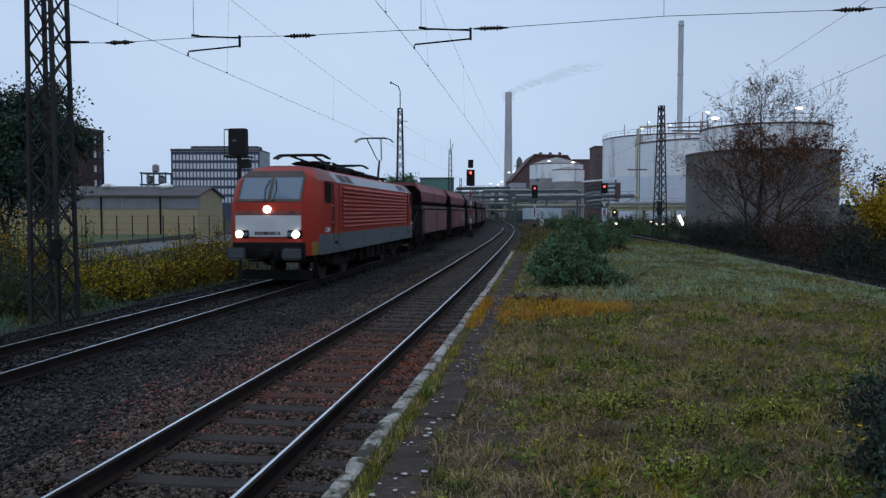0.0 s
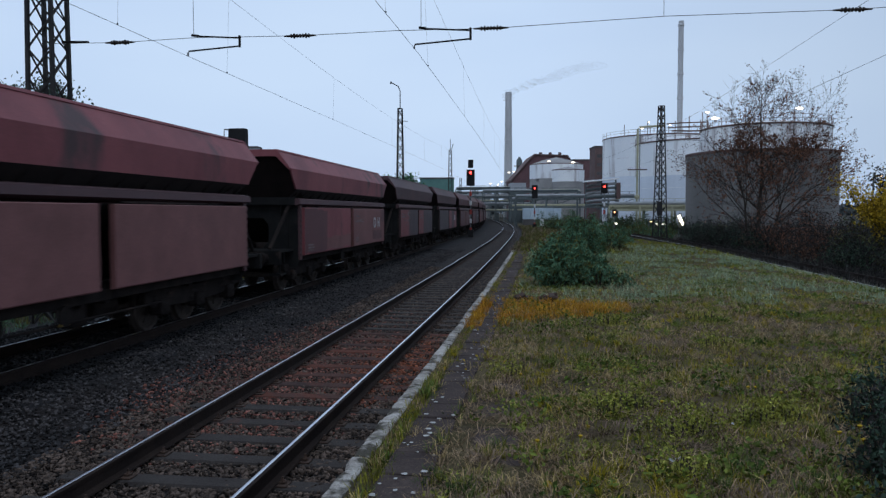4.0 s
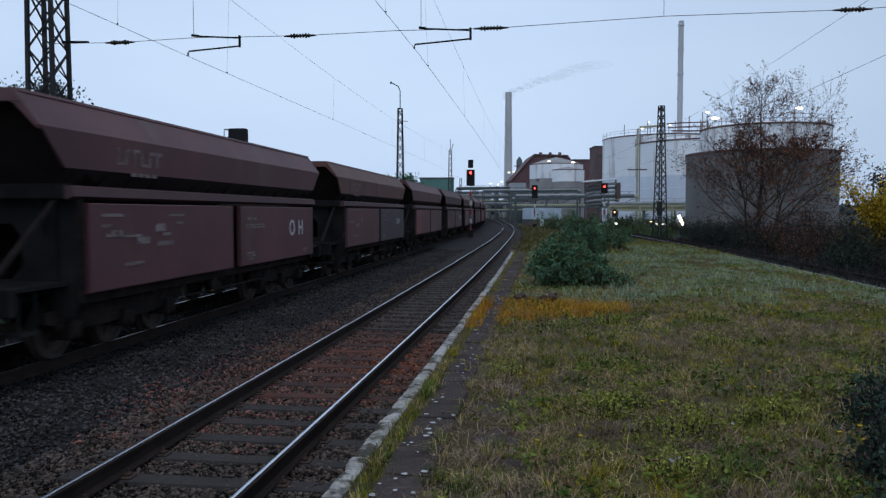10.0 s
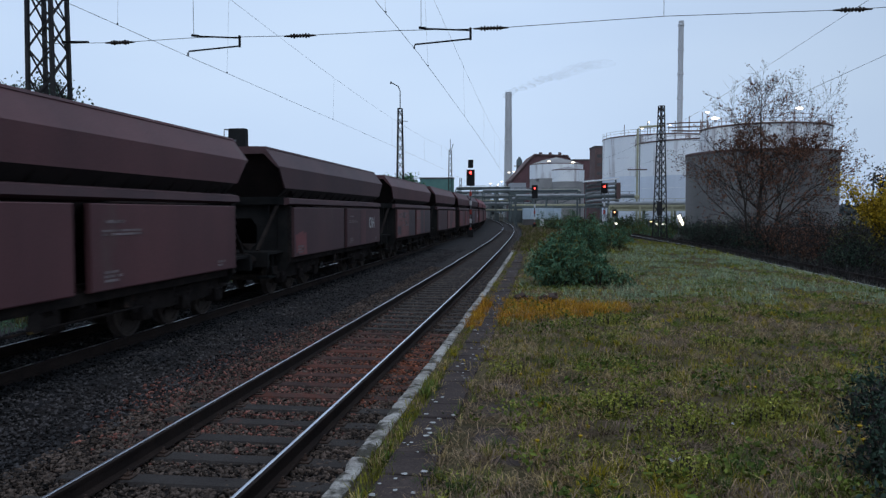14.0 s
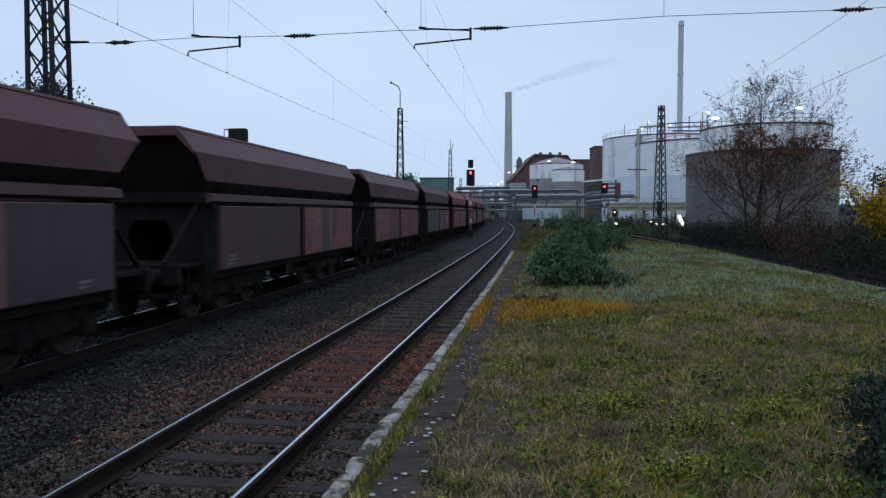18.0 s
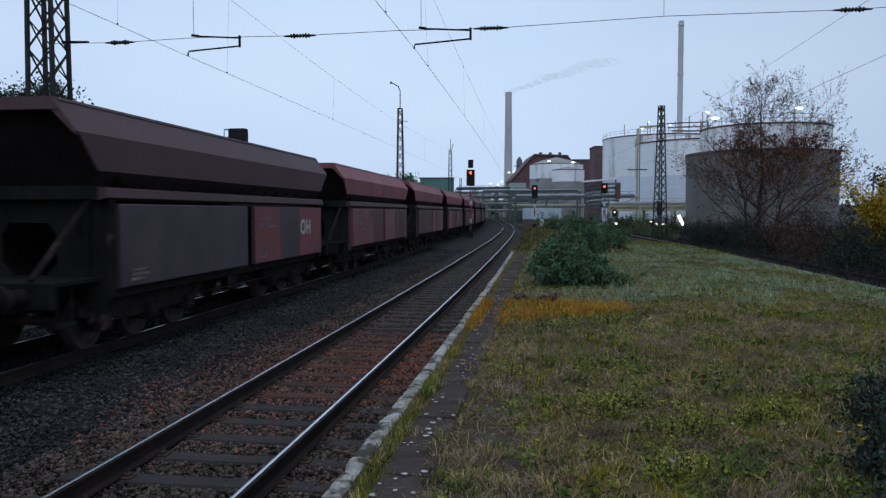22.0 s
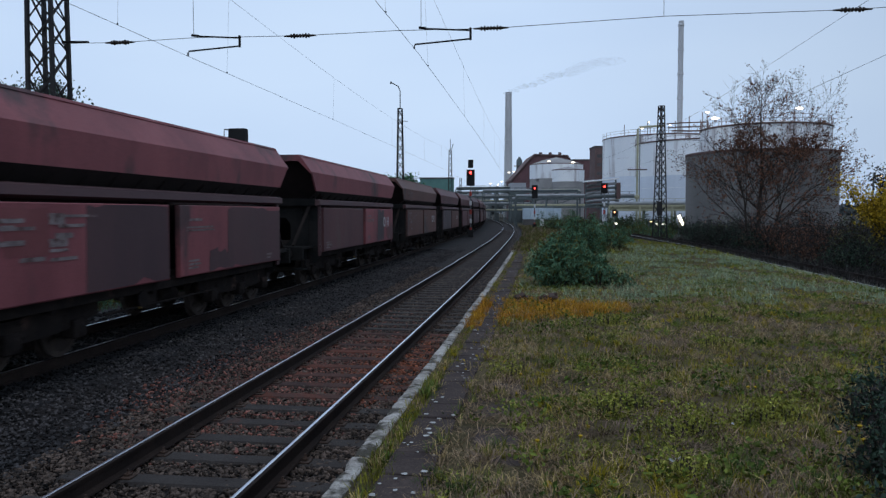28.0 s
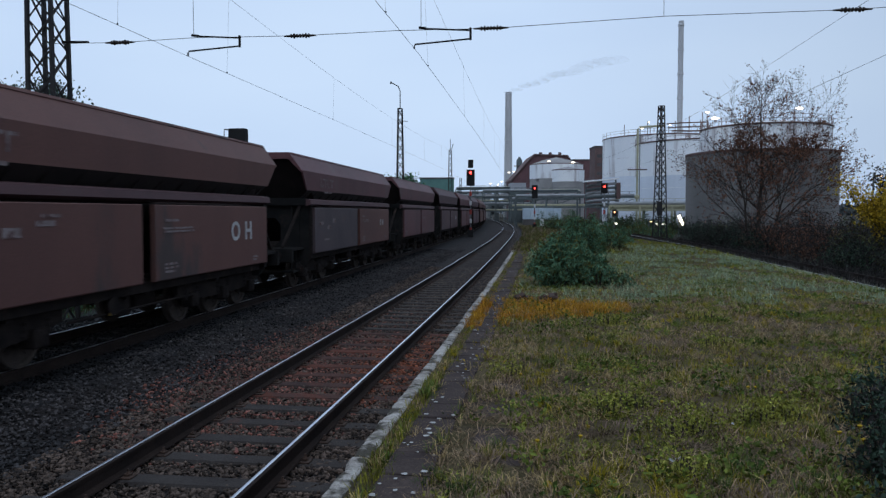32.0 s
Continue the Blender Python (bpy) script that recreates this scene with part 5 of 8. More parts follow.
def lattice_mast(m, height, w0, w1, panels, label, leg=0.07, low=-0.5, brace=0.035):
    """A four-legged riveted lattice mast: legs, crossed braces, foot."""
    t = thing("lattice_mast", m, label, "mast", "lattice masts")
    def half(z):
        return (w0 + (w1 - w0) * (z - low) / (height - low)) / 2
    for sx, sy in ((-1, -1), (1, -1), (1, 1), (-1, 1)):
        s = Shape()
        a, b = half(low), half(height)
        s.beam((sx * a, sy * a, low), (sx * b, sy * b, height), leg, leg)
        part("leg", s, M_MASTSTEEL, t)
    zs = [low + (height - low) * (i / panels) ** 0.95 for i in range(panels + 1)]
    for face in range(4):
        s = Shape()
        rot = Matrix.Rotation(face * math.pi / 2, 3, "Z")
        for i in range(panels):
            a, b = half(zs[i]), half(zs[i + 1])
            k = 1 if (i + face) % 2 else -1
            s.beam(rot @ Vector((-k * a, -a, zs[i])), rot @ Vector((k * b, -b, zs[i + 1])), brace, brace)
            s.beam(rot @ Vector((k * a, -a + 0.02, zs[i])), rot @ Vector((-k * b, -b + 0.02, zs[i + 1])), brace * 0.8, brace * 0.8)
        part("lattice_face", s, M_MASTSTEEL, t)
    part("foot", Shape().box(-w0 * 0.75, w0 * 0.75, -w0 * 0.75, w0 * 0.75, low - 0.2, low + 0.06, 0.04), M_SOIL, t, "dirty concrete foot")
    part("top_plate", Shape().box(-w1 * 0.6, w1 * 0.6, -w1 * 0.6, w1 * 0.6, height, height + 0.04), M_MASTSTEEL, t)
    return t


big = lattice_mast(along(17.3, -8.82), 13.2, 0.74, 0.52, 19, "tall dark riveted lattice mast beside the track", 0.085, -0.5, 0.034)
part("junction_box", Shape().box(0.22, 0.5, -0.48, -0.36, 1.15, 1.65, 0.02), M_BLACK, big, "small black box on the mast")
part("cable", Shape().tube([(0.42, -0.42, -0.4), (0.42, -0.42, 1.2)], 0.03), M_BLACK, big)
part("rod", Shape().tube([(0.3, 0.1, 6.46), (1.0, 0.1, 6.43)], 0.03), M_BLACK, big)
mid = lattice_mast(along(67.5, -9.32), 11.7, 0.75, 0.36, 15, "slender lattice mast with a lamp bracket", 0.08, -0.5, 0.04)
part("lamp_bracket", Shape().tube([(0, 0, 11.7), (0, 0, 13.3), (-0.15, 0, 13.7), (-0.9, 0, 14.15)], 0.045), M_MASTSTEEL, mid)
part("lamp", Shape().lathe([(0.04, 13.95), (0.11, 14.0), (0.08, 14.12), (0.03, 14.2)], 10, c=(-0.85, 0, 0)), M_GALV, mid)
part("arm", Shape().tube([(0, 0, 10.6), (0.7, 0, 10.55)], 0.025), M_MASTSTEEL, mid)
part("arm", Shape().tube([(0, 0, 5.4), (2.2, 0, 5.4)], 0.03), M_MASTSTEEL, mid)
far = lattice_mast(along(122, -9.4), 12.4, 0.8, 0.4, 13, "far slender lattice mast", 0.10, -0.5, 0.05)
part("spike", Shape().tube([(0, 0, 12.4), (0, 0, 14.2)], 0.05), M_MASTSTEEL, far)
part("horn", Shape().tube([(0, 0, 12.2), (0.5, 0, 13.4)], 0.04), M_MASTSTEEL, far)
right = lattice_mast(Matrix.Translation((21.05, 72.0, 0)) @ Matrix.Rotation(0.3, 4, "Z"), 12.5, 0.98, 0.40, 17, "dark tapered lattice mast beside the side track", 0.085, -0.3, 0.04)
part("control_box", Shape().box(-0.75, -0.3, -0.85, -0.55, 2.0, 3.3, 0.03), M_MASTSTEEL, right, "rusty box on the mast")
for s, l, h in ((180, -9.6, 10.5), (176, 7.2, 8.0)):
    lattice_mast(along(s, l), h, 0.8, 0.4, 9, "distant slender dark lattice mast", 0.12, -0.5, 0.06)

# cross-span with its insulators and steady arms
SPAN = 17.6


def sp(lat, z):
    return at(SPAN, lat, z)


cross = thing("cross_span", Matrix.Identity(4), "cross-span wire with insulators and steady arms over the tracks", "overhead line")
wz = [(-8.9, 6.47), (-7.1, 6.445), (-5.2, 6.5), (-2.55, 6.465), (-0.25, 6.51), (1.97, 6.49), (5.8, 6.63), (9.7, 6.635), (16.8, 6.9)]
part("span_wire", Shape().tube([sp(*q) for q in wz], 0.0075, 5), M_WIRE, cross)
uz = [(-8.9, 8.95), (-5.2, 8.75), (0.2, 8.6), (5.8, 8.7), (16.8, 9.0)]
part("upper_span_wire", Shape().tube([sp(*q) for q in uz], 0.007, 5), M_WIRE, cross)
for l, z, w in ((-7.12, 6.445, 0.78), (-2.55, 6.465, 0.79), (1.97, 6.495, 0.80), (9.73, 6.635, 0.80)):
    s = Shape()
    n = 7
    prof = [(0.016, -w / 2)]
    for i in range(n):
        y = -w * 0.27 + w * 0.54 * i / (n - 1)
        r = 0.062 if i in (1, n - 2) else 0.048
        prof += [(0.030, y - 0.026), (r, y - 0.012), (r, y + 0.012), (0.030, y + 0.026)]
    prof += [(0.016, w / 2)]
    s.lathe(prof, 12, "x")
    part("insulator", s, M_INSULATOR, cross, "dark ribbed insulator", m=along(SPAN, l, z))
for l0, l1, c, zt in ((-5.21, -4.05, -5.36, 6.54), (0.35, 1.5, 0.19, 6.54)):
    s = Shape()
    s.tube([sp(l0, zt), sp(l1, zt - 0.08)], 0.02, 6)
    s.tube([sp(l0 - 0.05, zt + 0.02), sp(l0 + 0.12, zt)], 0.032, 6)
    s.tube([sp(l1, zt - 0.02), sp(l1, zt - 0.30)], 0.03, 6)
    s.tube([sp(l1 + 0.01, zt - 0.27), sp(c + 0.02, zt - 0.36), sp(c, zt - 0.40), sp(c, zt - 0.46)], 0.02, 6)
    s.tube([sp(l0, zt), sp(l0, 8.7)], 0.006, 4)
    part("steady_arm", s, M_BLACK, cross, "black steady arm holding the contact wire")
s = Shape().tube([sp(5.8, 6.63), sp(5.8, 8.7)], 0.006, 4)
part("dropper", s, M_WIRE, cross)


def line_wire(lat0, z0, zm, stagger, label):
    """A contact wire and the sagging wire that carries it, with droppers."""
    t = thing("overhead_wire", Matrix.Identity(4), label, "overhead line", "overhead wires")
    ss = [-32, 17.6, 67.5, 122, 180, 240, 300]
    def la(s):
        return lat0 + float(np.interp(s, ss, [-stagger, stagger, -stagger, stagger, -stagger, stagger, -stagger]))
    def high(s):
        for a, b in zip(ss[:-1], ss[1:]):
            if a <= s <= b:
                return zm - 0.55 * 4 * (s - a) * (b - s) / (b - a) ** 2
        return zm
    st = list(np.arange(-30, 300, 3.0))
    part("contact_wire", Shape().tube([at(s, la(s), z0) for s in st], 0.0055, 5), M_WIRE, t)
    part("messenger_wire", Shape().tube([at(s, la(s) * 0.4 + lat0 * 0.6, high(s)) for s in st], 0.0042, 5), M_WIRE, t)
    for s in (-8.0, 2.5, 14.55, 19.8, 30.0, 42.0, 54.0, 64.0):
        part("dropper", Shape().tube([at(s, la(s), z0), at(s, la(s) * 0.4 + lat0 * 0.6, high(s))], 0.0022, 4), M_WIRE, t)
        part("clamp", Shape().ball(at(s, la(s), z0 + 0.02), 0.022, 6), M_WIRE, t)
    return t


line_wire(FAR_TRACK, 6.06, 8.15, -0.16, "contact and carrier wires over the far track")
line_wire(0.0, 6.10, 8.5, 0.19, "contact and carrier wires over the near track")
side = thing("overhead_wire", Matrix.Identity(4), "slack wires over the side track", "overhead line", "overhead wires")
for l, z in ((14.2, 7.2), (14.2, 9.35)):
    part("wire", Shape().tube([at(s, l + side_track(s) - 14.15, z + 0.2 * math.sin(s * 0.06)) for s in np.arange(-20, 200, 4.0)], 0.008, 5), M_WIRE, side)


def light_signal(m, zt, w, h, light_dz, label, top_box, ladder, low=-0.5):
    t = thing("signal", m, label, "railway signal", "light signals")
    part("mast", Shape().tube([(0, 0, low), (0, 0, zt - 0.3)], 0.07, 8), M_GALV, t)
    b = Shape().box(-w / 2, w / 2, -0.10, 0.12, zt - h, zt, 0.04)
    board = part("board", b, M_SIGNALBLACK, t, "matt black signal board")
    s = Shape()
    for sx in (-1, 1):
        s.box(sx * (w / 2 + 0.03) - 0.015, sx * (w / 2 + 0.03) + 0.015, -0.13, 0.1, zt - h, zt)
    part("edge", s, M_SIGNALBLACK, board)
    part("lens", Shape().lathe([(0.14, 0.0), (0.12, -0.03), (0.02, -0.05)], 16, "y", (0, -0.12, zt - light_dz)), M_REDLIGHT, board, "glowing red lamp")
    part("hood", Shape().lathe([(0.22, -0.36), (0.23, -0.10)], 16, "y", (0, 0, zt - light_dz), caps=False), M_SIGNALBLACK, board)
    if top_box:
        part("indicator", Shape().box(-w * 0.36, w * 0.36, -0.12, 0.14, zt + 0.18, zt + 0.98, 0.04), M_SIGNALBLACK, t, "black speed indicator box above")
    n = int((zt - h) / 0.9)
    for i in range(n):
        part("band", Shape().lathe([(0.115, 0.3 + i * 0.9), (0.115, 0.75 + i * 0.9)], 8), M_WHITEBAND if i % 2 else M_REDBAND, t)
    if ladder:
        s = Shape()
        for x in (0.18, 0.5):
            s.tube([(x, 0.2, low), (x, 0.2, zt)], 0.02, 5)
        for i in range(int((zt - low) / 0.35)):
            s.tube([(0.18, 0.2, low + i * 0.35), (0.5, 0.2, low + i * 0.35)], 0.014, 4)
        part("ladder", s, M_GALV, t)
    part("cabinet", Shape().box(-0.3, 0.3, -0.25, 0.25, low, 0.55, 0.03), M_SIGNALBLACK, t, "black cabinet at the foot")
    return t


light_signal(along(74.6, -3.42), 6.55, 0.72, 1.62, 0.32, "black light signal at red between the tracks", True, False)
light_signal(along(112, 3.9), 6.35, 0.8, 2.0, 0.5, "black light signal at red on a banded post", False, False)
light_signal(along(86.5, 11.0), 5.6, 0.66, 1.15, 0.4, "black light signal at red beside the side track", False, True)
amber = thing("shunting_signal", along(82, 11.6), "low shunting signal with an amber lamp", "railway signal", "light signals")
part("post", Shape().tube([(0, 0, -0.5), (0, 0, 2.2)], 0.06), M_GALV, amber)
part("head", Shape().box(-0.22, 0.22, -0.12, 0.12, 1.9, 2.6, 0.03), M_SIGNALBLACK, amber)
part("lamp", Shape().ball((0, -0.14, 2.3), 0.10), M_AMBER, amber, "glowing amber lamp")

# back of a signal beside the far track
back = thing("signal", along(27.2, -8.15), "back of a black signal board with a railed stand", "railway signal", "light signals")
part("mast", Shape().tube([(0, 0, -0.5), (0, 0, 5.3)], 0.08, 8), M_MASTSTEEL, back)
part("board", Shape().box(-0.33, 0.33, -0.2, 0.15, 4.42, 5.42, 0.03), M_SIGNALBLACK, back, "black signal board seen from behind")
part("lower_box", Shape().box(0.05, 0.42, -0.15, 0.15, 3.95, 4.28, 0.02), M_SIGNALBLACK, back)
part("plate", Shape().box(-0.16, 0.0, -0.215, -0.205, 4.93, 5.0), M_GALV, back)
s = Shape()
for z in (5.40, 4.42):
    s.tube([(-0.33, -0.1, z), (-0.52, -0.1, z), (-0.52, 0.5, z)], 0.014, 5)
s.tube([(-0.52, -0.1, 4.42), (-0.52, -0.1, 5.40)], 0.014, 5)
s.box(-0.55, 0.4, -0.1, 0.5, 4.36, 4.40)
part("railing", s, M_MASTSTEEL, back)
part("bracket", Shape().beam((0, 0.05, 3.3), (0, 0.05, 4.4), 0.14, 0.08), M_GALV, back)

for s0, l, h in ((116, 5.2, 1.25), (92, 11.4, 1.0)):
    t = thing("cable_cabinet", along(s0, l), "small pale cable cabinet by the track", "cabinet", "trackside cabinets")
    part("housing", Shape().box(-0.28, 0.28, -0.2, 0.2, -0.45, h, 0.03), M_WHITEBAND, t)
    part("cap", Shape().box(-0.31, 0.31, -0.23, 0.23, h, h + 0.05, 0.01), M_GALV, t)


# ---- the works and the buildings in the distance ----
M_TANKWHITE = mat("streaked_white_tank_paint", (0.840, 0.861, 0.892), (0.945, 0.950, 0.950), 0.25, 0.6, bump=0.05, stretch=(1, 1, 0.12), fine=6, spot=(0.50, 0.46, 0.46), spot_scale=0.35, grain=0.12, spot_at=0.54)
M_TANKBAND = mat("blue_grey_tank_band", (0.671, 0.720, 0.793), (0.769, 0.817, 0.891), 0.25, 0.6, bump=0.05, stretch=(1, 1, 0.12), fine=6, grain=0.12)
M_TANKGREY = mat("dull_grey_brown_tank", (0.135, 0.128, 0.124), (0.19, 0.18, 0.172), 0.2, 0.75, bump=0.1, stretch=(1, 1, 0.12), fine=5, grain=0.15)
M_RIM = mat("rusty_tank_rim", (0.12, 0.075, 0.068), (0.20, 0.13, 0.12), 0.8, 0.8)
M_BRICK = mat("dark_red_brick", (0.127, 0.068, 0.074), (0.182, 0.098, 0.102), 0.4, 0.9, fine=9, bump=0.2)
M_BROWNWALL = mat("brown_sheet_wall", (0.121, 0.077, 0.074), (0.165, 0.106, 0.101), 0.3, 0.85, bump=0.1)
M_CONCRETE = mat("stained_concrete", (0.275, 0.263, 0.263), (0.400, 0.388, 0.375), 0.3, 0.9, bump=0.2, spot=(0.15, 0.14, 0.14), spot_scale=0.3)
M_PIPE = mat("silver_lagged_pipe", (0.223, 0.235, 0.246), (0.357, 0.369, 0.379), 0.8, 0.5, 0.4, bump=0.05)
M_PIPEDARK = mat("dark_painted_pipe", (0.063, 0.077, 0.084), (0.105, 0.119, 0.126), 0.8, 0.6, bump=0.05)
M_RACK = mat("grey_green_steelwork", (0.084, 0.105, 0.109), (0.140, 0.161, 0.161), 0.8, 0.7, bump=0.1)
M_YELLOWSTEEL = mat("faded_yellow_steel", (0.360, 0.352, 0.240), (0.480, 0.458, 0.315), 0.8, 0.7, bump=0.1)
M_BEIGE = mat("beige_rendered_wall", (0.36, 0.29, 0.18), (0.43, 0.35, 0.22), 0.4, 0.9, bump=0.1, grain=0.15)
M_BAND = mat("dull_translucent_panel", (0.20, 0.21, 0.23), (0.25, 0.26, 0.28), 0.8, 0.5, bump=0.02)
M_ROOFDARK = mat("dark_felt_roof", (0.085, 0.08, 0.082), (0.12, 0.112, 0.112), 0.5, 0.9, bump=0.2)
M_TOWER = mat("dark_plum_brick", (0.050, 0.032, 0.034), (0.070, 0.045, 0.046), 0.3, 0.9, bump=0.1)
M_OFFICE = mat("slate_blue_facade", (0.060, 0.075, 0.115), (0.080, 0.10, 0.145), 0.3, 0.7, bump=0.05)
M_PALEWALL = mat("pale_end_wall", (0.36, 0.38, 0.41), (0.44, 0.46, 0.49), 0.3, 0.8, bump=0.05)
M_PANE = mat("pale_window_pane", (0.62, 0.65, 0.70), (0.74, 0.77, 0.82), 0.8, 0.3, bump=0)
M_TEAL = mat("faded_teal_sheeting", (0.10, 0.21, 0.19), (0.14, 0.27, 0.24), 0.3, 0.8, bump=0.05)
M_ICEBLUE = mat("pale_blue_panel", (0.42, 0.52, 0.60), (0.52, 0.62, 0.70), 0.5, 0.5, bump=0.03)
M_GRAVEL = mat("pale_gravel_road", (0.124, 0.127, 0.133), (0.167, 0.171, 0.177), 0.6, 0.95, bump=0.6, spot=(0.15, 0.15, 0.15), spot_scale=0.4)
M_LAWN = mat("dull_green_bank", (0.060, 0.088, 0.036), (0.095, 0.125, 0.050), 0.5, 0.95, bump=0.8)
M_CHIMNEY = mat("grey_concrete_chimney", (0.50, 0.50, 0.51), (0.60, 0.60, 0.61), 0.1, 0.9, bump=0.05, stretch=(1, 1, 0.3))
M_LAMP = glow("works_lamp_glow", (1.0, 0.86, 0.66), 4.0)
M_LAMPWARM = glow("sodium_lamp_glow", (1.0, 0.62, 0.25), 5.0)


def at_xy(x, y, z=0.0, turn=0.0):
    return Matrix.Translation((x, y, z)) @ Matrix.Rotation(radians(turn), 4, "Z")


def tank(x, y, r, h, wall, band_z, label, roof=1.2, rail=True):
    t = thing("storage_tank", at_xy(x, y), label, "storage tank", "storage tanks")
    part("shell", Shape().lathe([(r, -0.5), (r, h)], 64, caps=False), wall, t, smooth=True)
    if band_z:
        part("lower_band", Shape().lathe([(r + 0.02, -0.5), (r + 0.02, band_z)], 64, caps=False), M_TANKBAND, t, "blue-grey lower band", smooth=True)
    part("roof", Shape().lathe([(r + 0.01, h), (r * 0.5, h + roof * 0.6), (0.05, h + roof)], 64, caps=False), wall, t, smooth=True)
    part("rim", Shape().lathe([(r + 0.03, h - 0.18), (r + 0.10, h - 0.14), (r + 0.10, h + 0.04), (r + 0.02, h + 0.06)], 64, caps=False), M_RIM, t, "rusty rim")
    for z in np.linspace(2.2, h - 1.6, 6):
        part("seam", Shape().lathe([(r + 0.022, z), (r + 0.035, z + 0.03), (r + 0.022, z + 0.06)], 64, caps=False), wall, t)
    if rail:
        s = Shape()
        n = 44
        for i in range(n):
            a = 2 * math.pi * i / n
            s.beam((r * math.cos(a), r * math.sin(a), h), (r * math.cos(a), r * math.sin(a), h + 1.05), 0.04)
        for z in (0.55, 1.05):
            s.lathe([(r, h + z - 0.025), (r, h + z + 0.025)], n, caps=False)
        part("railing", s, M_RIM, t, "thin rim railing")
    return t


tank(44.3, 150.0, 11.9, 16.9, M_TANKWHITE, 9.2, "large streaked white tank with a rusty rim")
tank(43.6, 125.0, 11.0, 13.7, M_TANKWHITE, 8.2, "white tank with a blue-grey lower band")
tank(43.1, 100.0, 8.15, 13.4, M_TANKWHITE, 7.0, "tall white tank with a railed roof")
tank(33.25, 78.0, 7.4, 8.35, M_TANKGREY, 0, "dull grey-brown tank behind the bare tree", 0.4, False)
t = tank(28.9, 190.0, 6.7, 14.4, M_CONCRETE, 0, "concrete silo with a white upper ring and cone roof", 1.9, False)
part("upper_ring", Shape().lathe([(6.75, 10.7), (6.75, 14.3)], 64, caps=False), M_TANKWHITE, t, "white upper ring", smooth=True)
t = tank(30.3, 180.0, 3.8, 12.5, M_CONCRETE, 0, "small concrete silo with a white ring", 0.8, False)
part("upper_ring", Shape().lathe([(3.85, 9.6), (3.85, 12.4)], 48, caps=False), M_TANKWHITE, t, "white upper ring", smooth=True)

for x, y, h, r0, r1, label in ((36.8, 420.0, 69.5, 2.6, 1.75, "tall grey concrete chimney giving off smoke"), (52.3, 165.0, 44.2, 0.62, 0.56, "slim grey steel chimney")):
    t = thing("chimney", at_xy(x, y), label, "chimney", "chimneys")
    part("shaft", Shape().lathe([(r0, -0.5), (r1, h)], 28, caps=False), M_CHIMNEY, t, smooth=True)
    part("flue", Shape().lathe([(r1 * 0.8, h - 8), (r1 * 0.8, h), (r1, h)], 28, caps=False), M_BLACK, t)
    for i in range(1, 5):
        z = h * (0.5 + 0.12 * i)
        r = r0 + (r1 - r0) * z / h
        part("ring", Shape().lathe([(r + 0.02, z - 0.25), (r + 0.12, z - 0.2), (r + 0.12, z + 0.2), (r + 0.02, z + 0.25)], 28, caps=False), M_CHIMNEY, t)
    s = Shape()
    for i in range(int(h / 1.2)):
        z = i * 1.2
        r = r0 + (r1 - r0) * z / h
        s.box(r + 0.02, r + 0.2 * r0 / 2.6, -0.25 * r0 / 2.6, 0.25 * r0 / 2.6, z, z + 0.06)
    part("ladder", s, M_RIM, t, m=Matrix.Rotation(-2.2, 4, "Z"))


def house(name, x0, x1, y0, y1, h, wall, label, category, roof=M_ROOFDARK, ridge=0.0, turn=0.0, group=""):
    """A building: walls, roof (with a ridge along x), corner trim."""
    cx, cy, w, d = (x0 + x1) / 2, (y0 + y1) / 2, (x1 - x0) / 2, (y1 - y0) / 2
    t = thing(name, at_xy(cx, cy, 0, turn), label, category, group)
    s = Shape()
    if ridge:
        s.prism([(-d, -0.5), (d, -0.5), (d, h), (0, h + ridge - 0.05), (-d, h)], "x", -w, w)
    else:
        s.box(-w, w, -d, d, -0.5, h)
    part("wall", s, wall, t)
    s = Shape()
    if ridge:
        for k in (-1, 1):
            s.prism([(k * (d + 0.35), h - 0.1), (0, h + ridge), (0, h + ridge + 0.16), (k * (d + 0.35), h + 0.06)], "x", -w - 0.3, w + 0.3)
    else:
        s.box(-w - 0.15, w + 0.15, -d - 0.15, d + 0.15, h, h + 0.45)
    part("roof", s, roof, t)
    return t, w, d


# beige shed on the left with its fence
t, w, d = house("warehouse", -52.0, -26.7, 80.0, 90.0, 4.05, M_BEIGE, "long low beige warehouse with a dark roof", "warehouse", ridge=1.05, turn=1.5)
for i in range(6):
    part("glazing", Shape().box(-w + 0.5 + i * 4.2, -w + 4.55 + i * 4.2, -d - 0.06, -d - 0.01, 2.65, 3.85, 0.01), M_BAND, t, "dull grey glazing band")
for x in (-10.0, -3.6, 2.6, 8.9):
    part("downpipe", Shape().tube([(x - 0.2, -d - 0.12, -0.4), (x - 0.2, -d - 0.12, 4.0)], 0.09), M_BLACK, t)
for x in (1.6, 8.0):
    part("roof_dome", Shape().ball((x, -1.2, 5.2), (0.85, 0.6, 0.35), 12), M_TANKWHITE, t, "white roof dome", smooth=True)
fence = thing("fence", Matrix.Identity(4), "thin dark wire fence before the warehouse", "fence")
for i in range(15):
    x = -36.0 + i * 1.35
    part("post", Shape().tube([(x, 66 + 0.1 * i, -0.6), (x, 66 + 0.1 * i, 2.0)], 0.05), M_MASTSTEEL, fence)
for z in (0.1, 0.7, 1.3, 1.95):
    part("wire", Shape().tube([(-36, 66, z), (-17, 67.5, z)], 0.008, 4), M_MASTSTEEL, fence)
tagged(part("lawn", Shape().grid([[(x, y, -0.42 + (0.35 if y > 60 else 0.0)) for x in (-70, -50, -34, -27.2)] for y in (56, 62, 79)]), M_LAWN), "dull green grass bank before the warehouse", "grass", kind="structure")
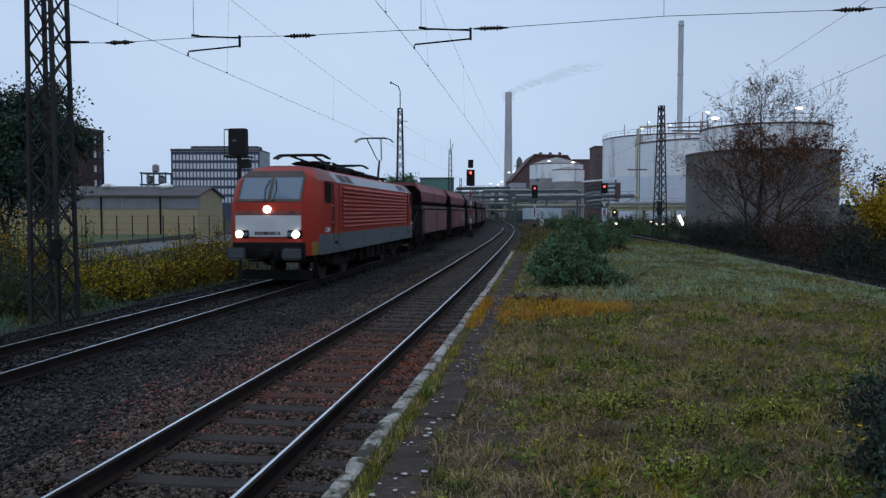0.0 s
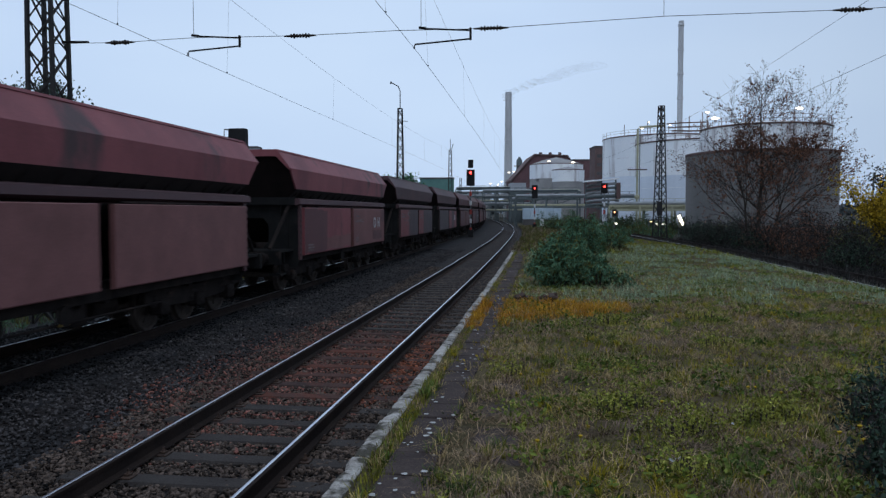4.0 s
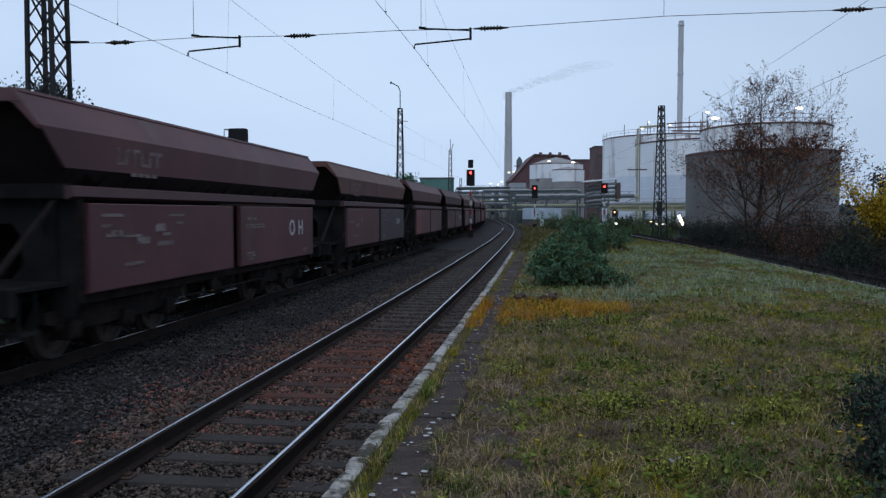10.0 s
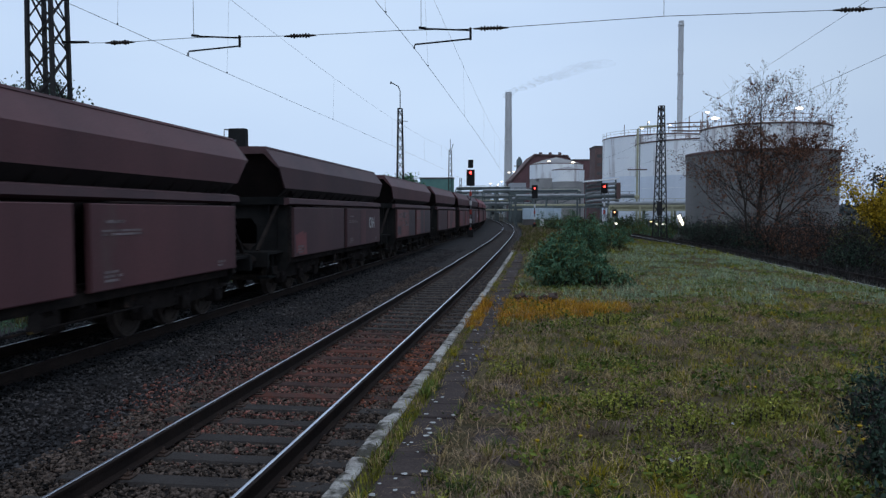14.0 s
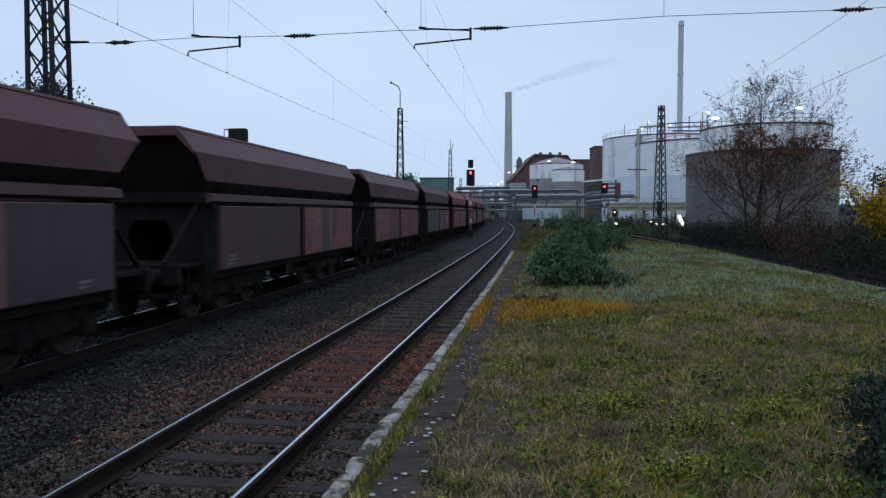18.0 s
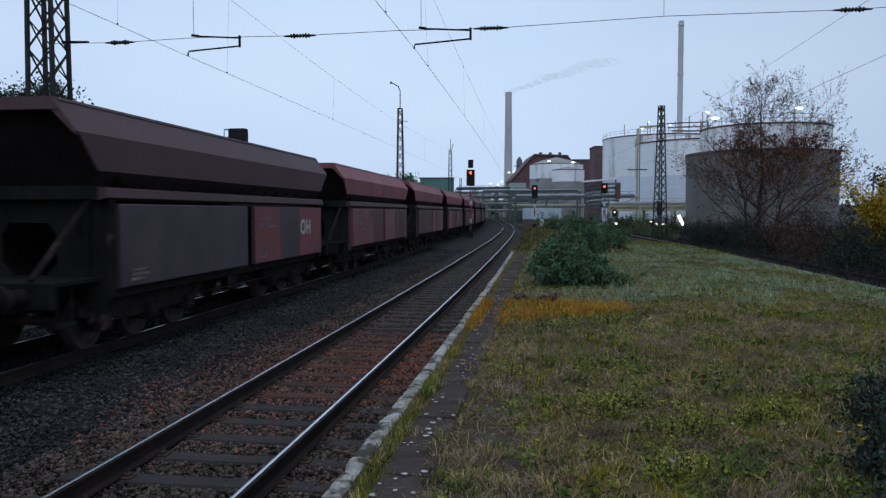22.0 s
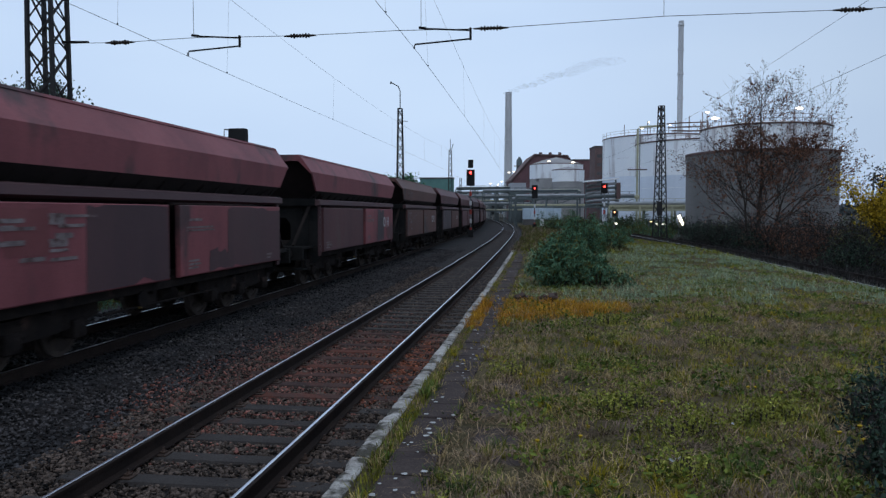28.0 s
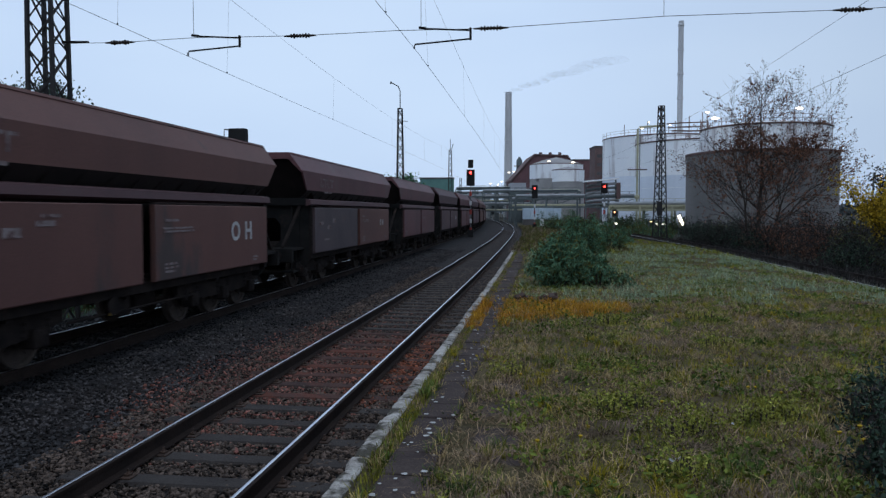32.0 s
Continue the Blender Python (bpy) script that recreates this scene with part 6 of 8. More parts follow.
tagged(part("gravel_road", Shape().grid([[(x + 0.3 * wob(y, x, 0.2), y, -0.435) for x in (-26.4, -24.0, -20.5)] for y in range(12, 120, 4)]), M_GRAVEL), "pale grey gravel road beside the yard", "road", kind="structure")
wallt = thing("low_wall", Matrix.Identity(4), "low dark retaining wall beyond the gravel road", "wall")
for i in range(14):
    y = 34 + i * 5
    part("wall_block", Shape().box(-27.2, -26.75, y + 0.02, y + 4.98, -0.6, -0.05, 0.03), M_ROOFDARK, wallt)

# dark tower and the blue-grey offices
t, w, d = house("tower_block", -98.0, -70.0, 150.0, 155.4, 18.6, M_TOWER, "dark plum-brown tower block with few windows", "building", turn=-9)
for i in range(5):
    for y in (-0.2, 1.3):
        part("window", Shape().box(w - 0.03, w + 0.05, y - 0.35, y + 0.35, 4.6 + i * 2.9, 5.9 + i * 2.9, 0.02), M_PANE if y < 0 else M_OFFICE, t)
part("lift_house", Shape().box(-9, 9.5, -2, 2, 19.0, 20.2, 0.05), M_ROOFDARK, t)
t, w, d = house("office_block", -84.0, -56.6, 230.0, 243.0, 21.2, M_OFFICE, "slate-blue office block with rows of pale windows", "building")
pm = shared("pane", M_PANE, lambda: Shape().box(-0.36, 0.36, -0.05, 0.03, -0.85, 0.85, 0.02))
for row in range(6):
    z = 19.2 - row * 2.62
    for i in range(25):
        part("window", pm, M_PANE, t, m=Matrix.Translation((-w + 0.9 + i * 1.065, -d, z)))
part("end_wall", Shape().box(w, w + 0.12, -d, d, -0.5, 21.2), M_PALEWALL, t, "pale end wall")
part("parapet", Shape().box(-w - 0.1, w + 0.1, -d - 0.15, -d - 0.02, 21.0, 21.9), M_PALEWALL, t)
part("plant_room", Shape().box(-w + 5, w - 1.5, -3, 3, 21.6, 23.0), M_ROOFDARK, t)
t = thing("process_frame", at_xy(-77.0, 200.0), "open steel process frame between the buildings", "steel structure")
for x in (-3.2, 0, 3.2):
    for y in (-2, 2):
        part("column", Shape().box(x - 0.15, x + 0.15, y - 0.15, y + 0.15, -0.5, 13.0), M_RACK, t)
for z in (3.5, 6.5, 9.5, 12.5):
    part("deck", Shape().box(-3.6, 3.6, -2.4, 2.4, z, z + 0.35), M_RACK, t)
for x, z in ((-1.8, 9.9), (1.4, 9.9), (-0.2, 12.9)):
    part("vessel", Shape().lathe([(0.3, 0), (0.9, 0.4), (0.9, 1.9), (0.3, 2.3)], 14, c=(x, 0, z)), M_PIPE, t)
house("shed", -96.0, -72.0, 190.0, 199.0, 6.2, M_TEAL, "low faded green shed roof behind the warehouse", "shed", ridge=1.2)
house("shed", -7.0, 3.4, 230.0, 250.0, 12.6, M_TEAL, "faded teal sheet-clad shed beyond the train", "shed")

# the works' red-brown halls
t = thing("factory_hall", Matrix.Identity(4), "dark red gabled factory hall", "factory building")
part("wall", Shape().prism([(24.5, -0.5), (24.5, 13.5), (32.3, 22.2), (43.6, 21.8), (44.9, 20.2), (44.9, -0.5)], "y", 262, 288), M_BRICK, t)
part("roof", Shape().prism([(24.2, 13.4), (32.2, 22.3), (43.7, 21.9), (45.2, 20.1), (45.2, 20.5), (43.8, 22.4), (32.1, 22.8), (24.2, 13.9)], "y", 261.5, 288.5), M_BROWNWALL, t)
for i in range(3):
    part("roof_vent", Shape().box(34 + i * 3.4, 35 + i * 3.4, 263, 264, 22.2, 23.4), M_BROWNWALL, t)
for i in range(4):
    for j in range(2):
        part("window", Shape().box(30.5 + i * 3.2, 32.3 + i * 3.2, 261.9, 262.0, 12.2 + j * 3.6, 14.2 + j * 3.6), M_PANE if (i + j) % 3 else M_ROOFDARK, t)
house("factory_hall", 44.9, 53.5, 258.0, 280.0, 20.2, M_BRICK, "flat-roofed dark red factory hall", "factory building")
t, w, d = house("stair_tower", 43.7, 47.4, 214.0, 222.0, 20.9, M_BROWNWALL, "brown sheet-clad stair tower by the tanks", "tower")
for i in range(7):
    part("louvre", Shape().box(-w + 0.5, w - 0.5, -d - 0.08, -d, 3 + i * 2.5, 3.9 + i * 2.5), M_ROOFDARK, t)
t, w, d = house("pump_house", 18.2, 21.8, 200.0, 208.0, 8.0, M_RACK, "dark pump house with a pale upper room among pipes", "shed")
part("upper_room", Shape().box(-w + 0.1, w + 0.6, -d + 0.2, d - 0.2, 8.4, 10.2, 0.05), M_PALEWALL, t, "pale upper room")
house("factory_hall", 8.0, 19.0, 300.0, 330.0, 9.5, M_CONCRETE, "low grey hall behind the pipe bridge", "factory building")
t = thing("process_column", at_xy(41.0, 400.0), "dark process column beside the chimney", "column")
part("vessel", Shape().lathe([(2.4, -0.5), (2.4, 22), (1.6, 24), (1.6, 30), (0.4, 32)], 20), M_RACK, t, smooth=True)
for z in (10, 16, 21, 27):
    part("gallery", Shape().lathe([(3.1, z), (3.1, z + 0.25)], 20), M_RIM, t)

# pipe bridges
def pipe_rack(x0, y0, x1, y1, z0, z1, levels, label, bay=6.0, steel=M_RACK):
    a, b = Vector((x0, y0, 0)), Vector((x1, y1, 0))
    n = max(2, round((b - a).length / bay))
    t = thing("pipe_rack", Matrix.Identity(4), label, "pipe rack", "pipe racks")
    side_v = (b - a).normalized().cross(Vector((0, 0, 1))) * 1.1
    for i in range(n + 1):
        p = a.lerp(b, i / n)
        for q in (-1, 1):
            part("post", Shape().beam(p + side_v * q + Vector((0, 0, -0.5)), p + side_v * q + Vector((0, 0, z1)), 0.26), steel, t)
    for lv in range(levels):
        z = z0 + (z1 - z0) * lv / max(1, levels - 1)
        for q in (-1, 1):
            part("girder", Shape().beam(a + side_v * q + Vector((0, 0, z)), b + side_v * q + Vector((0, 0, z)), 0.16, 0.26), steel, t)
        for j, r in enumerate((0.16, 0.24, 0.12, 0.2)):
            o = side_v * (-0.8 + j * 0.5) + Vector((0, 0, z + r + 0.12))
            part("pipe", Shape().tube([a + o, b + o], r, 8), (M_PIPE, M_PIPEDARK, M_PIPE, M_YELLOWSTEEL)[(j + lv) % 4], t, smooth=True)
    s = Shape()
    for i in range(n):
        p, q = a.lerp(b, i / n) - side_v, a.lerp(b, (i + 1) / n) - side_v
        s.beam(p + Vector((0, 0, z0)), q + Vector((0, 0, z1)), 0.1)
    for k in range(n * 3 + 1):
        p = a.lerp(b, k / (n * 3)) - side_v
        s.beam(p + Vector((0, 0, z1)), p + Vector((0, 0, z1 + 1.0)), 0.05)
    for h in (0.5, 1.0):
        s.beam(a - side_v + Vector((0, 0, z1 + h)), b - side_v + Vector((0, 0, z1 + h)), 0.05)
    part("bracing", s, steel, t, "bracing and walkway railing")
    return t


pipe_rack(13.0, 132.0, 34.0, 128.0, 3.2, 4.9, 2, "grey pipe rack carrying silver pipes")
pipe_rack(5.0, 236.0, 24.0, 226.0, 5.6, 9.4, 3, "tall pipe bridge across the line")
pipe_rack(-6.0, 280.0, 34.0, 268.0, 7.5, 9.5, 2, "far grey pipe bridge across the tracks")
pipe_rack(16.0, 170.0, 30.0, 164.0, 3.5, 6.8, 3, "stacked pipe rack below the silos")
pipe_rack(24.0, 106.0, 35.5, 100.0, 2.6, 3.2, 2, "low faded-yellow pipe rack before the tanks", 4.0, M_YELLOWSTEEL)
pipe_rack(10.5, 192.0, 27.5, 186.0, 2.6, 7.6, 4, "dense stacked pipe bridge before the halls", 4.0)
pipe_rack(4.0, 210.0, 20.0, 204.0, 4.4, 8.8, 3, "dark pipe bridge beside the line", 5.0)
t = thing("pipe_bundle", Matrix.Identity(4), "bundle of bent silver pipes", "pipes")
for i in range(6):
    z = 3.6 + i * 0.62
    part("pipe", Shape().tube([(22.6, 117.6, z - 0.3), (24.0, 117.0, z - 0.1), (26.8, 116, z + 0.05), (27.4, 116.2, z - 0.1), (27.6, 117.5, z - 0.9), (27.6, 118.0, -0.4)], 0.22, 8), M_PIPE if i % 2 else M_RACK, t, smooth=True)
for x in (22.6, 25.0, 27.3):
    part("post", Shape().box(x - 0.1, x + 0.1, 117.4, 117.7, -0.5, 7.4), M_RACK, t)
part("cover", Shape().prism([(22.2, 7.0), (27.4, 7.45), (27.4, 7.65), (22.2, 7.2)], "y", 115.6, 118.4), M_TANKWHITE, t, "white sheet cover")
part("brace", Shape().box(27.0, 27.6, 115.5, 115.8, 4.4, 6.9, 0.03), M_BROWNWALL, t, "rust-brown bracket")
t = thing("goods_container", at_xy(17.3, 130.0, 0, -3), "pale blue panelled container on a dark base", "container")
part("base", Shape().box(-3.3, 3.3, -1.2, 1.2, -0.5, 1.05), M_ROOFDARK, t)
for i in range(5):
    part("panel", Shape().box(-3.3 + i * 1.32, -2.02 + i * 1.32, -1.25, 1.2, 1.08, 3.0, 0.03), M_ICEBLUE, t)
t = thing("vent_mast", at_xy(28.2, 108.0), "slim yellowish vent pipe with a lamp arm", "pipe mast")
part("pipe", Shape().tube([(0, 0, -0.5), (0, 0, 14.3), (0.3, 0, 14.6), (4.2, 0.8, 14.9)], 0.16, 8), M_YELLOWSTEEL, t)
part("platform", Shape().box(-1.3, 1.3, -0.4, 0.4, 8.4, 8.55), M_RIM, t)
part("valve", Shape().ball((0, 0, 4.5), 0.4), M_YELLOWSTEEL, t)

t = thing("pipe_run", Matrix.Identity(4), "rusty roof pipes and gantry on the tank tops", "pipes")
for y0, z in ((113.5, 15.6), (114.2, 16.3)):
    part("pipe", Shape().tube([(35.6, y0 + 4.5, z), (37.2, y0 + 3.0, z), (41.5, y0 + 2.6, z + 0.1), (41.6, y0 + 2.6, 14.0)], 0.11, 6), M_RIM, t)
for x, h in ((36.4, 16.6), (38.6, 17.4), (40.4, 16.8), (41.4, 18.2)):
    part("post", Shape().box(x - 0.05, x + 0.05, 117.0, 117.1, 13.6, h), M_RIM, t)
for x, h in ((31.0, 19.2), (36.0, 19.0), (47.0, 18.9)):
    part("post", Shape().box(x + 4.0 - 0.05, x + 4.0 + 0.05, 144.0, 144.1, 16.8, h), M_RIM, t)
part("walkway", Shape().box(36.0, 42.0, 116.6, 117.6, 15.0, 15.12), M_RIM, t)

# lamps of the works
for x, y, z, w, warm in ((26.3, 185, 15.0, 0.8, 0), (32.1, 184, 14.6, 1.0, 0), (29.0, 109, 14.6, 0.75, 0), (38.6, 140, 19.2, 0.45, 0), (42.6, 140, 18.6, 0.5, 0),
                          (36.1, 102, 15.9, 0.6, 0), (35.0, 96, 14.35, 1.1, 0), (43.4, 91, 14.95, 1.0, 0), (24.7, 86, 0.93, 0.5, 0), (25.6, 86, 0.9, 0.5, 0),
                          (26.0, 81, 1.3, 0.4, 0), (35.2, 60, 5.2, 0.4, 1), (35.6, 60, 2.7, 0.25, 1), (31.0, 350, 21.0, 1.2, 0), (27.8, 350, 16.6, 1.3, 0), (34.5, 350, 17.5, 1.1, 1),
                          (26.0, 352, 15.4, 0.9, 0), (22.4, 352, 15.8, 1.0, 1), (33.4, 352, 21.4, 0.9, 0), (4.6, 330, 10.2, 1.6, 0), (2.2, 330, 10.0, 1.2, 1), (24.1, 86, 1.2, 0.25, 1), (19.6, 84, 0.95, 0.3, 0), (20.5, 88, 1.0, 0.3, 0)):
    t = thing("works_lamp", at_xy(x, y, z), "small lit lamp of the works", "lamp", "works lamps")
    part("bulb", Shape().ball((0, 0, 0), (w * 0.46, w * 0.3, w * 0.15), 10), M_LAMPWARM if warm else M_LAMP, t, smooth=True)
    part("bracket", Shape().box(-0.06, 0.06, 0.1, 0.8, -0.05, 0.12), M_RACK, t)
    if 30 < x < 46 and 88 < y < 104:
        d = Vector((43.1 - x, 100.0 - y, 0)).normalized() * (Vector((43.1 - x, 100.0 - y, 0)).length - 7.9)
        part("arm", Shape().tube([(0, 0.1, 0.05), (d.x, d.y, 0.05), (d.x, d.y, 13.2 - z)], 0.05, 6), M_RIM, t)
    else:
        part("pole", Shape().tube([(0, 0.8, -z - 0.6), (0, 0.8, 0.1)], 0.07, 6), M_RACK, t)
t = thing("tube_lamp", at_xy(26.0, 81.0, 1.4), "tilted lit tube lamp near the mast", "lamp")
part("tube", Shape().tube([(-0.28, 0, 0.55), (0.28, 0, -0.55)], 0.16, 8), M_LAMP, t)
part("post", Shape().beam((0, 0.2, -1.9), (0, 0.2, 0), 0.08), M_RACK, t)

# smoke of the chimney: soft rigid puffs that drift off
def smoke(name, most):
    m = bpy.data.materials.new(name)
    m.use_nodes = True
    n_, k_ = m.node_tree.nodes, m.node_tree.links
    n_.clear()
    so, smx, st_, sd_, sno, stc, srm = (n_.new("ShaderNode" + q) for q in ("OutputMaterial", "MixShader", "BsdfTransparent", "BsdfDiffuse", "TexNoise", "TexCoord", "MapRange"))
    sd_.inputs[0].default_value = (0.42, 0.43, 0.46, 1)
    sno.inputs["Scale"].default_value = 0.35
    k_.new(stc.outputs["Object"], sno.inputs["Vector"])
    k_.new(sno.outputs["Fac"], srm.inputs[0])
    srm.inputs[1].default_value, srm.inputs[2].default_value, srm.inputs[3].default_value, srm.inputs[4].default_value = 0.3, 0.75, 0.0, most
    k_.new(srm.outputs[0], smx.inputs[0])
    k_.new(st_.outputs[0], smx.inputs[1])
    k_.new(sd_.outputs[0], smx.inputs[2])
    k_.new(smx.outputs[0], so.inputs[0])
    return m


M_SMOKES = [smoke("thin_grey_smoke", q) for q in (0.13, 0.10, 0.07, 0.045)]
PUFFS = []
plume = thing("smoke_plume", at_xy(36.8, 420.0, 69.5), "thin grey smoke drifting off the chimney", "smoke")
for i in range(14):
    q = i / 13
    r = 1.0 + 1.9 * q
    s = Shape().ball((0, 0, 0), (r * 3.1, r * 1.1, r * 0.85), 14)
    s.v = [tuple(Vector(v) * (1 + 0.35 * noise.noise(Vector(v) * 0.6 + Vector((i * 5.0, 0, 0))))) for v in s.v]
    ob = part("puff", s, M_SMOKES[min(3, int(q * 4))], plume, smooth=True)
    PUFFS.append((ob, q * 62.0 - 14.0, random.Random(i).uniform(-1, 1)))


def plume_place(d, side):
    """A place d metres along the plume; below nought it is still in the flue."""
    if d < 0:
        return Vector((0, 0, d * 0.35))
    return Vector((d * 0.93, side * 0.04 * d, 0.35 * d - 0.0008 * d * d + side * 0.035 * d))


# ---- plants ----
def leaf_quads(c, size, rng, droop=0.0, aspect=0.45):
    """Small folded leaves round the places c: two triangles each, turned at random."""
    n = len(c)
    a = rng.normal(size=(n, 3))
    a[:, 2] -= droop
    a /= np.linalg.norm(a, axis=1)[:, None]
    b = np.cross(a, rng.normal(size=(n, 3)))
    b /= np.linalg.norm(b, axis=1)[:, None] + 1e-9
    s = (size * (0.6 + 0.8 * rng.random(n)))[:, None]
    nn = np.cross(a, b) * s * 0.12
    v = np.stack([c - a * s * 0.5, c + b * s * aspect * 0.5 + nn, c + a * s * 0.5, c - b * s * aspect * 0.5 + nn], 1)
    f = np.array([(0, 1, 2), (0, 2, 3)])[None] + (np.arange(n) * 4)[:, None, None]
    return v.reshape(-1, 3), f.reshape(-1, 3)


def leaf_part(name, c, size, material, parent, rng, droop=0.0, aspect=0.45, label=""):
    v, f = leaf_quads(np.asarray(c, float), size, rng, droop, aspect)
    ob = bulk(name, v, f, material, label, "", "")
    ob.parent = parent
    return ob


def grow(rng, base, direction, length, radius, depth, spread_a, up, out, tips, splits=(2, 4)):
    """Branches: lists of (points, radii); tips gathers the ends."""
    pts, rs = [Vector(base)], [radius]
    d = Vector(direction).normalized()
    n = 4 if depth > 1 else 3
    for i in range(n):
        d = (d + Vector(rng.normal(size=3)) * 0.10 + Vector((0, 0, up))).normalized()
        pts.append(pts[-1] + d * length / n)
        rs.append(radius * (1 - 0.62 * (i + 1) / n))
    out.append((pts, rs, depth))
    if depth == 0:
        tips += pts[1:]
        return
    for i in range(int(rng.integers(splits[0], splits[1] + 1)) + (1 if depth > 1 else 0)):
        q = rng.uniform(0.3, 1.0)
        j = min(n - 1, int(q * n))
        p = pts[j].lerp(pts[j + 1], q * n - j)
        axis = Vector(rng.normal(size=3)).cross(d).normalized()
        nd = Matrix.Rotation(rng.uniform(0.5, 1.0) * spread_a, 3, axis) @ d
        grow(rng, p, nd, length * rng.uniform(0.55, 0.8), rs[j] * 0.6, depth - 1, spread_a, up, out, tips, splits)


def tree(m, height, depth, seed, label, leaf_mat, leaf_n, leaf_size, stems=1, spread_a=0.75, up=0.05, first=0.36, trunk_r=0.16, jitter=0.35, splits=(2, 4), crown_label=""):
    rng = np.random.default_rng(seed)
    t = thing("tree", m, label, "tree", "trees")
    segs, tips = [], []
    for i in range(stems):
        lean = Vector((rng.normal() * 0.22, rng.normal() * 0.22, 1)) if stems > 1 else Vector((0, 0, 1))
        grow(rng, Vector((rng.normal() * 0.25 * (stems > 1), rng.normal() * 0.25 * (stems > 1), -0.55)), lean, height * first, trunk_r, depth, spread_a, up, segs, tips, splits)
    top = max(p.z for ps, _, _ in segs for p in ps)
    k = height / top
    for nm, want in (("trunk", lambda d: d == depth), ("limb", lambda d: depth > d >= depth - 1), ("twigs", lambda d: d < depth - 1)):
        s = Shape()
        for ps, rs, d in segs:
            if want(d):
                s.tube([p * k for p in ps], [max(r, 0.007) for r in rs], 7 if d == depth else 5 if d >= depth - 1 else 3, caps=d == depth)
        if s.v:
            wood = part(nm if nm != "twigs" else "crown_twig", s, M_BARK, t, kind_label(nm), smooth=d == depth)
            if nm != "trunk":
                tagged(wood, kind="stuff")
    if leaf_n:
        tp = np.array([tuple(p * k) for p in tips])
        c = tp[rng.integers(0, len(tp), leaf_n)] + rng.normal(size=(leaf_n, 3)) * jitter
        leaf_part("crown", c, leaf_size, leaf_mat, t, rng, 0.3, 0.6, crown_label)
    return t


def kind_label(nm):
    return {"trunk": "", "limb": "", "twigs": "fine bare twigs"}[nm]


def shrub(m, lobes, n, leaf_size, leaf_mats, seed, label, stems=14, aspect=0.35, name="shrub", droop=0.2):
    """A shrub of leaning stems with leaves gathered round them. lobes: (x, y, width, depth, height)."""
    rng = np.random.default_rng(seed)
    t = thing(name, m, label, "shrub", "shrubs")
    s = Shape()
    places = []
    for x, y, w, d, h in lobes:
        for i in range(stems):
            a, q = rng.uniform(0, 2 * math.pi), rng.random() ** 0.5
            top = Vector((x + math.cos(a) * q * w, y + math.sin(a) * q * d, h * rng.uniform(0.4, 1.12) * (1 - 0.45 * q * q)))
            foot = Vector((x + math.cos(a) * q * w * 0.72, y + math.sin(a) * q * d * 0.72, -0.15))
            midp = foot.lerp(top, 0.5) + Vector((0, 0, 0.12 * h))
            s.tube([foot, midp, top], [0.016, 0.011, 0.005], 4)
            for j in range(max(1, int(n / (len(lobes) * stems)))):
                u = rng.random() ** 0.8
                p = (foot.lerp(midp, u * 2) if u < 0.5 else midp.lerp(top, u * 2 - 1))
                places.append((p.x + rng.normal() * 0.13 * (0.4 + h * 0.3), p.y + rng.normal() * 0.13 * (0.4 + h * 0.3), max(0.02, p.z + rng.normal() * 0.10)))
    tagged(part("stem", s, M_BARK, t), kind="stuff")
    places = np.array(places)
    pick = rng.integers(0, len(leaf_mats), len(places))
    for i, lm in enumerate(leaf_mats):
        leaf_part("foliage", places[pick == i], leaf_size, lm, t, rng, droop, aspect)
    return t


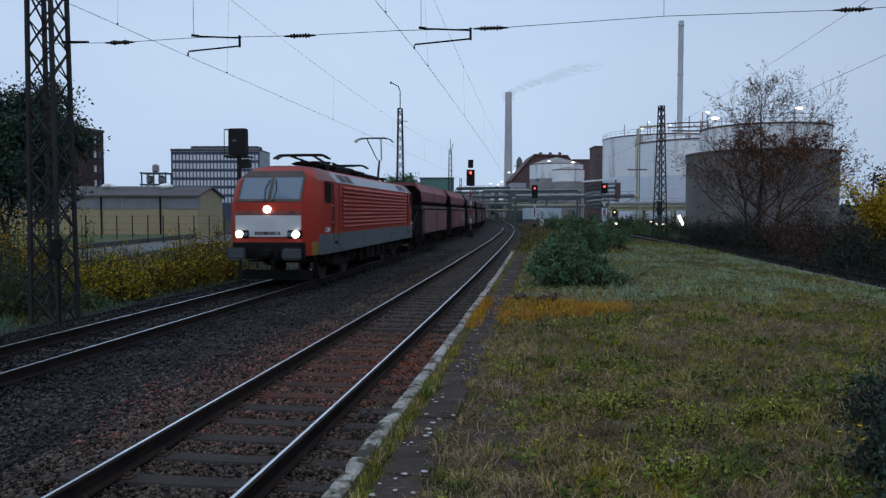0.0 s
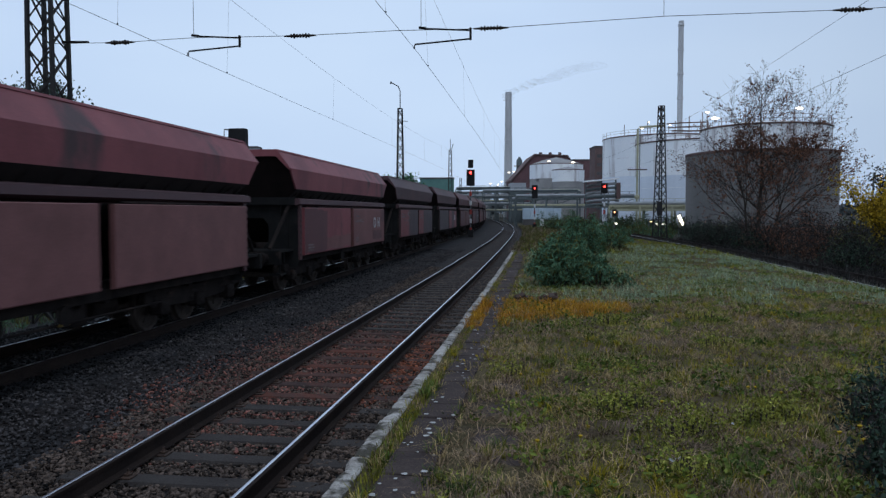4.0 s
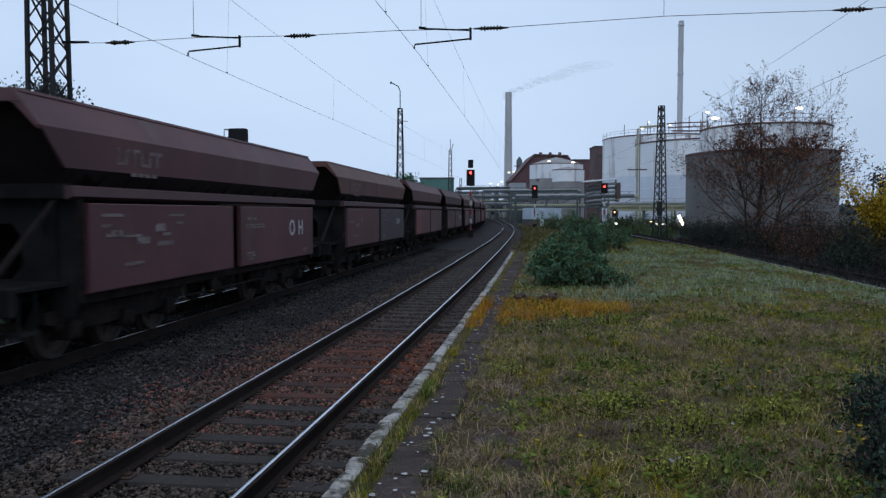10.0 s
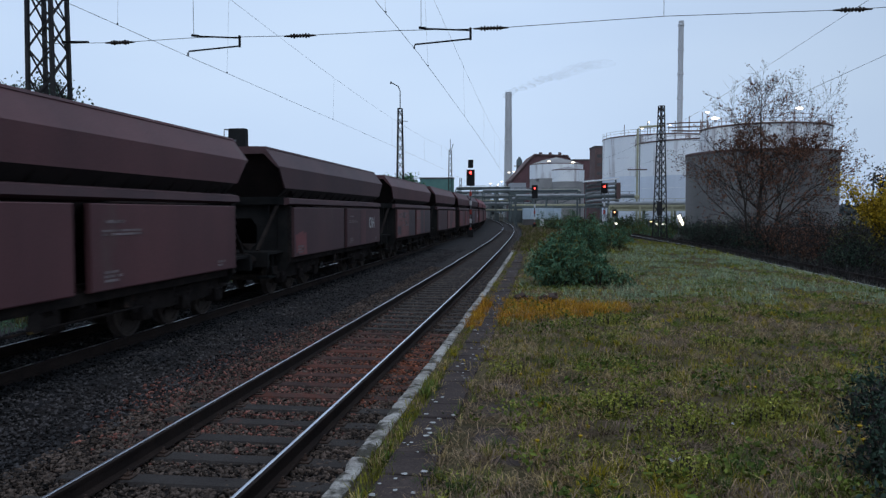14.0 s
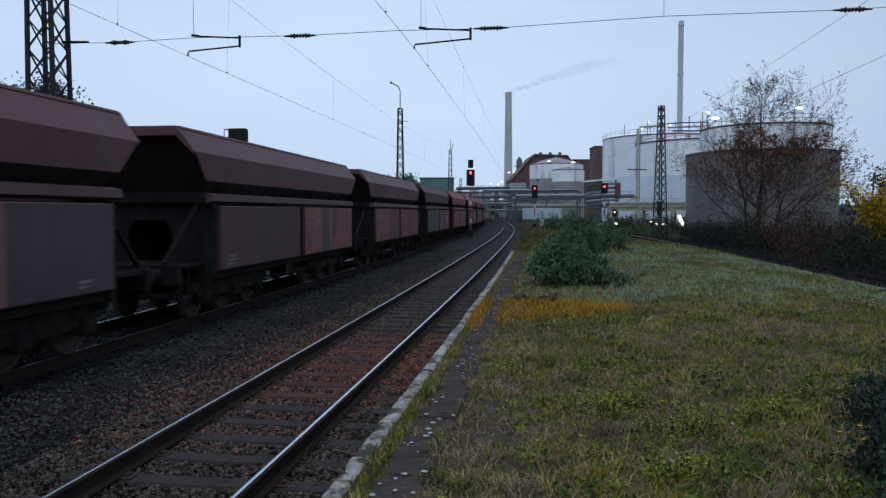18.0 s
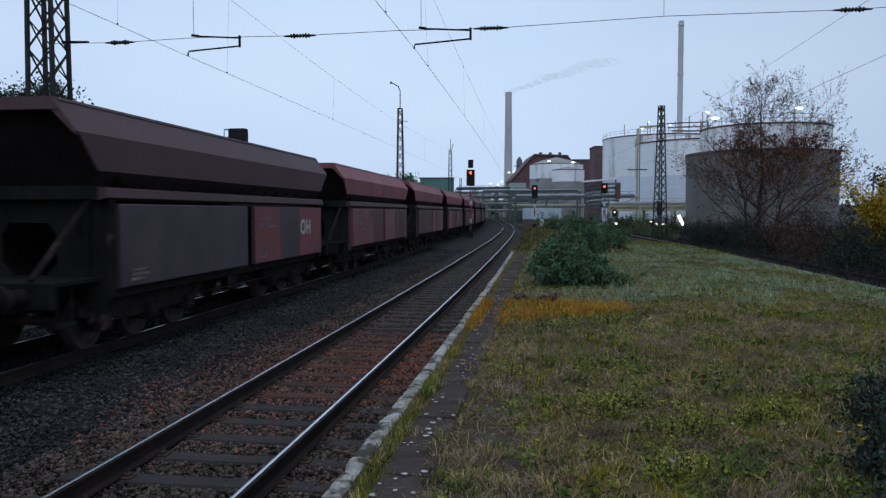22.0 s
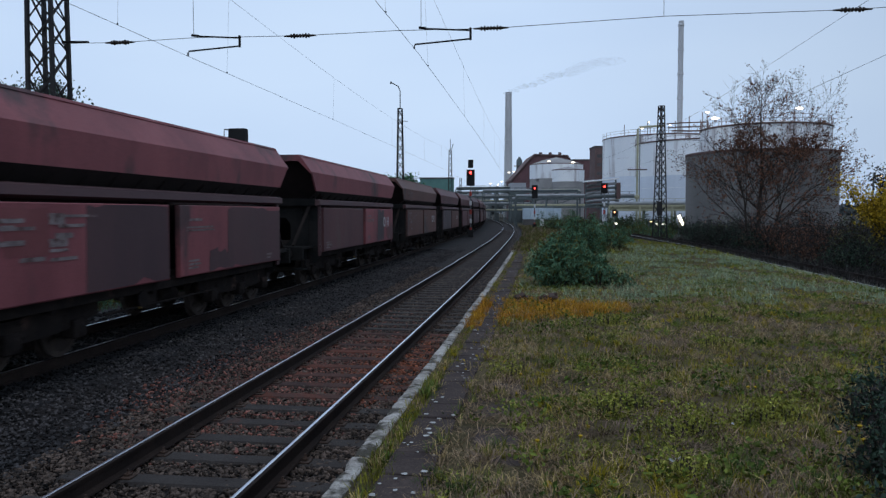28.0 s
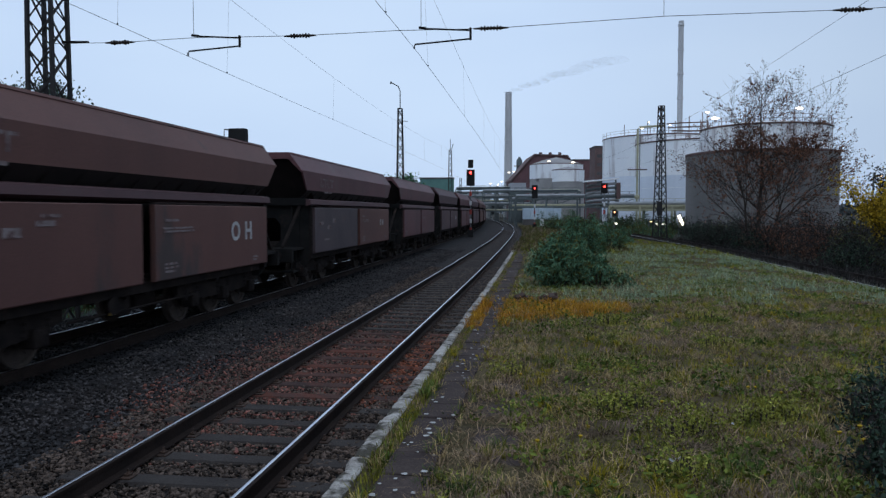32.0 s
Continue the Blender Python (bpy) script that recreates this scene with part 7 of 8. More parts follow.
# the bare tree, with the last brown leaves, and its neighbours behind the side track
def bare_tree(m, height, reach, seed, label, leaves, leaf_size):
    """A tree with a through trunk, rising limbs, and three orders of finer twigs."""
    rng = np.random.default_rng(seed)
    t = thing("tree", m, label, "tree", "trees")
    out, tips = {0: Shape(), 1: Shape(), 2: Shape(), 3: Shape()}, []
    def shoot(base, d, length, radius, order):
        pts, rs = [Vector(base)], [radius]
        d = Vector(d).normalized()
        n = 5 if order < 2 else 3
        for i in range(n):
            d = (d + Vector(rng.normal(size=3)) * (0.05 if order == 0 else 0.13) + Vector((0, 0, 0.10 if 0 < order < 3 else 0.02))).normalized()
            pts.append(pts[-1] + d * length / n)
            rs.append(max(0.006, radius * (1 - 0.8 * (i + 1) / n)))
        out[order].tube(pts, [max(r, (0.0085, 0.0085, 0.0075, 0.0055)[order]) for r in rs], (8, 6, 4, 3)[order], caps=order < 2)
        if order == 3:
            tips.append(pts[-1])
            tips.append(pts[-2])
            return
        count = (0, 10, 7)[order]
        for i in range(count):
            q = 0.2 + 0.8 * (i + rng.random()) / count
            j = min(n - 1, int(q * n))
            p = pts[j].lerp(pts[j + 1], q * n - j)
            axis = d.cross(Vector(rng.normal(size=3))).normalized()
            nd = Matrix.Rotation(rng.uniform(0.45, 0.95), 3, axis) @ d
            shoot(p, nd, length * (0.52 - 0.22 * q) * rng.uniform(0.8, 1.25), rs[j] * 0.55, order + 1)
    for stem, (sx, sy, hh) in enumerate(((0.0, 0.0, 1.0), (-1.0, 0.3, 0.66), (1.3, -0.4, 0.6))):
        top = Vector((sx * 1.7, sy * 1.7, height * hh))
        foot = Vector((sx * 0.4, sy * 0.4, -0.55))
        mids = [foot.lerp(top, q) + Vector((rng.normal() * 0.10, rng.normal() * 0.10, 0)) for q in (0.25, 0.5, 0.75)]
        spine = [foot, *mids, top]
        out[0].tube(spine, [0.15 * hh, 0.12 * hh, 0.09 * hh, 0.05 * hh, 0.012], 8)
        n = 26 if stem == 0 else 14
        for i in range(n):
            q = 0.13 + 0.85 * (i + 0.5) / n
            j = min(3, int(q * 4))
            p = spine[j].lerp(spine[j + 1], q * 4 - j)
            a = i * 2.39996 + stem
            tilt = 0.52 + 0.65 * q
            length = (reach * (1 - q) ** 0.6 + 0.7) * rng.uniform(0.8, 1.15) * (0.8 if stem else 1.0) * (0.98 + 0.42 * max(0.0, math.cos(a - 0.3)) + 0.14 * max(0.0, -math.cos(a - 0.3)))
            shoot(p, Vector((math.cos(a), math.sin(a), tilt)), length, 0.055 * (1.1 - q), 1)
    for o, nm in ((0, "trunk"), (1, "limb"), (2, "branch"), (3, "crown_twig")):
        tagged(part(nm, out[o], M_BARK, t, "", o < 2), kind="stuff" if o > 0 else "")
    tp = np.array([tuple(p) for p in tips])
    c = tp[rng.integers(0, len(tp), leaves)] + rng.normal(size=(leaves, 3)) * 0.07
    c = c[rng.random(len(c)) < np.clip(0.75 + 0.06 * c[:, 0], 0.4, 1.0) * np.clip((10.6 - c[:, 2]) / 3.6, 0.15, 1.0)]
    leaf_part("crown", c, leaf_size, M_BROWNLEAF, t, rng, 0.5, 0.6, "sparse withered leaves")
    return t


bare_tree(at_xy(21.3, 50.0), 10.1, 6.0, 11, "nearly bare tree with a few withered brown leaves", 27000, 0.12)
tree(at_xy(-26.2, 45.0), 10.4, 4, 5, "dense dark green broad tree behind the mast", M_DARKLEAF, 62000, 0.21, stems=2, spread_a=0.85, up=0.03, first=0.42, trunk_r=0.2, jitter=0.42, crown_label="dark green foliage")
tree(at_xy(-30.5, 50.0), 9.6, 4, 8, "dense dark green broad tree by the yard", M_DARKLEAF, 24000, 0.22, stems=2, spread_a=0.85, up=0.03, first=0.42, trunk_r=0.2, jitter=0.45, crown_label="dark green foliage")
tree(at_xy(-8.5, 205.0), 11.6, 3, 9, "green tree beyond the train", M_BUSHLEAF, 3000, 0.7, spread_a=0.8, trunk_r=0.25, jitter=0.8, crown_label="green foliage")
tree(at_xy(-14.0, 210.0), 11.0, 3, 10, "low green tree beyond the train", M_BUSHLEAF, 2500, 0.7, spread_a=0.8, trunk_r=0.25, jitter=0.8, crown_label="green foliage")
tree(at_xy(20.85, 33.0), 4.1, 4, 21, "small tree with yellow autumn leaves", M_YELLOWLEAF, 9000, 0.125, stems=3, spread_a=0.34, up=0.10, first=0.40, trunk_r=0.05, jitter=0.26, crown_label="yellow autumn foliage")
tree(at_xy(21.9, 34.4), 4.0, 4, 22, "small tree with olive and yellow leaves", M_OLIVELEAF, 14000, 0.13, stems=3, spread_a=0.4, up=0.10, first=0.38, trunk_r=0.05, jitter=0.28, crown_label="olive foliage")
tree(at_xy(29.6, 48.0), 5.2, 4, 23, "thin brown tree by the works fence", M_THORN, 9000, 0.16, stems=2, spread_a=0.6, up=0.06, first=0.36, trunk_r=0.08, jitter=0.3, crown_label="withered foliage")
for i, (s0, l, h, w, mats) in enumerate(((30, 17.2, 2.3, 2.4, (M_THORN, M_THORN, M_DARKLEAF)), (36, 17.9, 2.7, 2.8, (M_THORN, M_THORN, M_OLIVELEAF)), (43, 18.0, 2.9, 3.0, (M_THORN, M_THORN, M_BROWNLEAF)), (51, 17.9, 3.1, 3.4, (M_THORN, M_THORN, M_BROWNLEAF)),
                                          (59, 18.4, 3.0, 3.4, (M_THORN, M_THORN, M_DARKLEAF)), (68, 19.0, 2.6, 3.2, (M_THORN, M_THORN, M_OLIVELEAF)), (26, 17.6, 2.4, 2.4, (M_THORN, M_DARKLEAF, M_THORN)), (21, 16.8, 2.0, 2.4, (M_DARKLEAF, M_THORN, M_THORN)), (27, 16.4, 1.3, 2.4, (M_THORN, M_THORN, M_DARKLEAF)), (56, 22.0, 3.8, 4.0, (M_THORN, M_THORN)), (45, 21.6, 3.6, 3.4, (M_THORN, M_THORN, M_DARKLEAF)),
                                          (33, 20.8, 2.9, 2.8, (M_THORN, M_DARKLEAF)), (38, 22.6, 3.2, 3.0, (M_THORN, M_THORN)), (70, 17.0, 2.5, 2.4, (M_THORN, M_DARKLEAF)), (62, 17.0, 2.3, 2.4, (M_THORN, M_THORN, M_DARKLEAF)), (52, 16.9, 1.9, 2.2, (M_THORN, M_DARKLEAF)), (36, 16.9, 1.9, 2.2, (M_THORN, M_DARKLEAF)))):
    shrub(along(s0, l, -0.4), [(0, 0, w * 0.55, w, h), (0.8, w * 0.8, w * 0.5, w, h * 0.85), (0.3, -w * 0.8, w * 0.5, w, h * 0.75)], 7200, 0.17, mats, 40 + i, "brown and dark green bramble thicket beside the side track", 34, 0.2)
for i, (s0, l, h, w) in enumerate(((78, 15.5, 1.8, 3.0), (90, 16.0, 2.0, 3.5), (98, 8.2, 2.2, 4.0), (108, 6.8, 2.6, 5.0), (116, 9.2, 3.0, 5.0), (122, 6.2, 2.6, 5.0), (104, 14.5, 2.8, 5.0))):
    shrub(along(s0, l, -0.4), [(0, 0, w * 0.6, w, h), (1, w, w * 0.5, w, h * 0.8)], 2600, 0.2, (M_BUSHLEAF, M_OLIVELEAF), 60 + i, "low dark green scrub along the line", 18)

shrub(at_xy(20.6, 32.4, -0.4), [(0, 0, 0.6, 0.8, 2.6), (0.8, 0.6, 0.6, 0.7, 3.0)], 4200, 0.11, (M_YELLOWLEAF, M_OLIVELEAF, M_OLIVELEAF), 58, "yellow-leaved bush before the bramble thicket", 30, 0.5)

# the dark shrub on the platform
def dome_shrub(x, y, z, w, d, h, n, stems, seed, label, leaf, mats, arch=0.35):
    """A rounded shrub: arching shoots from a narrow foot, clothed in narrow hanging leaves."""
    rng = np.random.default_rng(seed)
    t = thing("shrub", at_xy(x, y, z), label, "shrub", "shrubs")
    s, places = Shape(), []
    for i in range(stems):
        a, q = rng.uniform(0, 2 * math.pi), rng.random() ** 0.5
        foot = Vector((math.cos(a) * q * w * 0.45, math.sin(a) * q * d * 0.45, -0.12))
        rise = h * math.sqrt(max(0.06, 1 - (0.93 * q) ** 2)) * rng.uniform(0.62, 1.16)
        top = Vector((math.cos(a) * q * w, math.sin(a) * q * d, rise))
        midp = foot.lerp(top, 0.55) + Vector((0, 0, arch * (0.3 + q) * h * 0.5))
        tip = top + Vector((math.cos(a), math.sin(a), -0.7)) * rng.uniform(0.05, 0.22) * arch
        pts = [foot, midp, top, tip]
        s.tube(pts, [0.013, 0.009, 0.005, 0.003], 4)
        for j in range(n // stems):
            u = 3 * rng.random() ** 0.7
            k = min(2, int(u))
            p = pts[k].lerp(pts[k + 1], u - k)
            places.append((p.x + rng.normal() * 0.07, p.y + rng.normal() * 0.07, max(0.03, p.z + rng.normal() * 0.06)))
    tagged(part("stem", s, M_BARK, t), kind="stuff")
    places = np.array(places)
    pick = rng.integers(0, len(mats), len(places))
    for i, lm in enumerate(mats):
        leaf_part("foliage", places[pick == i], leaf, lm, t, rng, 0.5, 0.24)
    return t


GREENS = (M_BUSHLEAF, M_BUSHLEAF, M_BUSHLEAF, M_OLIVELEAF)
for i, (x, y, w, d, h, n, st, leaf, arch, label) in enumerate((
        (2.95, 19.0, 0.80, 0.8, 1.06, 6200, 100, 0.13, 0.35, "dark blue-green shrub growing out of the platform"),
        (3.6, 19.5, 0.78, 0.7, 0.96, 3600, 64, 0.13, 0.35, "dark blue-green shrub growing out of the platform"),
        (3.85, 18.7, 0.6, 0.5, 0.66, 1300, 34, 0.12, 0.8, "low arching shoots beside the platform shrub"),
        (4.35, 18.9, 0.50, 0.5, 0.45, 420, 16, 0.12, 1.1, "low arching shoots beside the platform shrub"),
        (4.75, 25.6, 0.80, 1.0, 1.80, 3600, 60, 0.14, 0.3, "green shrub standing behind the larger one"),
        (3.9, 24.2, 0.75, 1.0, 1.35, 2600, 50, 0.14, 0.3, "green shrub standing behind the larger one"),
        (6.3, 33.0, 0.9, 1.5, 1.5, 2400, 44, 0.15, 0.3, "dark green shrub on the far platform"),
        (8.6, 38.0, 1.1, 1.6, 1.4, 2400, 44, 0.16, 0.3, "dark green shrub on the far platform"))):
    dome_shrub(x, y, 0.36, w, d, h, n, st, 200 + i, label, leaf, GREENS, arch)
for i, (x, y, w, h) in enumerate(((18.5, 96.0, 2.2, 2.6), (21.8, 94.0, 2.2, 3.0), (25.2, 93.0, 2.2, 2.9), (28.4, 92.0, 2.0, 2.6), (15.6, 99.0, 2.0, 2.2))):
    shrub(at_xy(x, y, -0.3), [(0, 0, w, w * 0.6, h), (w * 0.6, 0.4, w * 0.7, w * 0.5, h * 0.8)], 3600, 0.22, (M_BUSHLEAF, M_THORN, M_OLIVELEAF), 170 + i, "dark green scrub below the pipe racks", 24)
shrub(along(54.0, 7.6, -0.1), [(0, 0, 1.4, 2.4, 1.7), (0.9, 3.5, 1.2, 2.2, 1.6)], 4000, 0.16, (M_BUSHLEAF, M_OLIVELEAF), 6, "dark green shrub at the platform's end", 26, 0.3, droop=0.4)

# yellow and green growth between the far track and the yard
YEL, OLI = (M_YELLOWLEAF, M_YELLOWLEAF, M_OLIVELEAF, M_LUSH), (M_OLIVELEAF, M_YELLOWLEAF, M_BUSHLEAF)
for i, (x, y, w, h, n, mats) in enumerate(((-10.2, 22.7, 0.75, 1.75, 6500, YEL), (-11.0, 24.2, 0.8, 1.5, 4200, YEL), (-13.6, 23.8, 1.0, 3.1, 6000, (M_OLIVELEAF, M_YELLOWLEAF, M_DARKLEAF)), (-12.3, 25.6, 1.0, 2.6, 5000, OLI), (-11.4, 19.6, 0.8, 1.6, 4200, (M_DARKLEAF, M_DARKLEAF, M_OLIVELEAF)), (-12.6, 20.6, 0.9, 1.9, 3600, (M_DARKLEAF, M_DARKLEAF, M_OLIVELEAF)), (-10.5, 20.8, 0.6, 0.9, 2600, (M_BUSHLEAF, M_OLIVELEAF)),
                                            (-9.5, 27.2, 0.85, 2.2, 6500, YEL), (-10.0, 25.0, 0.75, 1.7, 5200, YEL), (-10.9, 22.3, 0.6, 1.5, 4000, YEL), (-9.3, 29.6, 0.9, 2.55, 6000, (M_YELLOWLEAF, M_OLIVELEAF)), (-9.7, 26.2, 0.6, 1.5, 2600, (M_OLIVELEAF, M_YELLOWLEAF)), (-15.2, 25.0, 1.1, 3.2, 5200, (M_YELLOWLEAF, M_OLIVELEAF)), (-10.4, 31.0, 1.2, 2.0, 4600, OLI), (-11.6, 28.2, 1.1, 1.9, 3600, OLI), (-10.2, 35.0, 1.4, 2.2, 4200, OLI), (-12.2, 21.4, 0.8, 1.3, 3000, (M_BUSHLEAF, M_OLIVELEAF)), (-14.8, 26.5, 1.2, 2.9, 4600, OLI),
                                            (-11.0, 40.0, 1.8, 2.2, 3600, OLI), (-10.6, 47.0, 1.8, 2.1, 3000, (M_OLIVELEAF, M_BUSHLEAF)), (-10.0, 55.0, 2.0, 2.1, 2600, (M_OLIVELEAF, M_BUSHLEAF)))):
    shrub(at_xy(x, y, -0.5), [(0, 0, w, w, h), (w * 0.7, w * 0.4, w * 0.7, w * 0.7, h * 0.75), (-w * 0.7, 0.2, w * 0.7, w * 0.7, h * 0.7)], n, 0.085, mats, 80 + i, "yellow and green autumn bush beside the far track" if M_YELLOWLEAF in mats else "dark green weeds and scrub beside the far track", 26, 0.5)

# weeds at the right of the turf
for i, (x, y, w, h, n) in enumerate(((3.88, 6.1, 0.34, 0.80, 2600), (3.5, 5.4, 0.28, 0.70, 2300), (3.2, 4.9, 0.26, 0.62, 2100), (3.0, 4.45, 0.26, 0.52, 1900), (3.1, 5.1, 0.2, 0.42, 900), (4.4, 7.2, 0.3, 0.50, 1300), (3.8, 6.6, 0.26, 0.32, 800), (2.9, 4.1, 0.28, 0.42, 1300), (2.75, 4.35, 0.2, 0.26, 700))):
    shrub(at_xy(x, y, 0.37), [(0, 0, w, w, h)], n, 0.055, (M_DARKLEAF, M_THORN, M_DARKLEAF), 120 + i, "clump of tall dark green weeds on the turf", 16, 0.4, "weed_clump")


# grass: blades by the tens of thousand, gathered in tufts
def blades(n, s0, s1, l0, l1, h0, h1, width, material, label, tuft=9, keep=None, seed=1, lean=0.6, low=None, back=0.0):
    rng = np.random.default_rng(seed)
    m = n // tuft
    s = s0 * (s1 / s0) ** rng.random(m) - back
    l = l0 + (l1 - l0) * rng.random(m)
    if keep:
        ok = np.array([keep(a, b) for a, b in zip(s, l)])
        s, l = s[ok], l[ok]
    m = len(s)
    z = np.array([turf_z(a, b) if low is None else low for a, b in zip(s, l)])
    c = frame_of(s, l, z - 0.01)
    c = np.repeat(c, tuft, 0) + np.concatenate([rng.normal(size=(m * tuft, 2)) * 0.035, np.zeros((m * tuft, 1))], 1)
    k = len(c)
    h = (h0 + (h1 - h0) * rng.random(k) ** 1.6) * np.repeat(0.6 + 0.8 * rng.random(m), tuft)
    a = rng.random(k) * 2 * math.pi
    side = np.stack([np.cos(a), np.sin(a), np.zeros(k)], 1) * (width * (0.6 + 0.8 * rng.random(k)))[:, None]
    b = rng.random(k) * 2 * math.pi
    ln = (lean * (0.2 + rng.random(k)))[:, None] * h[:, None] * np.stack([np.cos(b), np.sin(b), np.zeros(k)], 1)
    up = np.array([0, 0, 1.0])
    v = np.stack([c - side, c + side, c + ln * 0.35 + up * (h * 0.6)[:, None] + side * 0.7, c + ln * 0.35 + up * (h * 0.6)[:, None] - side * 0.7, c + ln + up * (h * (1 - 0.25 * lean))[:, None]], 1)
    f = np.array([(0, 1, 2), (0, 2, 3), (3, 2, 4)])[None] + (np.arange(k) * 5)[:, None, None]
    return bulk("grass", v.reshape(-1, 3), f.reshape(-1, 3), material, label, "grass")


def clear(s, l):
    """Where grass grows: not on the slabs, and thinly on the trodden strip beside them."""
    if 2.42 < l < 3.25 + 0.3 * wob(s, 6, 0.6, 92) and s < 10 and wob(s, l, 1.4, 91) < 0.03:
        return False
    return l > 2.37 + 0.16 * wob(s, 1, 1.3, 3) or l < 2.12 + 0.13 * wob(s, 2, 1.2, 5)



blades(80000, 3.4, 36, 1.93, 12.2, 0.03, 0.13, 0.0045, M_GRASS, "short green grass of the old platform", 9, lambda s, l: clear(s, l) and wob(s, l, 0.7, 4) > -0.28, 1)
blades(52000, 3.4, 32, 1.93, 12.2, 0.04, 0.16, 0.0028, M_STRAW, "dry straw-coloured grass tufts", 8, lambda s, l: clear(s, l) and wob(s, l, 0.55, 9) > -0.08 + 0.05 * max(0, l - 5), 2, 1.5)
blades(20000, 3.4, 30, 1.93, 12.0, 0.03, 0.13, 0.0048, M_YELLOWGRASS, "yellowing grass tufts", 8, lambda s, l: clear(s, l) and wob(s, l, 0.45, 15) > 0.02, 3)
blades(26000, 11.5, 18.5, 1.92, 4.9, 0.05, 0.2, 0.005, M_RUSTGRASS, "rust-orange withered grass patch", 8, lambda s, l: clear(s, l) and abs(s - 14.7 - 0.3 * (l - 3)) < (0.5 + 1.5 * (0.5 + 0.5 * wob(s * 9.7, l * 9.1, 1.0, 22))) * (1.25 - 0.42 * max(0, l - 2.6)) + 0.5 * wob(s, l, 1.1, 21), 4, 0.8)
blades(6000, 3.0, 40, 1.89, 2.07, 0.02, 0.10, 0.004, M_GRASS, "rank grass along the kerb", 8, lambda s, l: wob(s, l, 1.2, 51) > -0.1, 5)
blades(3500, 3.0, 30, 1.89, 2.10, 0.02, 0.09, 0.004, M_THATCH, "dead grass along the kerb", 8, lambda s, l: wob(s, l, 1.0, 53) > -0.1, 6)
blades(12000, 36, 120, 1.7, 7.5, 0.08, 0.35, 0.016, M_OLIVELEAF, "rough dark grass beside the far kerb", 8, None, 18, 0.7)
blades(8000, 36, 120, 1.7, 7.5, 0.08, 0.30, 0.016, M_DEADBROWN, "dead grass beside the far kerb", 8, None, 19, 0.9)
blades(26000, 9.0, 20.0, 1.93, 12.0, 0.04, 0.13, 0.005, M_GRASS, "short green grass behind the camera", 9, clear, 23, 0.6, None, 16.5)
blades(20000, 9.0, 20.0, 1.93, 12.0, 0.04, 0.14, 0.004, M_THATCH, "dead grass behind the camera", 9, clear, 24, 1.6, None, 16.5)
blades(16000, 34, 80, 2.2, 12.6, 0.06, 0.22, 0.010, M_GRASS, "far rank grass of the platform", 8, None, 7)

blades(5200, 3.4, 40, 1.38, 1.74, 0.03, 0.16, 0.005, M_GRASS, "weeds at the foot of the platform edge", 9, lambda s, l: wob(s, l, 0.8, 33) > 0.0, 8, 0.8, -0.25)
blades(2600, 3.4, 26, 1.38, 1.74, 0.03, 0.12, 0.006, M_YELLOWGRASS, "yellow weeds at the foot of the platform edge", 9, lambda s, l: wob(s, l, 0.6, 37) > 0.15, 9, 0.8, -0.25)
blades(9000, 14, 60, -11.5, -8.4, 0.05, 0.3, 0.008, M_BUSHLEAF, "rough grass beside the far track", 8, None, 10, 0.7, -0.47)
blades(5000, 14, 60, -11.5, -8.6, 0.05, 0.3, 0.008, M_OLIVELEAF, "olive rough grass beside the far track", 8, None, 11, 0.7, -0.47)

blades(12000, 14, 70, 13.7, 16.2, 0.06, 0.45, 0.010, M_THORN, "dead dark weeds in the side track", 8, None, 12, 0.6, -0.25)
blades(6000, 14, 70, 14.6, 17.0, 0.08, 0.6, 0.012, M_THORN, "dark weeds along the side track", 8, None, 13, 0.6, -0.3)

blades(60000, 3.4, 24, 2.42, 11.5, 0.05, 0.16, 0.0032, M_THATCH, "matted dead grass lying in the turf", 10, lambda s, l: l > 2.42 and (wob(s, l, 0.8, 41) > -0.15 or l < 3.3), 14, 3.0)
blades(40000, 3.4, 16, 2.42, 9.5, 0.02, 0.07, 0.006, M_GRASS, "short green moss-like grass", 12, lambda s, l: clear(s, l) and wob(s, l, 1.1, 44) > 0.05, 15, 1.2)
blades(70000, 15, 46, 2.6, 12.4, 0.04, 0.14, 0.010, M_PALEGRASS, "pale grey-green grass of the platform", 9, lambda s, l: wob(s, l, 0.5, 61) > -0.35 + 0.06 * max(0, l - 6) and s > 16.5 + 1.5 * wob(s * 5, l * 5, 1.0, 63), 16)


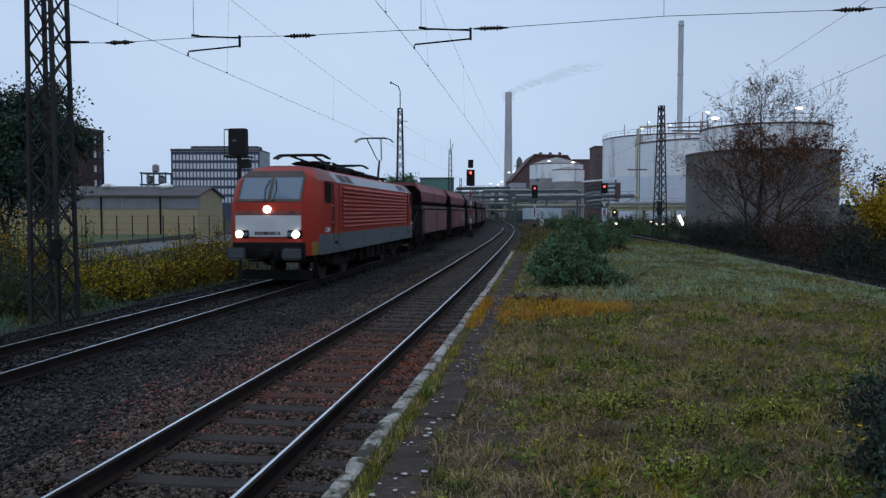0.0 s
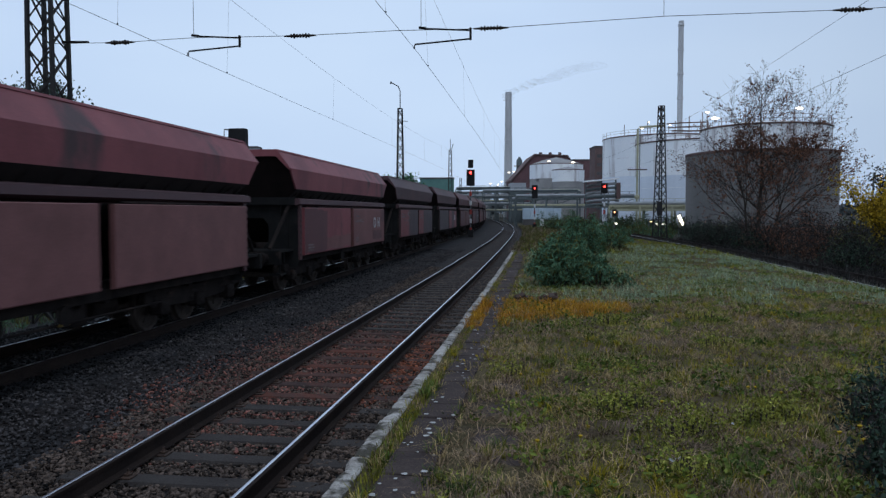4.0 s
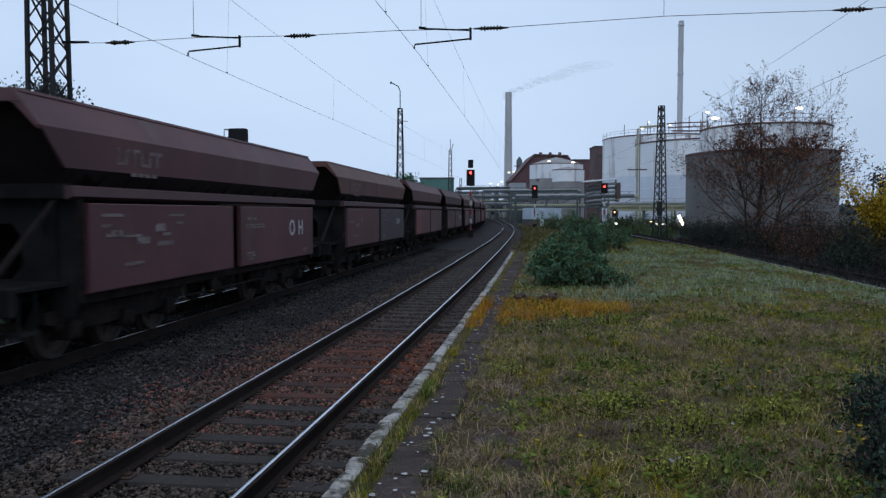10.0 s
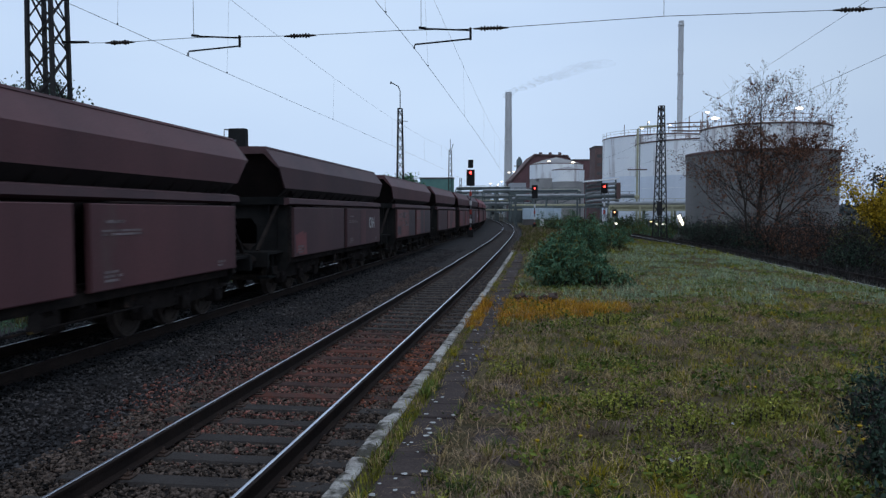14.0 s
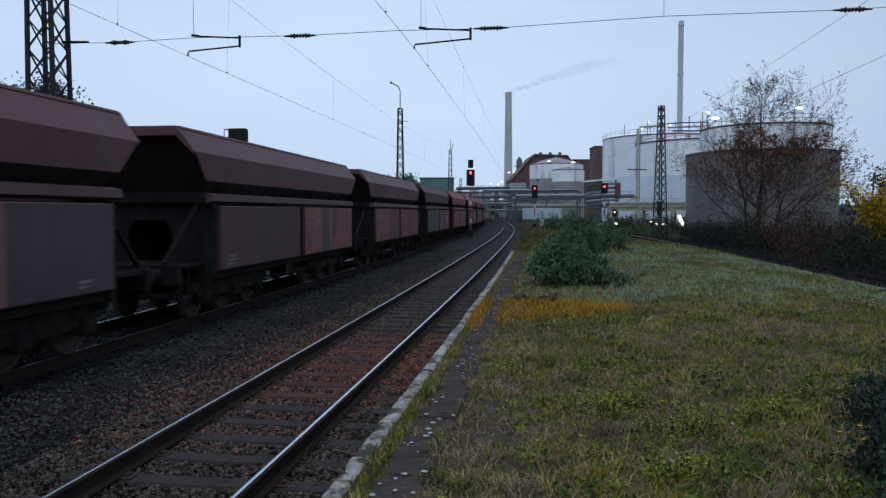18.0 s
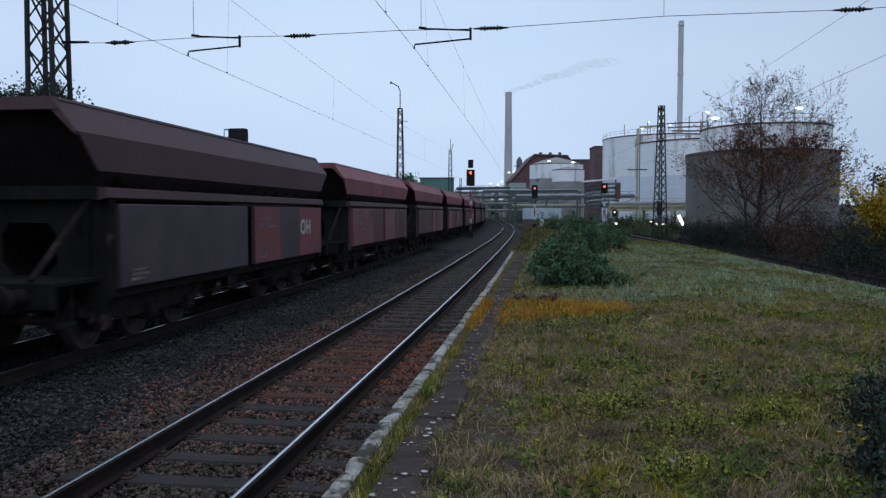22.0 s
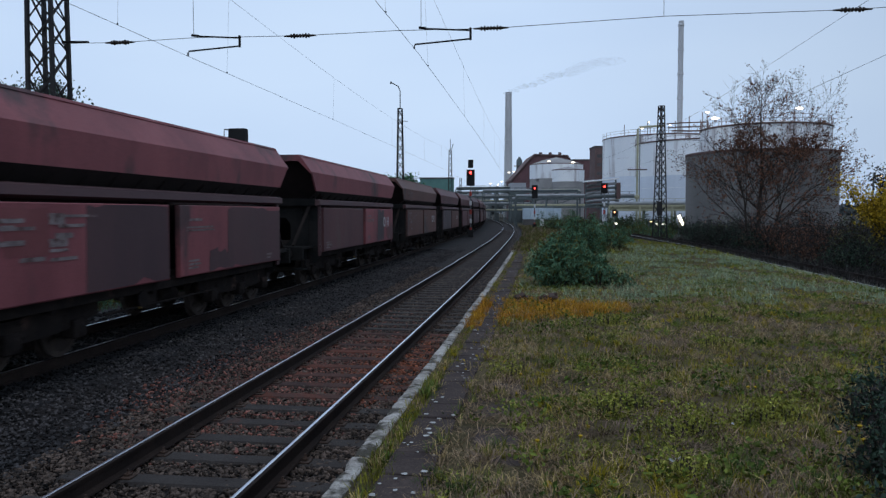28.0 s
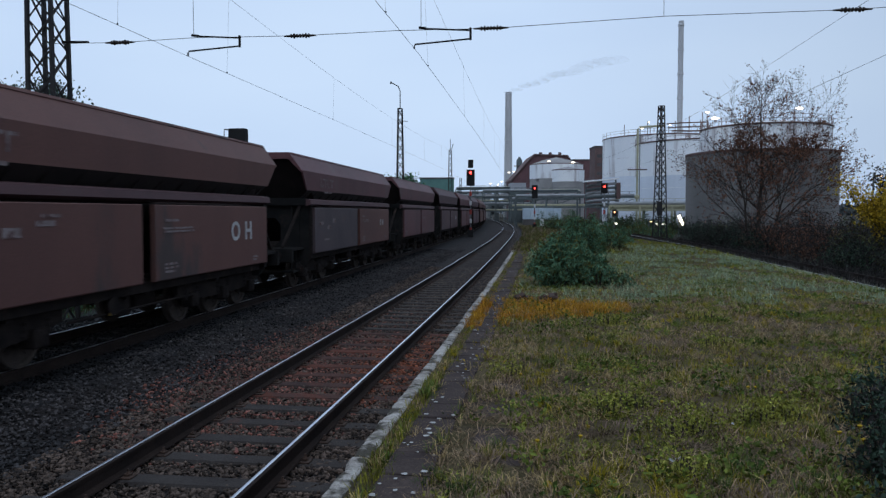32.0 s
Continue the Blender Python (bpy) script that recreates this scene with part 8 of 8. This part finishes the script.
def tufts(n, s0, s1, l0, l1, h0, h1, count, spread_r, width, material, label, seed, f, lim, lean=0.7):
    """Separate tufts whose blades fan outwards from a narrow foot."""
    rng = np.random.default_rng(seed)
    s, l = s0 * (s1 / s0) ** rng.random(n), l0 + (l1 - l0) * rng.random(n)
    ok = np.array([clear(a, b) and wob(a, b, f, seed) > lim for a, b in zip(s, l)])
    s, l = s[ok], l[ok]
    m = len(s)
    c = frame_of(s, l, np.array([turf_z(a, b) for a, b in zip(s, l)]) - 0.01)
    tall = np.repeat(h0 + (h1 - h0) * rng.random(m) ** 1.4, count)
    wide = np.repeat(spread_r * (0.6 + 0.8 * rng.random(m)), count)
    k = m * count
    a, q = rng.random(k) * 2 * math.pi, rng.random(k) ** 0.6
    out = np.stack([np.cos(a), np.sin(a), np.zeros(k)], 1)
    foot = np.repeat(c, count, 0) + out * (wide * q)[:, None]
    h = tall * (0.45 + 0.65 * rng.random(k))
    side = np.stack([-np.sin(a), np.cos(a), np.zeros(k)], 1) * (width * (0.6 + 0.8 * rng.random(k)))[:, None]
    ln = out * (lean * h * (0.15 + q))[:, None] + rng.normal(size=(k, 3)) * np.array([1, 1, 0]) * (0.16 * h)[:, None]
    up = np.array([0, 0, 1.0])
    mid = foot + ln * 0.38 + up * (h * 0.62)[:, None]
    v = np.stack([foot - side, foot + side, mid + side * 0.75, mid - side * 0.75, foot + ln + up * (h * (1 - 0.22 * lean))[:, None]], 1)
    fc = np.array([(0, 1, 2), (0, 2, 3), (3, 2, 4)])[None] + (np.arange(k) * 5)[:, None, None]
    return bulk("grass", v.reshape(-1, 3), fc.reshape(-1, 3), material, label, "grass")


tufts(2600, 3.4, 17, 1.95, 10.5, 0.06, 0.17, 28, 0.055, 0.0030, M_LUSH, "rank green grass tufts", 71, 0.7, -0.02)
tufts(2400, 3.4, 17, 1.95, 10.5, 0.06, 0.18, 26, 0.055, 0.0024, M_STRAW, "tall straw-coloured tufts", 72, 0.8, 0.06, 1.0)
tufts(2800, 3.4, 17, 2.42, 10.0, 0.06, 0.17, 26, 0.075, 0.0026, M_DEADBROWN, "collapsed dead brown tufts", 73, 0.7, -0.12, 1.9)
tufts(1700, 3.4, 19, 1.95, 10.5, 0.06, 0.15, 24, 0.05, 0.0032, M_YELLOWGRASS, "yellow-green tufts", 74, 0.6, 0.08)
# dark green rosettes
rng = np.random.default_rng(29)
pl = []
for i in range(1500):
    s, l = 3.6 * (30 / 3.6) ** rng.random(), rng.uniform(2.5, 11.5)
    if wob(s, l, 0.6, 87) < 0.06:
        continue
    c = at(s, l, turf_z(s, l) + 0.04)
    for j in range(20):
        pl.append((c.x + rng.normal() * 0.09, c.y + rng.normal() * 0.09, c.z + abs(rng.normal()) * 0.035))
v, f = leaf_quads(np.array(pl), 0.055, rng, 0.0, 0.5)
bulk("weeds", v, f, M_LUSH, "dark green leafy weeds in the turf", "weeds")
# broad-leaved weeds, low and pale green
rng = np.random.default_rng(31)
pl = []
for i in range(1100):
    s, l = 3.6 * (26 / 3.6) ** rng.random(), rng.uniform(2.5, 11.5)
    if wob(s, l, 0.5, 27) < -0.1:
        continue
    c = at(s, l, turf_z(s, l) + 0.03)
    for j in range(26):
        pl.append((c.x + rng.normal() * 0.08, c.y + rng.normal() * 0.08, c.z + abs(rng.normal()) * 0.03))
v, f = leaf_quads(np.array(pl), 0.032, rng, 0.0, 0.55)
M_WEED = mat("pale_green_weed_leaf", (0.155, 0.185, 0.034), (0.378, 0.370, 0.086), 1.6, 0.8, bump=0, island=0.5, spec=0.08)
bulk("weeds", v, f, M_WEED, "low broad-leaved weeds in the turf", "weeds")
for i, (x, y, w) in enumerate(((1.55, 6.95, 0.22), (1.85, 7.1, 0.2), (2.0, 6.2, 0.24), (2.25, 6.4, 0.18), (2.75, 6.6, 0.2), (3.1, 6.75, 0.2), (0.75, 8.6, 0.25), (3.9, 10.5, 0.35), (2.9, 12.6, 0.4), (4.6, 12.9, 0.35), (1.7, 5.2, 0.2))):
    shrub(at_xy(x, y, 0.37), [(0, 0, w, w * 0.7, 0.19)], 1200, 0.031, (M_WEED, M_WEED, M_GRASS), 140 + i, "clump of pale green broad-leaved weeds in the turf", 14, 0.5, "weed_clump")
for i, (x, y, z) in enumerate(((3.05, 5.3, 0.64), (3.02, 5.3, 0.74), (2.9, 5.35, 0.68), (0.74, 5.73, 0.5), (1.1, 5.85, 0.5), (3.2, 7.51, 0.5), (3.67, 8.27, 0.5), (3.36, 7.28, 0.5), (2.07, 6.93, 0.5), (0.86, 8.12, 0.5), (3.16, 7.6, 0.48))):
    t = thing("flower", at_xy(x, y, z), "small yellow flower head on a thin stalk", "flower", "flowers in the turf")
    part("stalk", Shape().tube([(0, 0, 0.39 - z), (0.01, 0.01, (0.39 - z) / 2), (0, 0, 0)], 0.003, 4), M_GRASS, t)
    part("blossom", Shape().lathe([(0.003, -0.010), (0.014, 0.0), (0.019, 0.010), (0.004, 0.018)], 9), M_YELLOWLEAF, t, smooth=True)
for i, (x, y) in enumerate(((1.80, 5.51), (1.72, 5.47), (2.53, 6.42), (2.4, 6.42), (3.6, 13.2), (4.3, 11.0), (2.4, 7.1))):
    t = thing("paper_scrap", at_xy(x, y, 0.44, i * 50), "crumpled white paper scrap lying in the grass", "litter", "paper scraps")
    t_s = Shape().grid([[(u * 0.022, v * 0.020, 0.010 * math.sin(u * 2.1 + v + i)) for u in (-1, -0.3, 0.4, 1)] for v in (-1, 0, 1)])
    part("sheet", t_s, M_PALEWALL, t)
# fallen yellow leaves and pale flecks on slabs, kerb and turf
pl = [tuple(at(s, l, turf_z(s, l) + 0.035)) for s, l in zip(3.6 * (22 / 3.6) ** rng.random(160), rng.uniform(1.9, 10, 160))]
v, f = leaf_quads(np.array(pl), 0.05, rng, 0.0, 0.8)
bulk("fallen_leaves", v, f, M_YELLOWLEAF, "fallen yellow leaves on the grass", "leaves")
fl = []
fv, ff = [], []
for i in range(120):
    s, l = 3.4 * (30 / 3.4) ** rng.random(), rng.uniform(2.07, 2.39)
    c, r, o = at(s, l, 0.4105), rng.uniform(0.011, 0.029), len(fv)
    fv += [(c.x + r * (0.7 + 0.6 * rng.random()) * math.cos(q), c.y + r * (0.7 + 0.6 * rng.random()) * math.sin(q), c.z + (0.003 if q else 0.003)) for q in (0, 1.05, 2.09, 3.14, 4.19, 5.24)]
    ff += [(o, o + 1, o + 2), (o, o + 2, o + 3), (o, o + 3, o + 4), (o, o + 4, o + 5)]
M_FLECK = mat("chalky_white_fleck", (0.36, 0.36, 0.35), (0.52, 0.52, 0.50), 5.0, 0.9, bump=0)
bulk("pale_flecks", fv, ff, M_FLECK, "chalky pale flecks on the paving slabs", "flecks")

# a little heap of rusty scrap in the grass
heap = thing("scrap_heap", along(16.2, 2.95, 0.38), "small heap of rusty scrap and brick in the grass", "scrap")
rg = random.Random(5)
for i in range(11):
    q = Matrix.Translation((rg.uniform(-0.35, 0.5), rg.uniform(-0.25, 0.3), 0.06 + 0.05 * (i % 3))) @ Euler((rg.uniform(-0.5, 0.5), rg.uniform(-0.5, 0.5), rg.uniform(0, 3))).to_matrix().to_4x4()
    part("lump", Shape().box(-0.12, 0.12, -0.06, 0.06, -0.035, 0.035, 0.015), M_CLIP if i % 3 else M_BRICK, heap, m=q)

# woods on the horizon
rng = np.random.default_rng(77)
xs = rng.uniform(-700, 700, 9000)
ys = 620 + rng.uniform(-30, 60, 9000)
hh = np.array([9 + 5 * noise.noise(Vector((x * 0.012, 0.0, 0.0))) + 3 * noise.noise(Vector((x * 0.06, 2.0, 0.0))) for x in xs])
c = np.stack([xs, ys, hh * rng.random(9000) ** 0.6 - 0.6], 1)
v, f = leaf_quads(c, 5.0, rng, 0.0, 0.9)
M_FARWOOD = mat("hazy_far_woods", (0.060, 0.070, 0.072), (0.085, 0.095, 0.095), 0.02, 0.95, bump=0, island=0.25)
bulk("far_woods", v, f, M_FARWOOD, "hazy dark woods on the horizon", "woods")


# ---- all that moves ----
def motions():
    times = [float(t) for t in range(33)]
    for ob, offset, pivot in MOVERS:
        walk(ob, [(t, train_pose(float(np.polyval(RUN, t)) + offset, pivot)) for t in times])
    for ob, d0, side in PUFFS:
        walk(ob, [(t, Matrix.Translation(plume_place(d0 + 0.45 * t, side))) for t in (0.0, 4.0, 8.0, 12.0, 16.0, 20.0, 24.0, 28.0, 32.0)])
    run0 = float(np.polyval(RUN, 0.0))
    fine = np.linspace(0, 32, 961)
    gone = run0 - np.polyval(RUN, fine)
    turns = {}
    for ws, place, r in WHEELS:
        if r not in turns:
            step = radians(80) * r
            marks = list(np.interp(np.arange(0, gone[-1], step), gone, fine)) + [32.0]
            keep, last = [], -1
            for t in marks:
                if frame(t) != last:
                    keep.append((float(t), math.degrees(float(np.interp(t, fine, gone)) / r)))
                    last = frame(t)
            turns[r] = keep
        walk(ws, [(t, pose(*place, rx=a)) for t, a in turns[r]])


motions()
